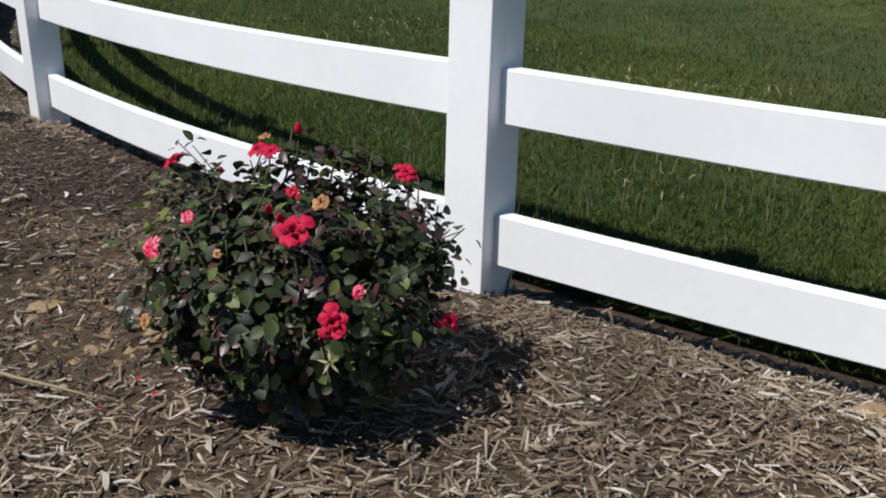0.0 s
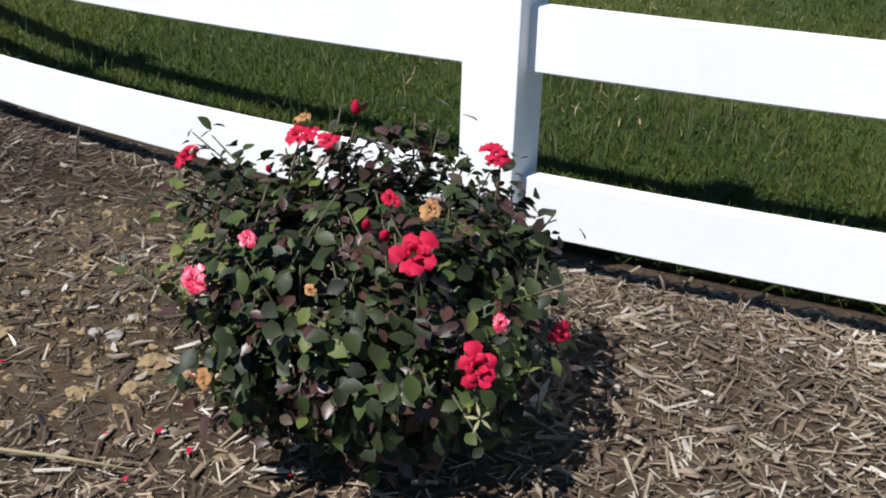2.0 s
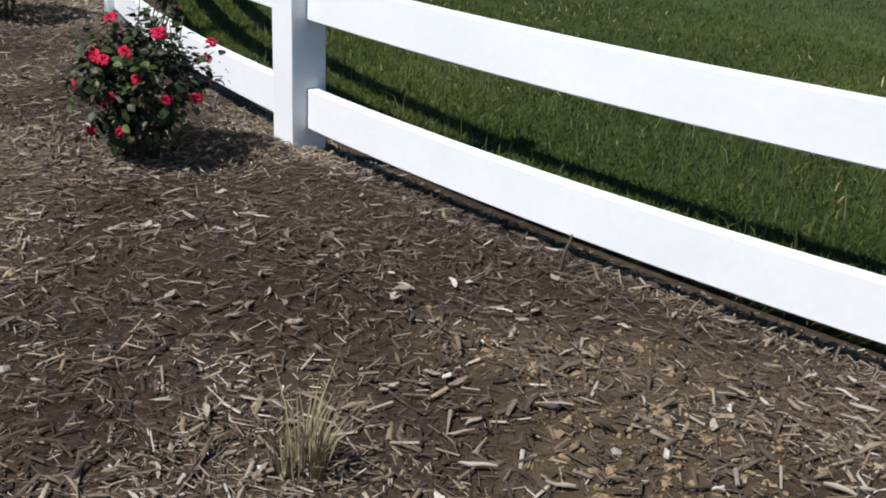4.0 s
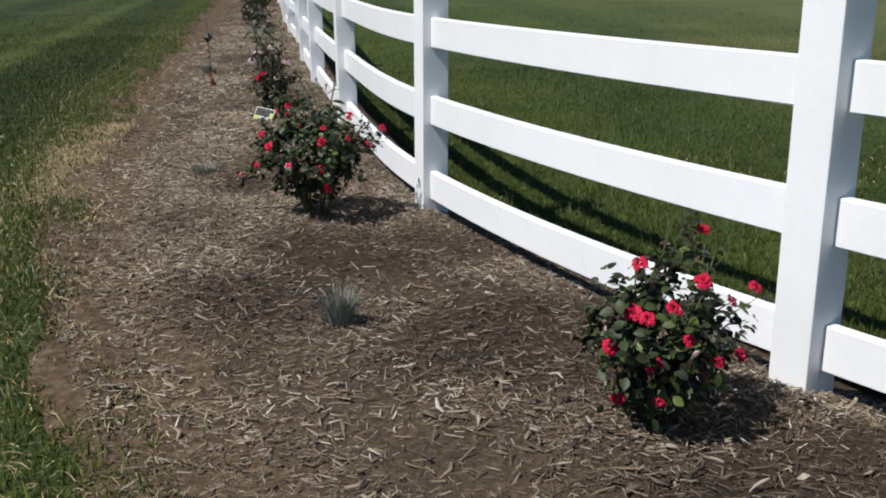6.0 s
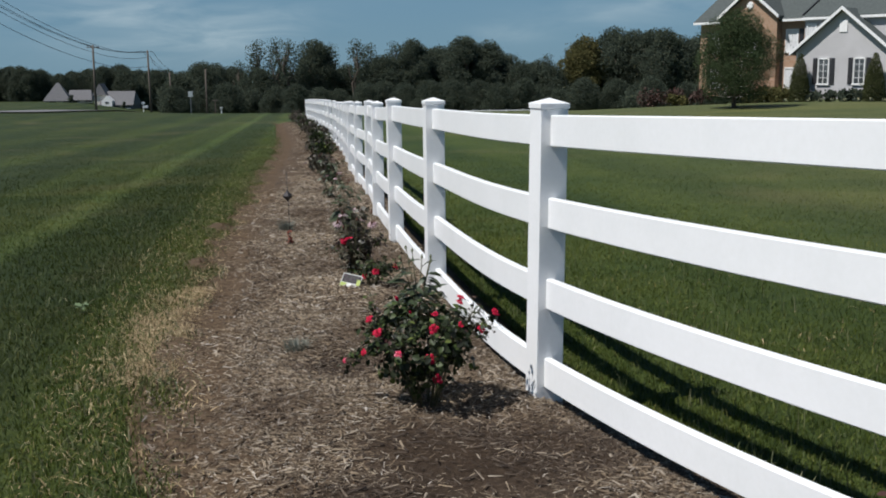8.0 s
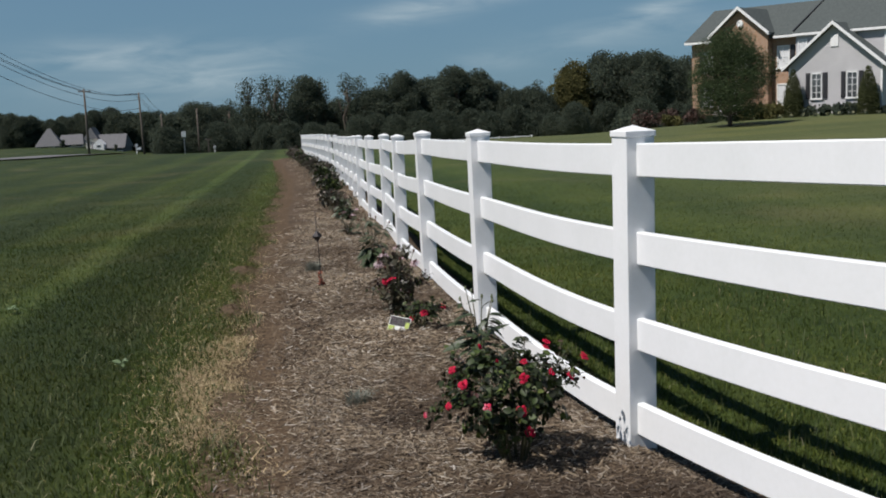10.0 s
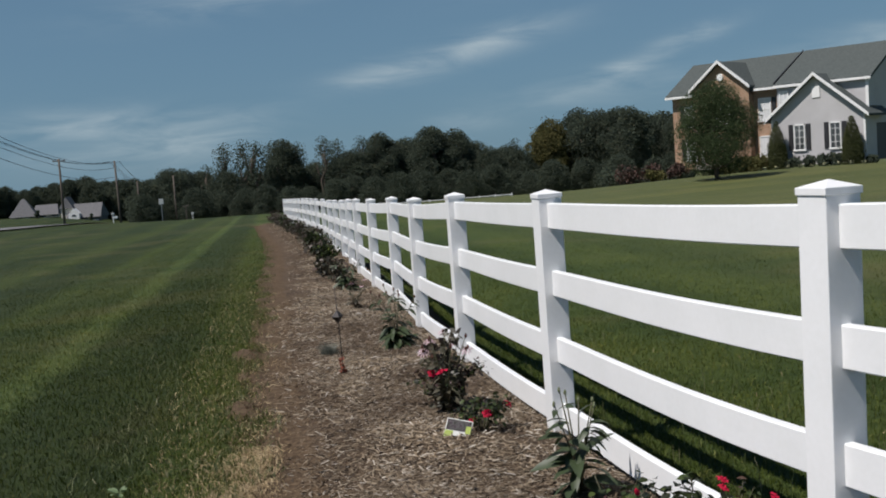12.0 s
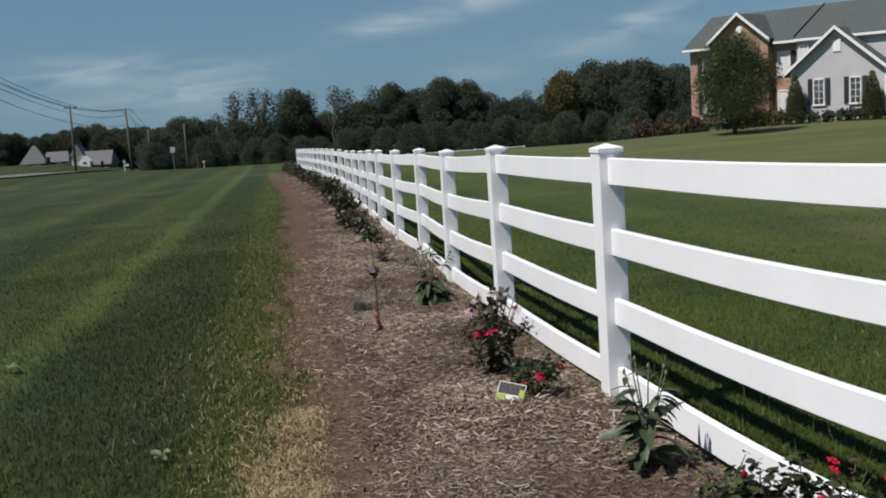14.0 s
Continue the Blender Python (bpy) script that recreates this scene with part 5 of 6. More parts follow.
p0 = utility_pole(-21.8, 70, 10.9, 0.0, "tall brown wooden utility pole by the road")
p1 = utility_pole(-11.9, 112, 4.5, 0.05, "brown wooden utility pole with a crossarm")
p2 = utility_pole(-9.08, 120, 4.1, -0.1, "leaning brown wooden utility pole", False)
p3 = utility_pole(-8.08, 150, 1.7, 0.0, "small distant utility pole before the trees", False)
utility_pole(-6.2, 150, 2.2, 0.0, "small distant utility pole before the trees", False)
for a, b_, sag in ((p0, p1, 0.9), (p1, p2, 0.35), (p2, p3, 0.25)):
    for off, dz in ((-0.55, -0.05), (-0.2, -0.1), (0.55, -0.12), (0.0, -0.75), (0.05, -1.75)):
        if b_ is p3 and dz < -0.5:
            continue
        pts = [a.lerp(b_, k / 16) + Vector((off, 0, dz - sag * 4 * (k / 16) * (1 - k / 16))) for k in range(17)]
        w = new("wire", mesh_of("wire", *tube_arrays(pts, [0.022] * 17, 5), (wire_mat,)))
        tagged(w, "black overhead cable sagging between wooden poles", "cable", "overhead cables")

# ---- road sign, mailboxes ----
x, y, z = az_spot(-6.93, 92)
sign = thing("road_sign", pose(x, y, z, 0, 0, 8), "square white road sign on a steel post", "sign")
part("post", box_mesh("post", (-0.03, -0.03, -0.1), (0.03, 0.03, 1.9), steel), sign)
part("plate", box_mesh("plate", (-0.19, -0.05, 1.55), (0.19, -0.03, 2.02), white_paint, 0.008), sign, "plain pale sign plate")
for az, d, kind in ((-9.46, 104, 0), (-5.35, 105, 2)):
    x, y, z = az_spot(az, d)
    t = thing("mailbox", pose(x, y, z), "white roadside mailbox on a post", "mailbox", "roadside mailboxes")
    part("post", box_mesh("post", (-0.045, -0.045, -0.1), (0.045, 0.045, 1.3), white_paint), t)
    bm = bmesh.new()
    add_box(bm, (-0.11, -0.24, 1.3), (0.11, 0.24, 1.45), None, 0.02)
    bmesh.ops.create_cone(bm, cap_ends=True, segments=14, radius1=0.11, radius2=0.11, depth=0.48, matrix=Matrix.Translation((0, 0, 1.44)) @ Matrix.Rotation(radians(90), 4, "X"))
    part("box", bm_mesh("box", bm, white_paint), t)
    if kind == 0:
        part("paper_holder", box_mesh("paper_holder", (-0.05, -0.2, 0.95), (0.42, 0.2, 1.2), white_paint, 0.03), t, "white box beneath")
x, y, z = az_spot(-5.68, 110)
t = thing("wooden_tee_post", pose(x, y, z), "small dark wooden tee-shaped post in grass", "post")
part("shaft", box_mesh("shaft", (-0.05, -0.05, -0.1), (0.05, 0.05, 2.5), pole_wood), t)
part("crossbar", box_mesh("crossbar", (-0.3, -0.04, 2.5), (0.3, 0.04, 2.6), pole_wood), t)


# ---- far houses across the road ----
def far_house(az, dist, wide, deep, wall, rise, turn, label, wall_mat, hip=False):
    x, y, z = az_spot(az, dist)
    t = thing("far_house", pose(x, y, z - 0.2, 0, 0, turn), label, "house", "houses across the road")
    part("wall", box_mesh("wall", (-wide / 2, -deep / 2, 0), (wide / 2, deep / 2, wall), wall_mat), t)
    i = wide * (0.44 if hip else 0.0)
    vs = [(-wide / 2 - 0.3, -deep / 2 - 0.3, wall), (wide / 2 + 0.3, -deep / 2 - 0.3, wall), (wide / 2 + 0.3, deep / 2 + 0.3, wall), (-wide / 2 - 0.3, deep / 2 + 0.3, wall), (-wide / 2 + i, 0, wall + rise), (wide / 2 - i, 0, wall + rise)]
    part("roof", mesh_of("roof", vs, [(0, 1, 5, 4), (1, 2, 5), (2, 3, 4, 5), (3, 0, 4), (3, 2, 1, 0)], (roof_far,)), t)
    for k in (-0.3, 0.25):
        wdw = part("window", box_mesh("window", (k * wide, -deep / 2 - 0.05, wall * 0.3), (k * wide + 1.2, -deep / 2 - 0.004, wall * 0.85), glass), t)
        part("sill", box_mesh("sill", (k * wide - 0.1, -deep / 2 - 0.12, wall * 0.3 - 0.1), (k * wide + 1.3, -deep / 2 - 0.003, wall * 0.3), white_paint), wdw)
    return t


far_house(-13.80, 208, 4.4, 4.6, 0.5, 3.3, 6, "low house with a steep pale grey hipped roof", stone_pale, True)
far_house(-12.70, 213, 4.0, 5, 0.6, 1.9, 6, "low wing with a pale grey roof", stone_pale)
fh = far_house(-10.72, 208, 6.0, 5, 0.8, 2.6, -8, "grey-roofed house with a bright white entrance gable", roof_far)
gv = slab("entrance_gable", [(-2.5, -3.4, -0.3), (-0.5, -3.4, -0.3), (-0.5, -3.4, 1.6), (-1.5, -3.4, 2.6), (-2.5, -3.4, 1.6)], (0, 1.6, 0), white_paint, fh, "white entrance gable")
part("window", box_mesh("window", (-1.85, -3.45, 1.15), (-1.15, -3.403, 1.45), glass), gv)
sh = far_house(-11.63, 209, 3.0, 2.2, 1.9, 2.2, 84, "tall narrow pale grey gabled house end", stone_pale)
for az, d, w, h in ((-10.58, 200, 0.9, 1.6), (-13.2, 200, 1.0, 1.6)):
    x, y, z = az_spot(az, d)
    shrub(pose(x, y, z - 0.05), h, w, far_leaf, "dark green shrub beside a far house", 95, "shrubs round the far houses", 500, 0.16)


# ---- plants of the bed ----
def leaflet(length, wide, fold=0.25, droop=0.2, mat=None, name="leaf"):
    """One ovate leaf, folded along its midrib, pointing along +y."""
    vs, fs = [], []
    rows = [(0.0, 0.05), (0.28, 0.85), (0.58, 1.0), (0.84, 0.55), (1.0, 0.02)]
    for s, w in rows:
        y, z = s * length, -droop * length * s * s
        vs += [(-w * wide / 2, y, z + fold * w * wide / 2), (0, y, z), (w * wide / 2, y, z + fold * w * wide / 2)]
    for k in range(len(rows) - 1):
        for j in (0, 1):
            fs.append((3 * k + j, 3 * k + j + 1, 3 * k + j + 4, 3 * k + j + 3))
    return mesh_of(name, vs, fs, (mat,) if mat else (), True)


LEAF_MESHES = [leaflet(0.042, 0.030, 0.22, 0.15, rose_leaf), leaflet(0.036, 0.024, 0.35, 0.3, rose_leaf), leaflet(0.030, 0.019, 0.15, 0.05, rose_leaf)]


def leaf_frame(p, out, r):
    """A pose for a leaf at p that points outward and lies more or less level."""
    d = (Vector(out) + Vector((r.uniform(-0.7, 0.7), r.uniform(-0.7, 0.7), r.uniform(-0.45, 0.4)))).normalized()
    up = Vector((r.uniform(-0.6, 0.6), r.uniform(-0.6, 0.6), 1.0))
    x = d.cross(up).normalized()
    z = x.cross(d)
    return Matrix(((x.x, d.x, z.x, p[0]), (x.y, d.y, z.y, p[1]), (x.z, d.z, z.z, p[2]), (0, 0, 0, 1)))


def leaf_face(p, out, r):
    """A pose for a leaf at p that shows its face outward and up."""
    face = (Vector(out) * 0.75 + Vector((r.gauss(0, 0.62), r.gauss(0, 0.62), 0.7 + r.gauss(0, 0.4)))).normalized()
    way = Vector((r.gauss(0, 1), r.gauss(0, 1), r.gauss(-0.35, 0.7))) + Vector(out) * 0.4
    way = (way - face * way.dot(face)).normalized()
    x = way.cross(face)
    return Matrix(((x.x, way.x, face.x, p[0]), (x.y, way.y, face.y, p[1]), (x.z, way.z, face.z, p[2]), (0, 0, 0, 1)))


def joined_leaves(name, frames, length, wide, mat, r):
    """Many leaves in one mesh."""
    base = leaflet(length, wide, 0.25, 0.2)
    co = np.array([v.co[:] for v in base.vertices])
    polys = np.array([p.vertices[:] for p in base.polygons])
    bpy.data.meshes.remove(base)
    vs, fs = [], []
    for k, m in enumerate(frames):
        a = np.array(m)
        s = r.uniform(0.6, 1.2)
        vs.append((co * s) @ a[:3, :3].T + a[:3, 3])
        fs.append(polys + k * len(co))
    me = big_mesh(name, np.concatenate(vs), np.concatenate(fs), 4, mat)
    me.polygons.foreach_set("use_smooth", [True] * len(me.polygons))
    return me


def rose_mesh(name, mat, size, openness, seed):
    """A rose bloom: three rings of cupped petals, facing +z."""
    r = random.Random(seed)
    vs, fs = [], []
    for ring, (count, rad, tilt, high) in enumerate(((6, 1.0, 1.12 * openness, 0.42), (6, 0.78, 0.85 * openness, 0.55), (4, 0.45, 0.5 * openness, 0.62))):
        for k in range(count):
            w = 2 * math.pi * (k + 0.5 * (ring % 2)) / count + r.uniform(-0.3, 0.3)
            t = tilt + r.uniform(-0.35, 0.3)
            big = r.uniform(0.78, 1.18)
            o = len(vs)
            half = 1.12 * math.pi / count * rad / max(rad, 0.3) * 0.9
            for a, row in enumerate((0.0, 0.45, 0.8, 1.0)):
                for c in (-1, -0.35, 0.35, 1):
                    ww = w + c * half * (0.4, 0.85, 0.95, 0.5)[a]
                    reach = big * size * (0.14 + rad * row * math.sin(t + 0.5 * row))
                    z = size * high * row * math.cos(t * (0.6 + 0.6 * row)) - (0.10 * size * abs(c) ** 2 * row) + r.uniform(-0.07, 0.07) * size
                    if row == 1.0:
                        z -= (0.2 if abs(c) == 1 else r.uniform(-0.08, 0.22)) * size
                    vs.append((math.cos(ww) * reach, math.sin(ww) * reach, z))
            for a in range(3):
                for c in range(3):
                    fs.append((o + a * 4 + c, o + a * 4 + c + 1, o + a * 4 + c + 5, o + a * 4 + c + 4))
    return mesh_of(name, vs, fs, (mat,), True)


def bud_mesh(name, mat, size):
    bm = bmesh.new()
    bmesh.ops.create_uvsphere(bm, u_segments=9, v_segments=7, radius=size)
    for v in bm.verts:
        s = v.co.z / size
        v.co.x *= 0.72 * (1 - 0.35 * max(s, 0))
        v.co.y *= 0.72 * (1 - 0.35 * max(s, 0))
        v.co.z *= 1.35
        w = math.atan2(v.co.y, v.co.x)
        v.co.x *= 1 + 0.12 * math.sin(3 * w + 4 * s)
        v.co.y *= 1 + 0.12 * math.sin(3 * w + 4 * s)
    return bm_mesh(name, bm, mat, True)


def star_mesh(name, mat, size):
    """Five dry sepals left after the petals fell."""
    vs, fs = [], []
    for k in range(5):
        w = 2 * math.pi * k / 5
        o = len(vs)
        for q, (d, a) in enumerate(((0.1, 0.3), (0.5, 0.22), (1.0, 0.0))):
            z = 0.12 * size * (1 - d)
            vs += [(math.cos(w - a) * d * size, math.sin(w - a) * d * size, z), (math.cos(w + a) * d * size, math.sin(w + a) * d * size, z + 0.03 * size)]
        fs += [(o, o + 2, o + 3, o + 1), (o + 2, o + 4, o + 5, o + 3)]
    return mesh_of(name, vs, fs, (mat,))


BLOOMS = {"red": [rose_mesh("rose", petal_red, 0.030, 1.0, 1), rose_mesh("rose", petal_red, 0.030, 0.8, 2), rose_mesh("rose", petal_red, 0.030, 1.15, 3)], "pink": [rose_mesh("rose", petal_pink, 0.031, 1.2, 4)], "dull": [rose_mesh("withered_rose", petal_dull, 0.026, 0.9, 5)], "bud": [bud_mesh("rose_bud", petal_red, 0.0085)], "star": [star_mesh("dry_sepal", sepal_mat, 0.022)]}
BLOOM_LABEL = {"red": "open red rose", "pink": "fading pink and white rose", "dull": "withered orange-brown rose", "bud": "small red bud", "star": "dry star-shaped sepals"}


def rose_bush(label, base, centre, radii, twigs, leaves_single, blooms, seed, shoots=(), red_share=0.12, leaf_size=1.0, group="rose bushes", waist=0.70):
    """A rose bush: woody stems, leafy twigs, blooms at given places (kind, size, x, y, z)."""
    r = random.Random(seed)
    bush = thing("rose_bush", pose(*base), label, "rose bush", group)
    b0 = Vector(base)
    tips, tubes = [], []
    c, rad = Vector(centre), Vector(radii)
    for k in range(twigs):
        while True:
            d = Vector((r.gauss(0, 1), r.gauss(0, 1), r.gauss(0.15, 1))).normalized()
            far = r.uniform(0.25, 1.0) ** 0.45 * (1 + 0.16 * r.gauss(0, 1) * (r.random() < 0.4))
            p = c + Vector((d.x * rad.x, d.y * rad.y, d.z * rad.z)) * far
            if p.z > b0.z + 0.05:
                k_ = waist + (1.06 - waist) * min(1.0, (p.z - b0.z) / (1.5 * rad.z))
                p = Vector((c.x + (p.x - c.x) * k_, c.y + (p.y - c.y) * k_, p.z))
                break
        tips.append((p, d))
    for kind, s, x, y, z in blooms:
        p = Vector((x, y, z))
        tips.append((p - Vector((0, 0, 0.035)), (p - c).normalized()))
    for tip in shoots:
        for spare in range(2):
            q = Vector(tip) + Vector((r.uniform(-0.05, 0.05), r.uniform(-0.05, 0.05), r.uniform(-0.06, 0))) * spare
            tips.append((q, (q - c).normalized()))
    singles, many, reds = [], [], []
    mains = []
    for k in range(9):
        w = 2 * math.pi * k / 9 + r.uniform(-0.3, 0.3)
        top = c + Vector((math.cos(w) * rad.x * 0.55, math.sin(w) * rad.y * 0.55, r.uniform(-0.05, 0.25) * rad.z))
        foot = b0 + Vector((math.cos(w) * 0.035, math.sin(w) * 0.035, -0.02))
        mid = foot.lerp(top, 0.5) + Vector((r.uniform(-0.02, 0.02), r.uniform(-0.02, 0.02), 0.03))
        tubes.append(tube_arrays([foot, mid, top], [0.007, 0.005, 0.0035], 6))
        mains.append((foot, mid, top))
    for k, (p, d) in enumerate(tips):
        start = min((m[2] for m in mains), key=lambda q: (q - p).length)
        bend = start.lerp(p, 0.55) + Vector((r.uniform(-0.03, 0.03), r.uniform(-0.03, 0.03), r.uniform(-0.01, 0.03)))
        if k % 3 == 0 or k >= twigs:
            tubes.append(tube_arrays([start, bend, p], [0.0028, 0.0022, 0.0014], 4))
        reddish = r.random() < red_share
        shoot = k >= twigs + len(blooms)
        for j in range(r.randint(5, 8) if not shoot else 24):
            s = r.uniform(0.55, 1.02) if not shoot else r.uniform(0.15, 1.03)
            q = bend.lerp(p, (s - 0.5) * 2 if s > 0.5 else 0) if not shoot else start.lerp(p, s)
            q = q + Vector((r.gauss(0, 0.016), r.gauss(0, 0.016), r.gauss(0, 0.012)))
            if q.z < b0.z + 0.03:
                continue
            m = leaf_face(q, d, r)
            if shoot:
                m = m @ Matrix.Scale(r.uniform(0.6, 1.0), 4)
            (reds if reddish else many).append(m)
    r.shuffle(many)
    singles, many = many[:leaves_single], many[leaves_single:]
    inv = pose(*base).inverted()
    v, f = gather(tubes)
    part("stem", mesh_of("stem", [inv @ Vector(q) for q in v], f, (stem_mat,), True), bush)
    for m in singles:
        part("leaf", LEAF_MESHES[r.randint(0, 2)], bush, at=inv @ m @ Matrix.Scale(r.uniform(0.7, 1.15) * leaf_size, 4))
    if many:
        o = part("foliage", joined_leaves("foliage", [inv @ m for m in many], 0.038 * leaf_size, 0.027 * leaf_size, rose_leaf_many, r), bush, "dense dark green glossy leaves")
        o["kind"] = "stuff"
    if reds:
        o = part("young_foliage", joined_leaves("young_foliage", [inv @ m for m in reds], 0.034 * leaf_size, 0.02 * leaf_size, red_leaf, r), bush, "dark reddish young leaves")
        o["kind"] = "stuff"
    for kind, s, x, y, z in blooms:
        me = r.choice(BLOOMS[kind])
        p = Vector((x, y, z))
        face = ((p - c).normalized() * 0.75 + Vector((-0.15, -0.45, 0.45))).normalized()
        m = Matrix.Translation(p - face * 0.012) @ face.to_track_quat("Z", "Y").to_matrix().to_4x4() @ Matrix.Rotation(r.uniform(0, 6), 4, "Z") @ Matrix.Scale(s, 4)
        part(me.name.split(".")[0], me, bush, BLOOM_LABEL[kind], inv @ m)
    return bush


A = [("red", 0.95, 1.873, -0.334, 0.560), ("red", 0.85, 1.923, -0.422, 0.431), ("red", 0.75, 2.160, -0.237, 0.319), ("pink", 0.7, 1.629, -0.114, 0.464), ("red", 0.75, 2.105, -0.100, 0.577), ("bud", 1.2, 1.912, -0.006, 0.646), ("red", 0.72, 1.673, 0.103, 0.561), ("red", 0.85, 1.843, 0.060, 0.590), ("dull", 0.45, 1.850, 0.070, 0.612), ("red", 0.5, 1.857, -0.034, 0.612), ("bud", 1.1, 1.838, -0.254, 0.573), ("bud", 1.2, 1.855, -0.278, 0.565), ("red", 0.4, 1.882, -0.228, 0.592), ("pink", 0.42, 1.699, -0.160, 0.536), ("dull", 0.55, 1.927, -0.260, 0.581), ("pink", 0.38, 1.971, -0.392, 0.468), ("star", 1.0, 1.914, -0.453, 0.376), ("star", 0.9, 1.814, -0.425, 0.411), ("dull", 0.5, 1.615, -0.211, 0.361), ("dull", 0.3, 1.748, -0.289, 0.511), ("bud", 0.7, 1.763, -0.046, 0.584)]
A_SHOOTS = ((1.689, 0.093, 0.592), (1.717, 0.091, 0.584), (1.748, 0.076, 0.535), (1.824, 0.073, 0.555), (1.863, 0.077, 0.580), (1.938, 0.045, 0.547), (1.980, 0.032, 0.548), (2.020, 0.015, 0.541), (2.060, -0.005, 0.535), (2.091, -0.019, 0.539), (2.121, -0.042, 0.519), (2.145, -0.068, 0.492), (2.197, -0.123, 0.454), (2.175, -0.120, 0.432), (2.117, -0.055, 0.482), (2.149, -0.116, 0.410), (1.981, 0.011, 0.491), (2.034, 0.000, 0.516), (1.623, 0.070, 0.515), (2.023, 0.033, 0.600), (1.905, 0.058, 0.561), (1.866, 0.055, 0.521), (1.951, 0.031, 0.517), (1.644, 0.073, 0.520), (2.135, -0.043, 0.537), (1.62, -0.05, 0.42))
bush = rose_bush("dense dark green rose bush with red blooms on mulch", (1.93, -0.04, spot_at(1.93, -0.04)), (1.905, -0.085, 0.31), (0.32, 0.34, 0.26), 980, 298, A, 101, A_SHOOTS, 0.40, 0.79, waist=0.64)
r = random.Random(111)
back = bush.matrix_basis.inverted()
for name, mat, label, spot, spread, count in (("pale_foliage", young_leaf, "pale yellow-green young leaves", (1.665, -0.02, 0.44), (0.028, 0.04, 0.035), 44), ("pale_foliage", young_leaf, "pale yellow-green young leaves", (1.99, -0.34, 0.33), (0.05, 0.025, 0.05), 26), ("bronze_foliage", red_leaf, "dark bronze-red young leaves", (1.97, 0.0, 0.565), (0.06, 0.03, 0.022), 60)):
    frames = []
    for k in range(count):
        q = Vector([c + r.gauss(0, w) for c, w in zip(spot, spread)])
        frames.append(back @ leaf_face(q, (q - Vector((1.905, -0.085, 0.31))).normalized(), r))
    o = part(name, joined_leaves(name, frames, 0.031, 0.019, mat, r), bush, label)
    o["kind"] = "stuff"
B = [("red", 0.7, 0.513, 2.392, 0.493), ("red", 0.75, 0.652, 2.317, 0.462), ("red", 0.75, 0.461, 2.292, 0.400), ("red", 0.6, 0.491, 2.266, 0.393), ("red", 0.6, 0.554, 2.259, 0.418), ("red", 0.65, 0.412, 2.299, 0.312), ("red", 0.6, 0.501, 2.227, 0.287), ("red", 0.55, 0.436, 2.297, 0.169), ("red", 0.56, 0.793, 2.444, 0.357), ("red", 0.5, 0.666, 2.226, 0.282), ("red", 0.6, 0.755, 2.291, 0.267), ("bud", 1.2, 0.467, 2.262, 0.356), ("red", 0.6, 0.698, 2.448, 0.555), ("red", 0.6, 0.804, 2.344, 0.427), ("red", 0.5, 0.583, 2.222, 0.347), ("red", 0.5, 0.522, 2.236, 0.181)]
rose_bush("small dark green rose bush with red blooms beside a fence post", (0.58, 2.40, spot_at(0.58, 2.40)), (0.575, 2.41, 0.25), (0.20, 0.21, 0.20), 230, 150, B, 102, ((0.66, 2.46, 0.58), (0.72, 2.43, 0.48), (0.60, 2.44, 0.54), (0.70, 2.47, 0.56), (0.5, 2.39, 0.5), (0.68, 2.4, 0.52), (0.83, 2.45, 0.29), (0.80, 2.45, 0.35)), 0.2, 0.85, waist=0.62)
C = [("red", 0.64, 0.150, 4.840, 0.389), ("red", 0.6, 0.078, 4.780, 0.328), ("red", 0.55, -0.004, 4.870, 0.456), ("red", 0.5, -0.025, 4.687, 0.375), ("red", 0.65, -0.151, 4.632, 0.373), ("red", 0.68, -0.168, 4.591, 0.252), ("red", 0.68, -0.138, 4.619, 0.153), ("pink", 0.58, -0.307, 4.608, 0.272), ("red", 0.64, -0.390, 4.681, 0.353), ("red", 0.55, -0.421, 4.764, 0.395), ("red", 0.5, -0.450, 4.701, 0.262), ("pink", 0.42, -0.532, 4.842, 0.191), ("red", 0.45, -0.140, 4.684, 0.426), ("bud", 1.3, -0.297, 4.805, 0.473), ("bud", 1.0, -0.246, 4.692, 0.435), ("red", 0.5, -0.010, 4.850, 0.440)]
rose_bush("green rose bush full of small red blooms on mulch", (-0.17, 4.79, spot_at(-0.17, 4.79)), (-0.19, 4.81, 0.25), (0.29, 0.24, 0.22), 215, 200, C, 103, ((-0.10, 4.88, 0.47), (-0.27, 4.85, 0.50), (-0.42, 4.84, 0.42), (-0.52, 4.84, 0.2), (0.08, 4.85, 0.42), (0.05, 4.86, 0.44), (0.12, 4.83, 0.36)), 0.08, 0.9, waist=0.45)


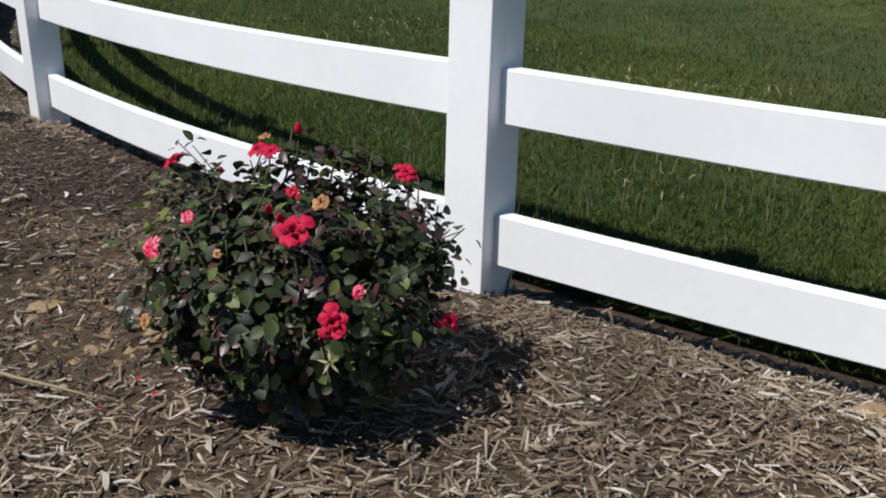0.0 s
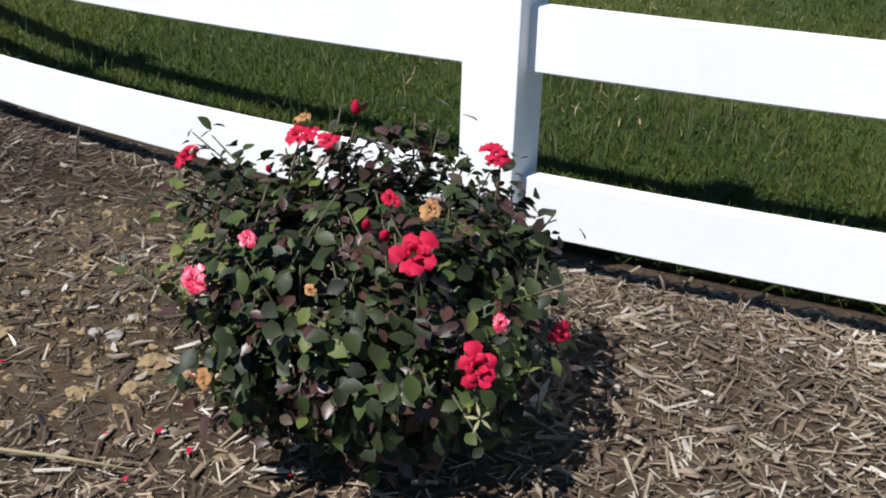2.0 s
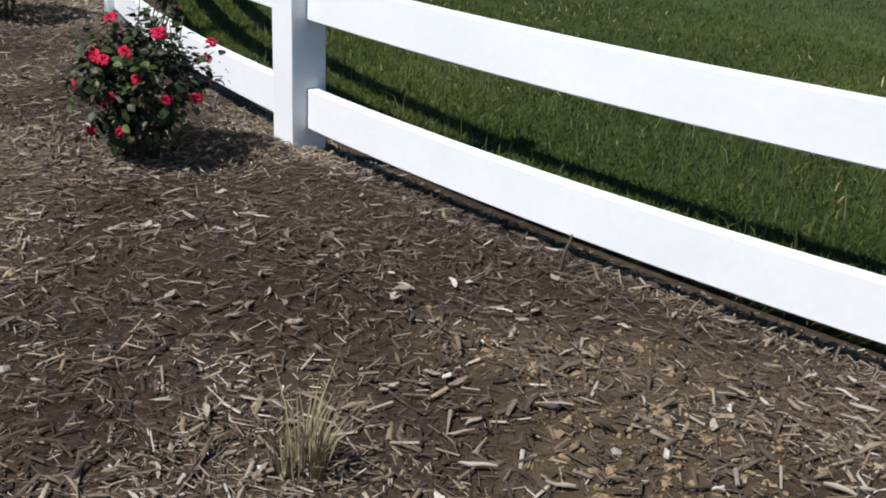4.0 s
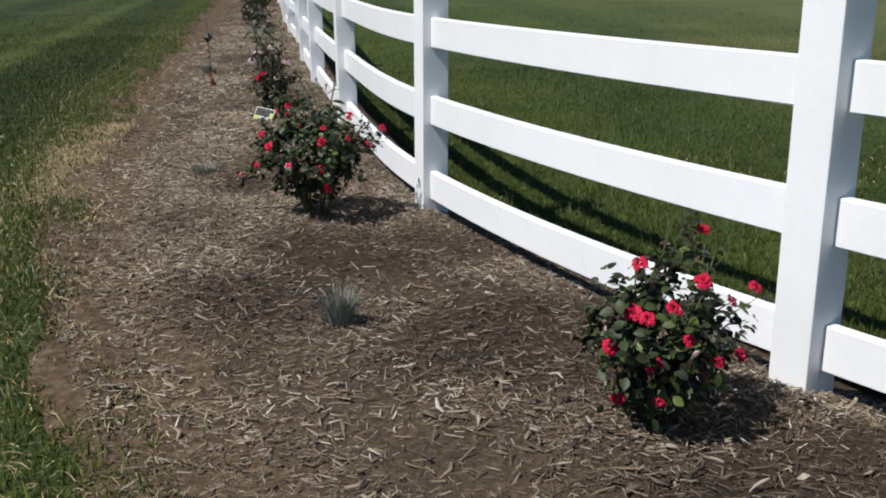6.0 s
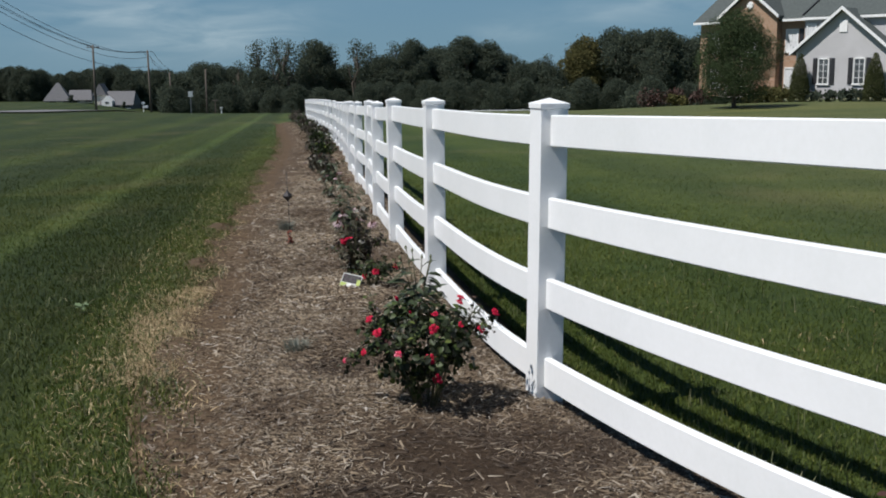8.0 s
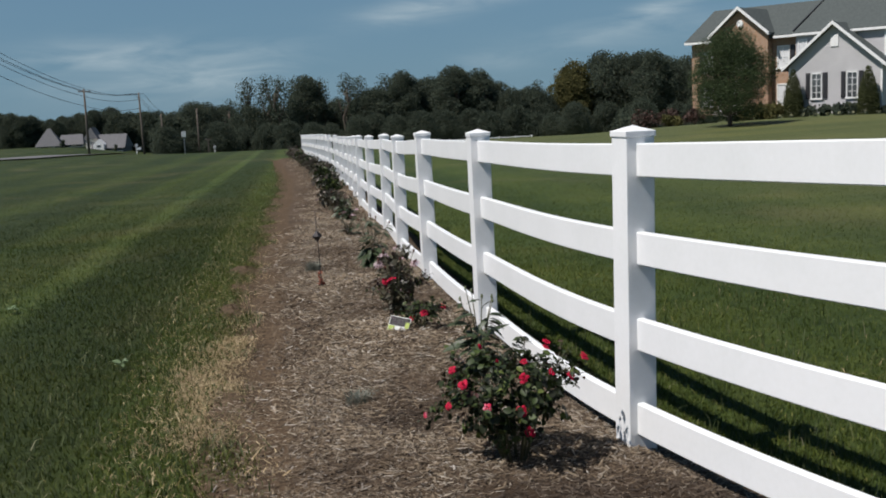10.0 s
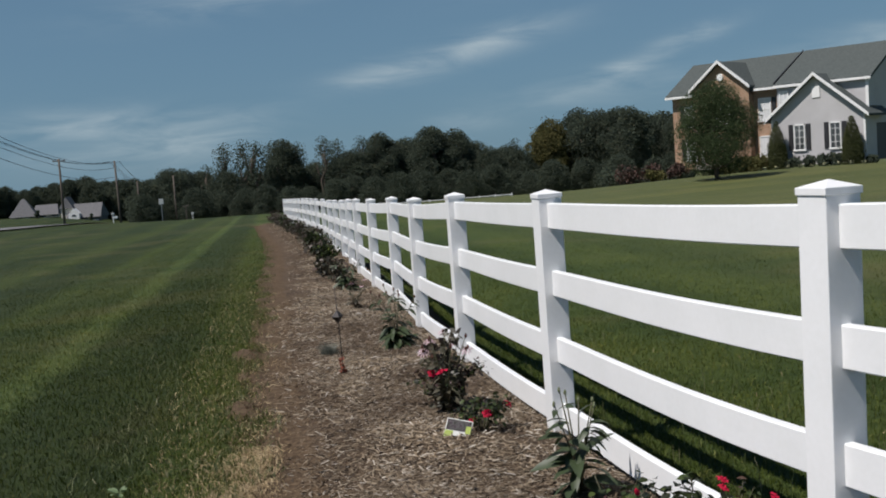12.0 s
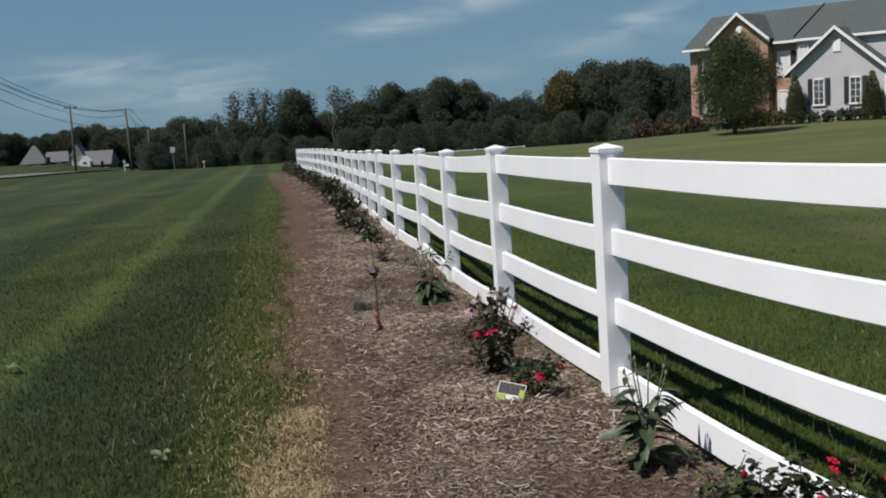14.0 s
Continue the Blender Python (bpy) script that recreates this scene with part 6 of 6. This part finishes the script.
def seed_head_plant(base, tall, seed, label, leaf_len, stems=5, head="cone", mat=lance_leaf, spread=0.16, low_leaves=16, bud=None):
    """A perennial with long leaves and bare stems that end in buds or daisies."""
    r = random.Random(seed)
    t = thing("perennial", pose(*base), label, "plant", "perennials of the bed")
    tubes, frames = [], []
    for k in range(stems):
        w = 2 * math.pi * k / stems + r.uniform(-0.5, 0.5)
        top = Vector((math.cos(w) * spread * r.uniform(0.3, 1), math.sin(w) * spread * r.uniform(0.3, 1), tall * r.uniform(0.75, 1.0)))
        pts = [Vector((0, 0, -0.02)), Vector((top.x * 0.35, top.y * 0.35, top.z * 0.5)), top]
        tubes.append(tube_arrays(pts, [0.005, 0.004, 0.0025], 5))
        for j in range(8):
            s = r.uniform(0.15, 0.95)
            q = pts[0].lerp(pts[1], s * 2) if s < 0.5 else pts[1].lerp(pts[2], s * 2 - 1)
            frames.append(leaf_frame(q, (math.cos(w + r.uniform(-1.5, 1.5)), math.sin(w + r.uniform(-1.5, 1.5)), 0.2), r) @ Matrix.Scale(1.15 - 0.6 * s, 4))
        if head == "daisy" and k < 3:
            fl = part("daisy", DAISY, t, "pale pink daisy with a dark cone", Matrix.Translation(top) @ Matrix.Rotation(r.uniform(-0.5, 0.5), 4, "X"))
            part("flower_cone", CONE, fl, at=pose(0, 0, 0.004))
        else:
            part("flower_head", bud or CONE, t, "pale green round bud" if bud else "dark spent flower head", Matrix.Translation(top))
    for k in range(low_leaves):
        w = r.uniform(0, 6.28)
        frames.append(leaf_frame((math.cos(w) * 0.02, math.sin(w) * 0.02, r.uniform(0.02, tall * 0.35)), (math.cos(w), math.sin(w), 0.35), r) @ Matrix.Scale(1.25, 4))
    for v, f in tubes:
        part("stem", mesh_of("stem", v, f, (stem_mat,), True), t)
    for m in frames:
        part("leaf", LONG_LEAF[leaf_len], t, at=m @ Matrix.Scale(r.uniform(0.8, 1.2), 4))
    return t


def daisy_mesh():
    vs, fs = [], []
    for k in range(11):
        w = 2 * math.pi * k / 11
        o = len(vs)
        for d, a, z in ((0.006, 0.10, 0.0), (0.022, 0.13, -0.004), (0.034, 0.05, -0.014)):
            vs += [(math.cos(w - a) * d, math.sin(w - a) * d, z), (math.cos(w + a) * d, math.sin(w + a) * d, z)]
        fs += [(o, o + 2, o + 3, o + 1), (o + 2, o + 4, o + 5, o + 3)]
    return mesh_of("daisy", vs, fs, (daisy_mat,), True)


DAISY, CONE, BUD = daisy_mesh(), bud_mesh("flower_cone", cone_mat, 0.011), bud_mesh("flower_bud", bud_green, 0.010)
LONG_LEAF = {"big": leaflet(0.125, 0.046, 0.3, 0.6, lance_leaf), "small": leaflet(0.09, 0.024, 0.3, 0.3, lance_leaf), "purple": leaflet(0.07, 0.026, 0.25, 0.25, purple_leaf)}
seed_head_plant((-0.07, 6.25, spot_at(-0.07, 6.25)), 0.51, 201, "tall leafy green perennial with bare budded stems by the fence", "big", 6, "cone", spread=0.15, low_leaves=9, bud=BUD)
seed_head_plant((-0.38, 7.93, spot_at(-0.38, 7.93)), 0.46, 202, "dark purple-green coneflower with pale pink daisies", "purple", 8, "daisy", spread=0.20, low_leaves=44)
seed_head_plant((-0.39, 10.65, spot_at(-0.39, 10.65)), 0.52, 203, "leafy green perennial with broad drooping leaves", "big", 8, "cone", spread=0.20, low_leaves=30)
seed_head_plant((-0.53, 14.1, spot_at(-0.53, 14.1)), 0.34, 204, "straggly coneflower with pale pink daisies", "purple", 6, "daisy", spread=0.25, low_leaves=14)
seed_head_plant((-0.48, 16.4, spot_at(-0.48, 16.4)), 0.5, 205, "leafy green perennial beside the fence", "big", 6, "cone", spread=0.22, low_leaves=34)
column = thing("leafy_coneflower", pose(-0.38, 8.0, spot_at(-0.38, 8.0)), "dense dark purple-green leafy clump with spent coneflowers", "plant", "perennials of the bed")
o = part("foliage", leaf_cloud("foliage", [(0, 0, 0.12), (0.03, 0.02, 0.24), (-0.03, -0.02, 0.34), (0.05, 0, 0.42)], [0.13, 0.13, 0.11, 0.07], 330, 0.026, purple_leaf, 206, 1.0, 0.2), column)
o["kind"] = "stuff"
for a, c in ((0.05, 0.02), (-0.06, 0.03), (0.01, -0.06), (0.10, -0.03)):
    part("stem", mesh_of("stem", *tube_arrays([(0, 0, -0.02), (a * 0.5, c * 0.5, 0.25), (a, c, 0.46)], [0.004, 0.003, 0.002], 5), (stem_mat,), True), column)
for a, c, h, tilt in ((-0.12, -0.06, 0.37, 35), (-0.08, -0.04, 0.43, 20), (0.13, -0.05, 0.36, 30)):
    part("stem", mesh_of("stem", *tube_arrays([(0, 0, 0.05), (a * 0.6, c * 0.6, h * 0.6), (a, c, h)], [0.003, 0.0025, 0.002], 5), (stem_mat,), True), column)
    fl = part("daisy", DAISY, column, "pale pink daisy with a dark cone", pose(a, c, h, tilt, 0, 0) @ Matrix.Scale(1.15, 4))
    part("flower_cone", CONE, fl, at=pose(0, 0, 0.004))
D = [("red", 1.05, -0.44, 7.72, 0.27), ("red", 0.8, -0.26, 7.33, 0.10), ("red", 0.8, -0.11, 7.46, 0.11), ("red", 0.7, -0.34, 7.4, 0.06)]
rose_bush("young dark green rose bush with a few red blooms", (-0.29, 7.43, spot_at(-0.29, 7.43)), (-0.29, 7.43, 0.04), (0.17, 0.17, 0.13), 42, 60, D, 104, ((-0.13, 7.46, 0.16), (-0.21, 7.41, 0.17)), 0.15, 0.85)
rose_bush("dark reddish young rose bush beside coneflowers", (-0.38, 8.1, spot_at(-0.38, 8.1)), (-0.38, 8.1, 0.14), (0.19, 0.19, 0.17), 60, 60, [("red", 0.9, -0.46, 7.95, 0.22)], 105, ((-0.12, 8.1, 0.22), (-0.16, 8.0, 0.25)), 0.55, 0.9)


# darker shrubs far along the bed
def far_plant(f, u, tall, wide, mat, seed):
    x, y, z = bed_spot(f, u)
    shrub(pose(x, y, z), tall, wide, mat, {purple_leaf: "low dark reddish-purple shrub along the fence", lance_leaf: "low dark green shrub along the fence", rose_leaf_many: "low dark green rose bush along the fence"}[mat], seed, "shrubs along the fence", 420, 0.045, "bed_shrub")


for k, (f, u, tall, wide, m) in enumerate(((9.3, 0.50, 0.42, 0.55, purple_leaf), (9.9, 0.62, 0.34, 0.45, purple_leaf), (10.6, 0.55, 0.5, 0.5, rose_leaf_many), (11.4, 0.6, 0.48, 0.6, purple_leaf), (12.3, 0.55, 0.55, 0.6, rose_leaf_many), (13.2, 0.6, 0.5, 0.6, purple_leaf), (14.1, 0.6, 0.55, 0.6, purple_leaf), (15.1, 0.55, 0.55, 0.6, rose_leaf_many), (16.2, 0.6, 0.55, 0.65, purple_leaf), (17.4, 0.6, 0.6, 0.65, rose_leaf_many), (18.7, 0.6, 0.6, 0.7, purple_leaf), (20.2, 0.6, 0.6, 0.7, rose_leaf_many), (21.8, 0.6, 0.65, 0.8, purple_leaf), (23.0, 0.6, 0.7, 0.8, purple_leaf), (23.9, 0.6, 0.75, 0.9, purple_leaf))):
    far_plant(f, u, tall, wide, m, 300 + k)


def grass_tuft(at, tall, wide, count, mat, label, seed, lean=0.35):
    r = np.random.default_rng(seed)
    a = r.uniform(0, 6.283, count)
    d = wide * 0.28 * np.sqrt(r.random(count))
    x, y = d * np.cos(a), d * np.sin(a)
    h = tall * r.uniform(0.55, 1.1, count)
    out = np.stack([np.cos(a), np.sin(a)], -1) * (h * np.abs(r.normal(0, lean, count)))[:, None] + r.normal(0, 0.012, (count, 2))
    w = 0.0016
    s = np.stack([-np.sin(a), np.cos(a), 0 * a], -1) * w
    b_ = np.stack([x, y, 0 * x - 0.01], -1)
    mid = b_ + np.stack([out[:, 0] * 0.35, out[:, 1] * 0.35, h * 0.6], -1)
    tip = b_ + np.stack([out[:, 0], out[:, 1], h], -1)
    v = np.stack([b_ - s, b_ + s, mid + s * 0.8, mid - s * 0.8, tip], 1).reshape(-1, 3)
    tri = (np.arange(count)[:, None, None] * 5 + np.array([(0, 1, 2), (0, 2, 3), (3, 2, 4)])[None]).reshape(-1, 3)
    t = new("grass_tuft", big_mesh("grass_tuft", v, tri, 3, mat))
    t.matrix_basis = at
    return tagged(t, label, "ornamental grass", "grass tufts of the bed")


def tuft_at(x, y, tall, wide, count, mat, label, seed, lean=0.35):
    grass_tuft(pose(x, y, spot_at(x, y)), tall, wide, count, mat, label, seed, lean)


tuft_at(0.885, 0.66, 0.15, 0.15, 120, tan_grass, "small dry tan ornamental grass tuft in mulch", 401, 0.45)
tuft_at(-0.165, 3.31, 0.13, 0.17, 420, blue_grass, "small blue-grey fescue tuft in mulch", 402, 0.4)
tuft_at(-0.76, 5.85, 0.07, 0.24, 190, blue_grass, "small flattened blue-grey fescue tuft in mulch", 403, 0.7)
tuft_at(-0.97, 10.65, 0.12, 0.26, 320, blue_grass, "small blue-grey fescue tuft in mulch", 404, 0.5)

# garden stake with a dark diamond, rusty foot
x, y = -0.905, 9.70
stake = thing("garden_stake", pose(x, y, spot_at(x, y), 0, -1.5, 10), "thin dark iron garden stake with a diamond ornament", "garden stake")
part("rod", mesh_of("rod", *tube_arrays([(0, 0, -0.05), (0.004, 0, 0.3), (0, 0, 0.66)], [0.004, 0.0035, 0.003], 6), (dark_iron,), True), stake)
bm = bmesh.new()
bmesh.ops.create_cone(bm, cap_ends=True, segments=4, radius1=0.045, radius2=0.002, depth=0.05, matrix=Matrix.Translation((0, 0, 0.465)))
bmesh.ops.create_cone(bm, cap_ends=True, segments=4, radius1=0.002, radius2=0.045, depth=0.05, matrix=Matrix.Translation((0, 0, 0.415)))
part("diamond", bm_mesh("diamond", bm, dark_iron), stake, "dark diamond-shaped ornament")
part("foot", leaf_cloud("foot", [(0, 0, 0.02), (0.008, 0, 0.06), (-0.006, 0, 0.11)], [0.035, 0.03, 0.022], 36, 0.02, rust, 410, 1.3, 0.2), stake, "rusty red foot")

# plant label lying in the mulch
x, y = -0.430, 7.27
tag = thing("plant_label", pose(x, y, spot_at(x, y) + 0.028, 58, 9, -28), "white and lime-green plant label card tilted in mulch", "label")
card = part("card", box_mesh("card", (-0.071, -0.055, -0.0015), (0.071, 0.055, 0.0015), label_white, 0.001), tag)
part("print", box_mesh("print", (-0.066, -0.007, 0.0018), (0.066, 0.050, 0.0030), label_photo), card, "dull printed flower picture")
part("lime_field", box_mesh("lime_field", (-0.069, -0.052, 0.0018), (-0.024, -0.010, 0.0030), label_lime), card, "lime green field")
part("lime_field", box_mesh("lime_field", (0.042, -0.015, 0.0032), (0.069, 0.025, 0.0040), label_lime), card, "lime green field")

# sandy clods, pebbles, fallen petals, a long twig
def clod(x, y, size, mat, name, label, category, group, seed, squash=0.55, rough=1.0):
    r = random.Random(seed)
    bm = bmesh.new()
    bmesh.ops.create_icosphere(bm, subdivisions=3 if size > 0.02 else 1, radius=size)
    off = Vector((r.uniform(0, 50), r.uniform(0, 50), 0))
    for v in bm.verts:
        q = v.co / size
        v.co *= 1 + rough * (0.5 * noise.noise(q * 1.3 + off) + 0.3 * noise.noise(q * 3.5 + off) + 0.15 * noise.noise(q * 8 + off))
        v.co.z *= squash
    ob = new(name, bm_mesh(name, bm, mat))
    ob.matrix_basis = pose(x, y, spot_at(x, y) + size * squash * 0.15, 0, 0, r.uniform(0, 360))
    return tagged(ob, label, category, group)


SANDY = ((1.340, 0.480, 0.050), (1.315, 0.430, 0.026), (1.605, 0.240, 0.044), (1.565, 0.190, 0.034), (1.655, 0.190, 0.030), (1.495, 0.280, 0.028), (1.475, 0.220, 0.032), (1.435, 0.180, 0.022), (1.525, 0.140, 0.026), (1.615, 0.980, 0.026), (1.565, 1.040, 0.018), (1.235, 1.060, 0.021), (1.285, 0.970, 0.016), (1.685, 0.790, 0.018), (1.405, 0.700, 0.016), (1.485, 0.540, 0.018), (0.190, 1.880, 0.032), (0.310, 1.580, 0.026), (2.985, -0.360, 0.055), (3.075, -0.440, 0.045), (1.735, 0.480, 0.016), (1.785, 0.630, 0.016), (1.365, 0.330, 0.017))
for k, (x, y, s) in enumerate(SANDY):
    clod(x, y, s * 0.66, sand_mat, "sandy_clod", "crumbly sandy-yellow clod of earth in mulch", "clod of earth", "sandy clods", 500 + k, 0.42, 1.2)
for k in range(130):
    x, y = 1.525 + rng.normal(0, 0.17), 0.30 + rng.normal(0, 0.2)
    clod(x, y, rng.uniform(0.004, 0.012), sand_mat, "sandy_crumb", "small sandy crumb of earth in mulch", "clod of earth", "sandy crumbs", 540 + k)
for k, (x, y, s) in enumerate(((1.555, 0.360, 0.020), (1.525, 0.390, 0.016), (1.595, 0.400, 0.014), (1.415, 0.600, 0.013), (0.375, 1.040, 0.016), (1.055, 0.490, 0.014), (0.473, 1.715, 0.012), (-0.550, 13.200, 0.04), (-0.420, 13.700, 0.035), (-0.500, 14.400, 0.04), (-0.220, 9.550, 0.03), (-0.160, 9.680, 0.022), (-0.300, 9.750, 0.026), (-0.120, 9.500, 0.018))):
    clod(x, y, s, pebble_mat, "pebble", "smooth pale grey pebble lying in mulch", "pebble", "pebbles", 600 + k, 0.6, 0.5)
petal_me = leaflet(0.012, 0.010, 0.3, 0.2, petal_red, "fallen_petal")
for k, (x, y) in enumerate(((1.495, 0.060), (1.575, 0.020), (1.515, -0.080), (1.655, 0.140), (1.355, 0.360), (1.615, -0.040), (1.735, -0.180))):
    ob = new("fallen_petal", petal_me)
    ob.matrix_basis = pose(x, y, spot_at(x, y) + 0.02, rng.uniform(-20, 20), rng.uniform(-20, 20), rng.uniform(0, 360)) @ Matrix.Scale(rng.uniform(0.7, 1.3), 4)
    tagged(ob, "fallen red rose petal lying on mulch", "petal", "fallen petals")
tw = [(1.255, 0.140), (1.335, 0.070), (1.425, 0.010), (1.525, -0.070)]
twig = new("twig", mesh_of("twig", *tube_arrays([(x, y, spot_at(x, y) + 0.028) for x, y in tw], [0.0045, 0.0038, 0.003, 0.0015], 6), (tan_grass,), True))
tagged(twig, "long thin tan twig lying on mulch", "twig")
stick = new("stick", mesh_of("stick", *tube_arrays([(0, 0, -0.02), (0.006, 0.004, 0.05), (0.022, 0.004, 0.10)], [0.0045, 0.004, 0.002], 6), (bark,), True))
stick.matrix_basis = pose(1.59, 1.385, spot_at(1.59, 1.385))
tagged(stick, "short dark stick standing in mulch beside the fence", "stick")
for k, (x, y) in enumerate(((1.80, 1.12), (2.46, 0.42), (2.651, 0.166))):
    ob = new("upright_splinter", mesh_of("upright_splinter", *tube_arrays([(0, 0, -0.01), (0.004, 0.003, 0.03), (0.012, 0.002, 0.055)], [0.004, 0.0035, 0.001], 5), (chip_mat,), True))
    ob.matrix_basis = pose(x, y, spot_at(x, y), 8, 12, 70 * k)
    tagged(ob, "wood splinter standing up in mulch", "wood chip", "upright splinters")

# broad-leaved weeds in the lawn
WEED_LEAF = leaflet(0.055, 0.034, 0.25, 0.2, weed_leaf)
for k, (x, y) in enumerate(((-2.11, 7.0), (-3.4, 9.4))):
    r = random.Random(700 + k)
    weed = thing("lawn_weed", pose(x, y, float(ground_z(np.array(x), np.array(y)))), "broad-leaved pale green weed rosette in the lawn", "weed", "lawn weeds")
    for w in np.linspace(0, 5.6, 9):
        part("leaf", WEED_LEAF, weed, at=leaf_frame((0.01 * math.cos(w), 0.01 * math.sin(w), 0.028), (math.cos(w), math.sin(w), 0.35), r) @ Matrix.Scale(r.uniform(0.7, 1.2), 4))

# larger single flakes on the bed
def flake_mesh(length, wide, thick, seed):
    """A split flake of wood: a bent, tapered sliver with an uneven end."""
    r = random.Random(seed)
    vs, fs = [], []
    for k in range(4):
        q = k / 3
        w = wide * (0.35, 1.0, 0.85, 0.25)[k] * r.uniform(0.8, 1.2) / 2
        z = 0.08 * length * math.sin(math.pi * q) * r.uniform(-1, 1)
        o = r.uniform(-0.08, 0.08) * length
        x = (q - 0.5) * length
        vs += [(x, o - w, z), (x, o + w, z), (x + 0.02 * length, o + w * 0.9, z + thick), (x - 0.02 * length, o - w * 0.9, z + thick)]
    for k in range(3):
        for j in range(4):
            fs.append((4 * k + j, 4 * k + (j + 1) % 4, 4 * k + 4 + (j + 1) % 4, 4 * k + 4 + j))
    fs += [(3, 2, 1, 0), (12, 13, 14, 15)]
    return mesh_of("wood_chip", vs, fs, (single_chip,))


FLAKES = [flake_mesh(0.055, 0.012, 0.003, 1), flake_mesh(0.040, 0.014, 0.003, 2), flake_mesh(0.070, 0.009, 0.003, 3), flake_mesh(0.034, 0.018, 0.0025, 4), flake_mesh(0.048, 0.008, 0.003, 5), flake_mesh(0.030, 0.010, 0.003, 6)]
laid = 0
while laid < 290:
    x, y = rng.uniform(0.6, 3.2), rng.uniform(-0.9, 2.2)
    k = int(np.argmin((CURVE[:, 0] - x) ** 2 + (CURVE[:, 1] - y) ** 2))
    u = -(x - CURVE[k, 0]) * TANGENT[k, 1] + (y - CURVE[k, 1]) * TANGENT[k, 0]
    if not 0.1 < u < 1.7 or (x - 1.99) ** 2 + (y - 0.05) ** 2 < 0.03:
        continue
    laid += 1
    part("wood_chip", FLAKES[laid % 6], bed, at=pose(x, y, spot_at(x, y) + rng.uniform(0.008, 0.016), rng.normal(0, 10), rng.normal(0, 8), rng.uniform(0, 360)) @ Matrix.Scale(rng.uniform(0.6, 1.1), 4))
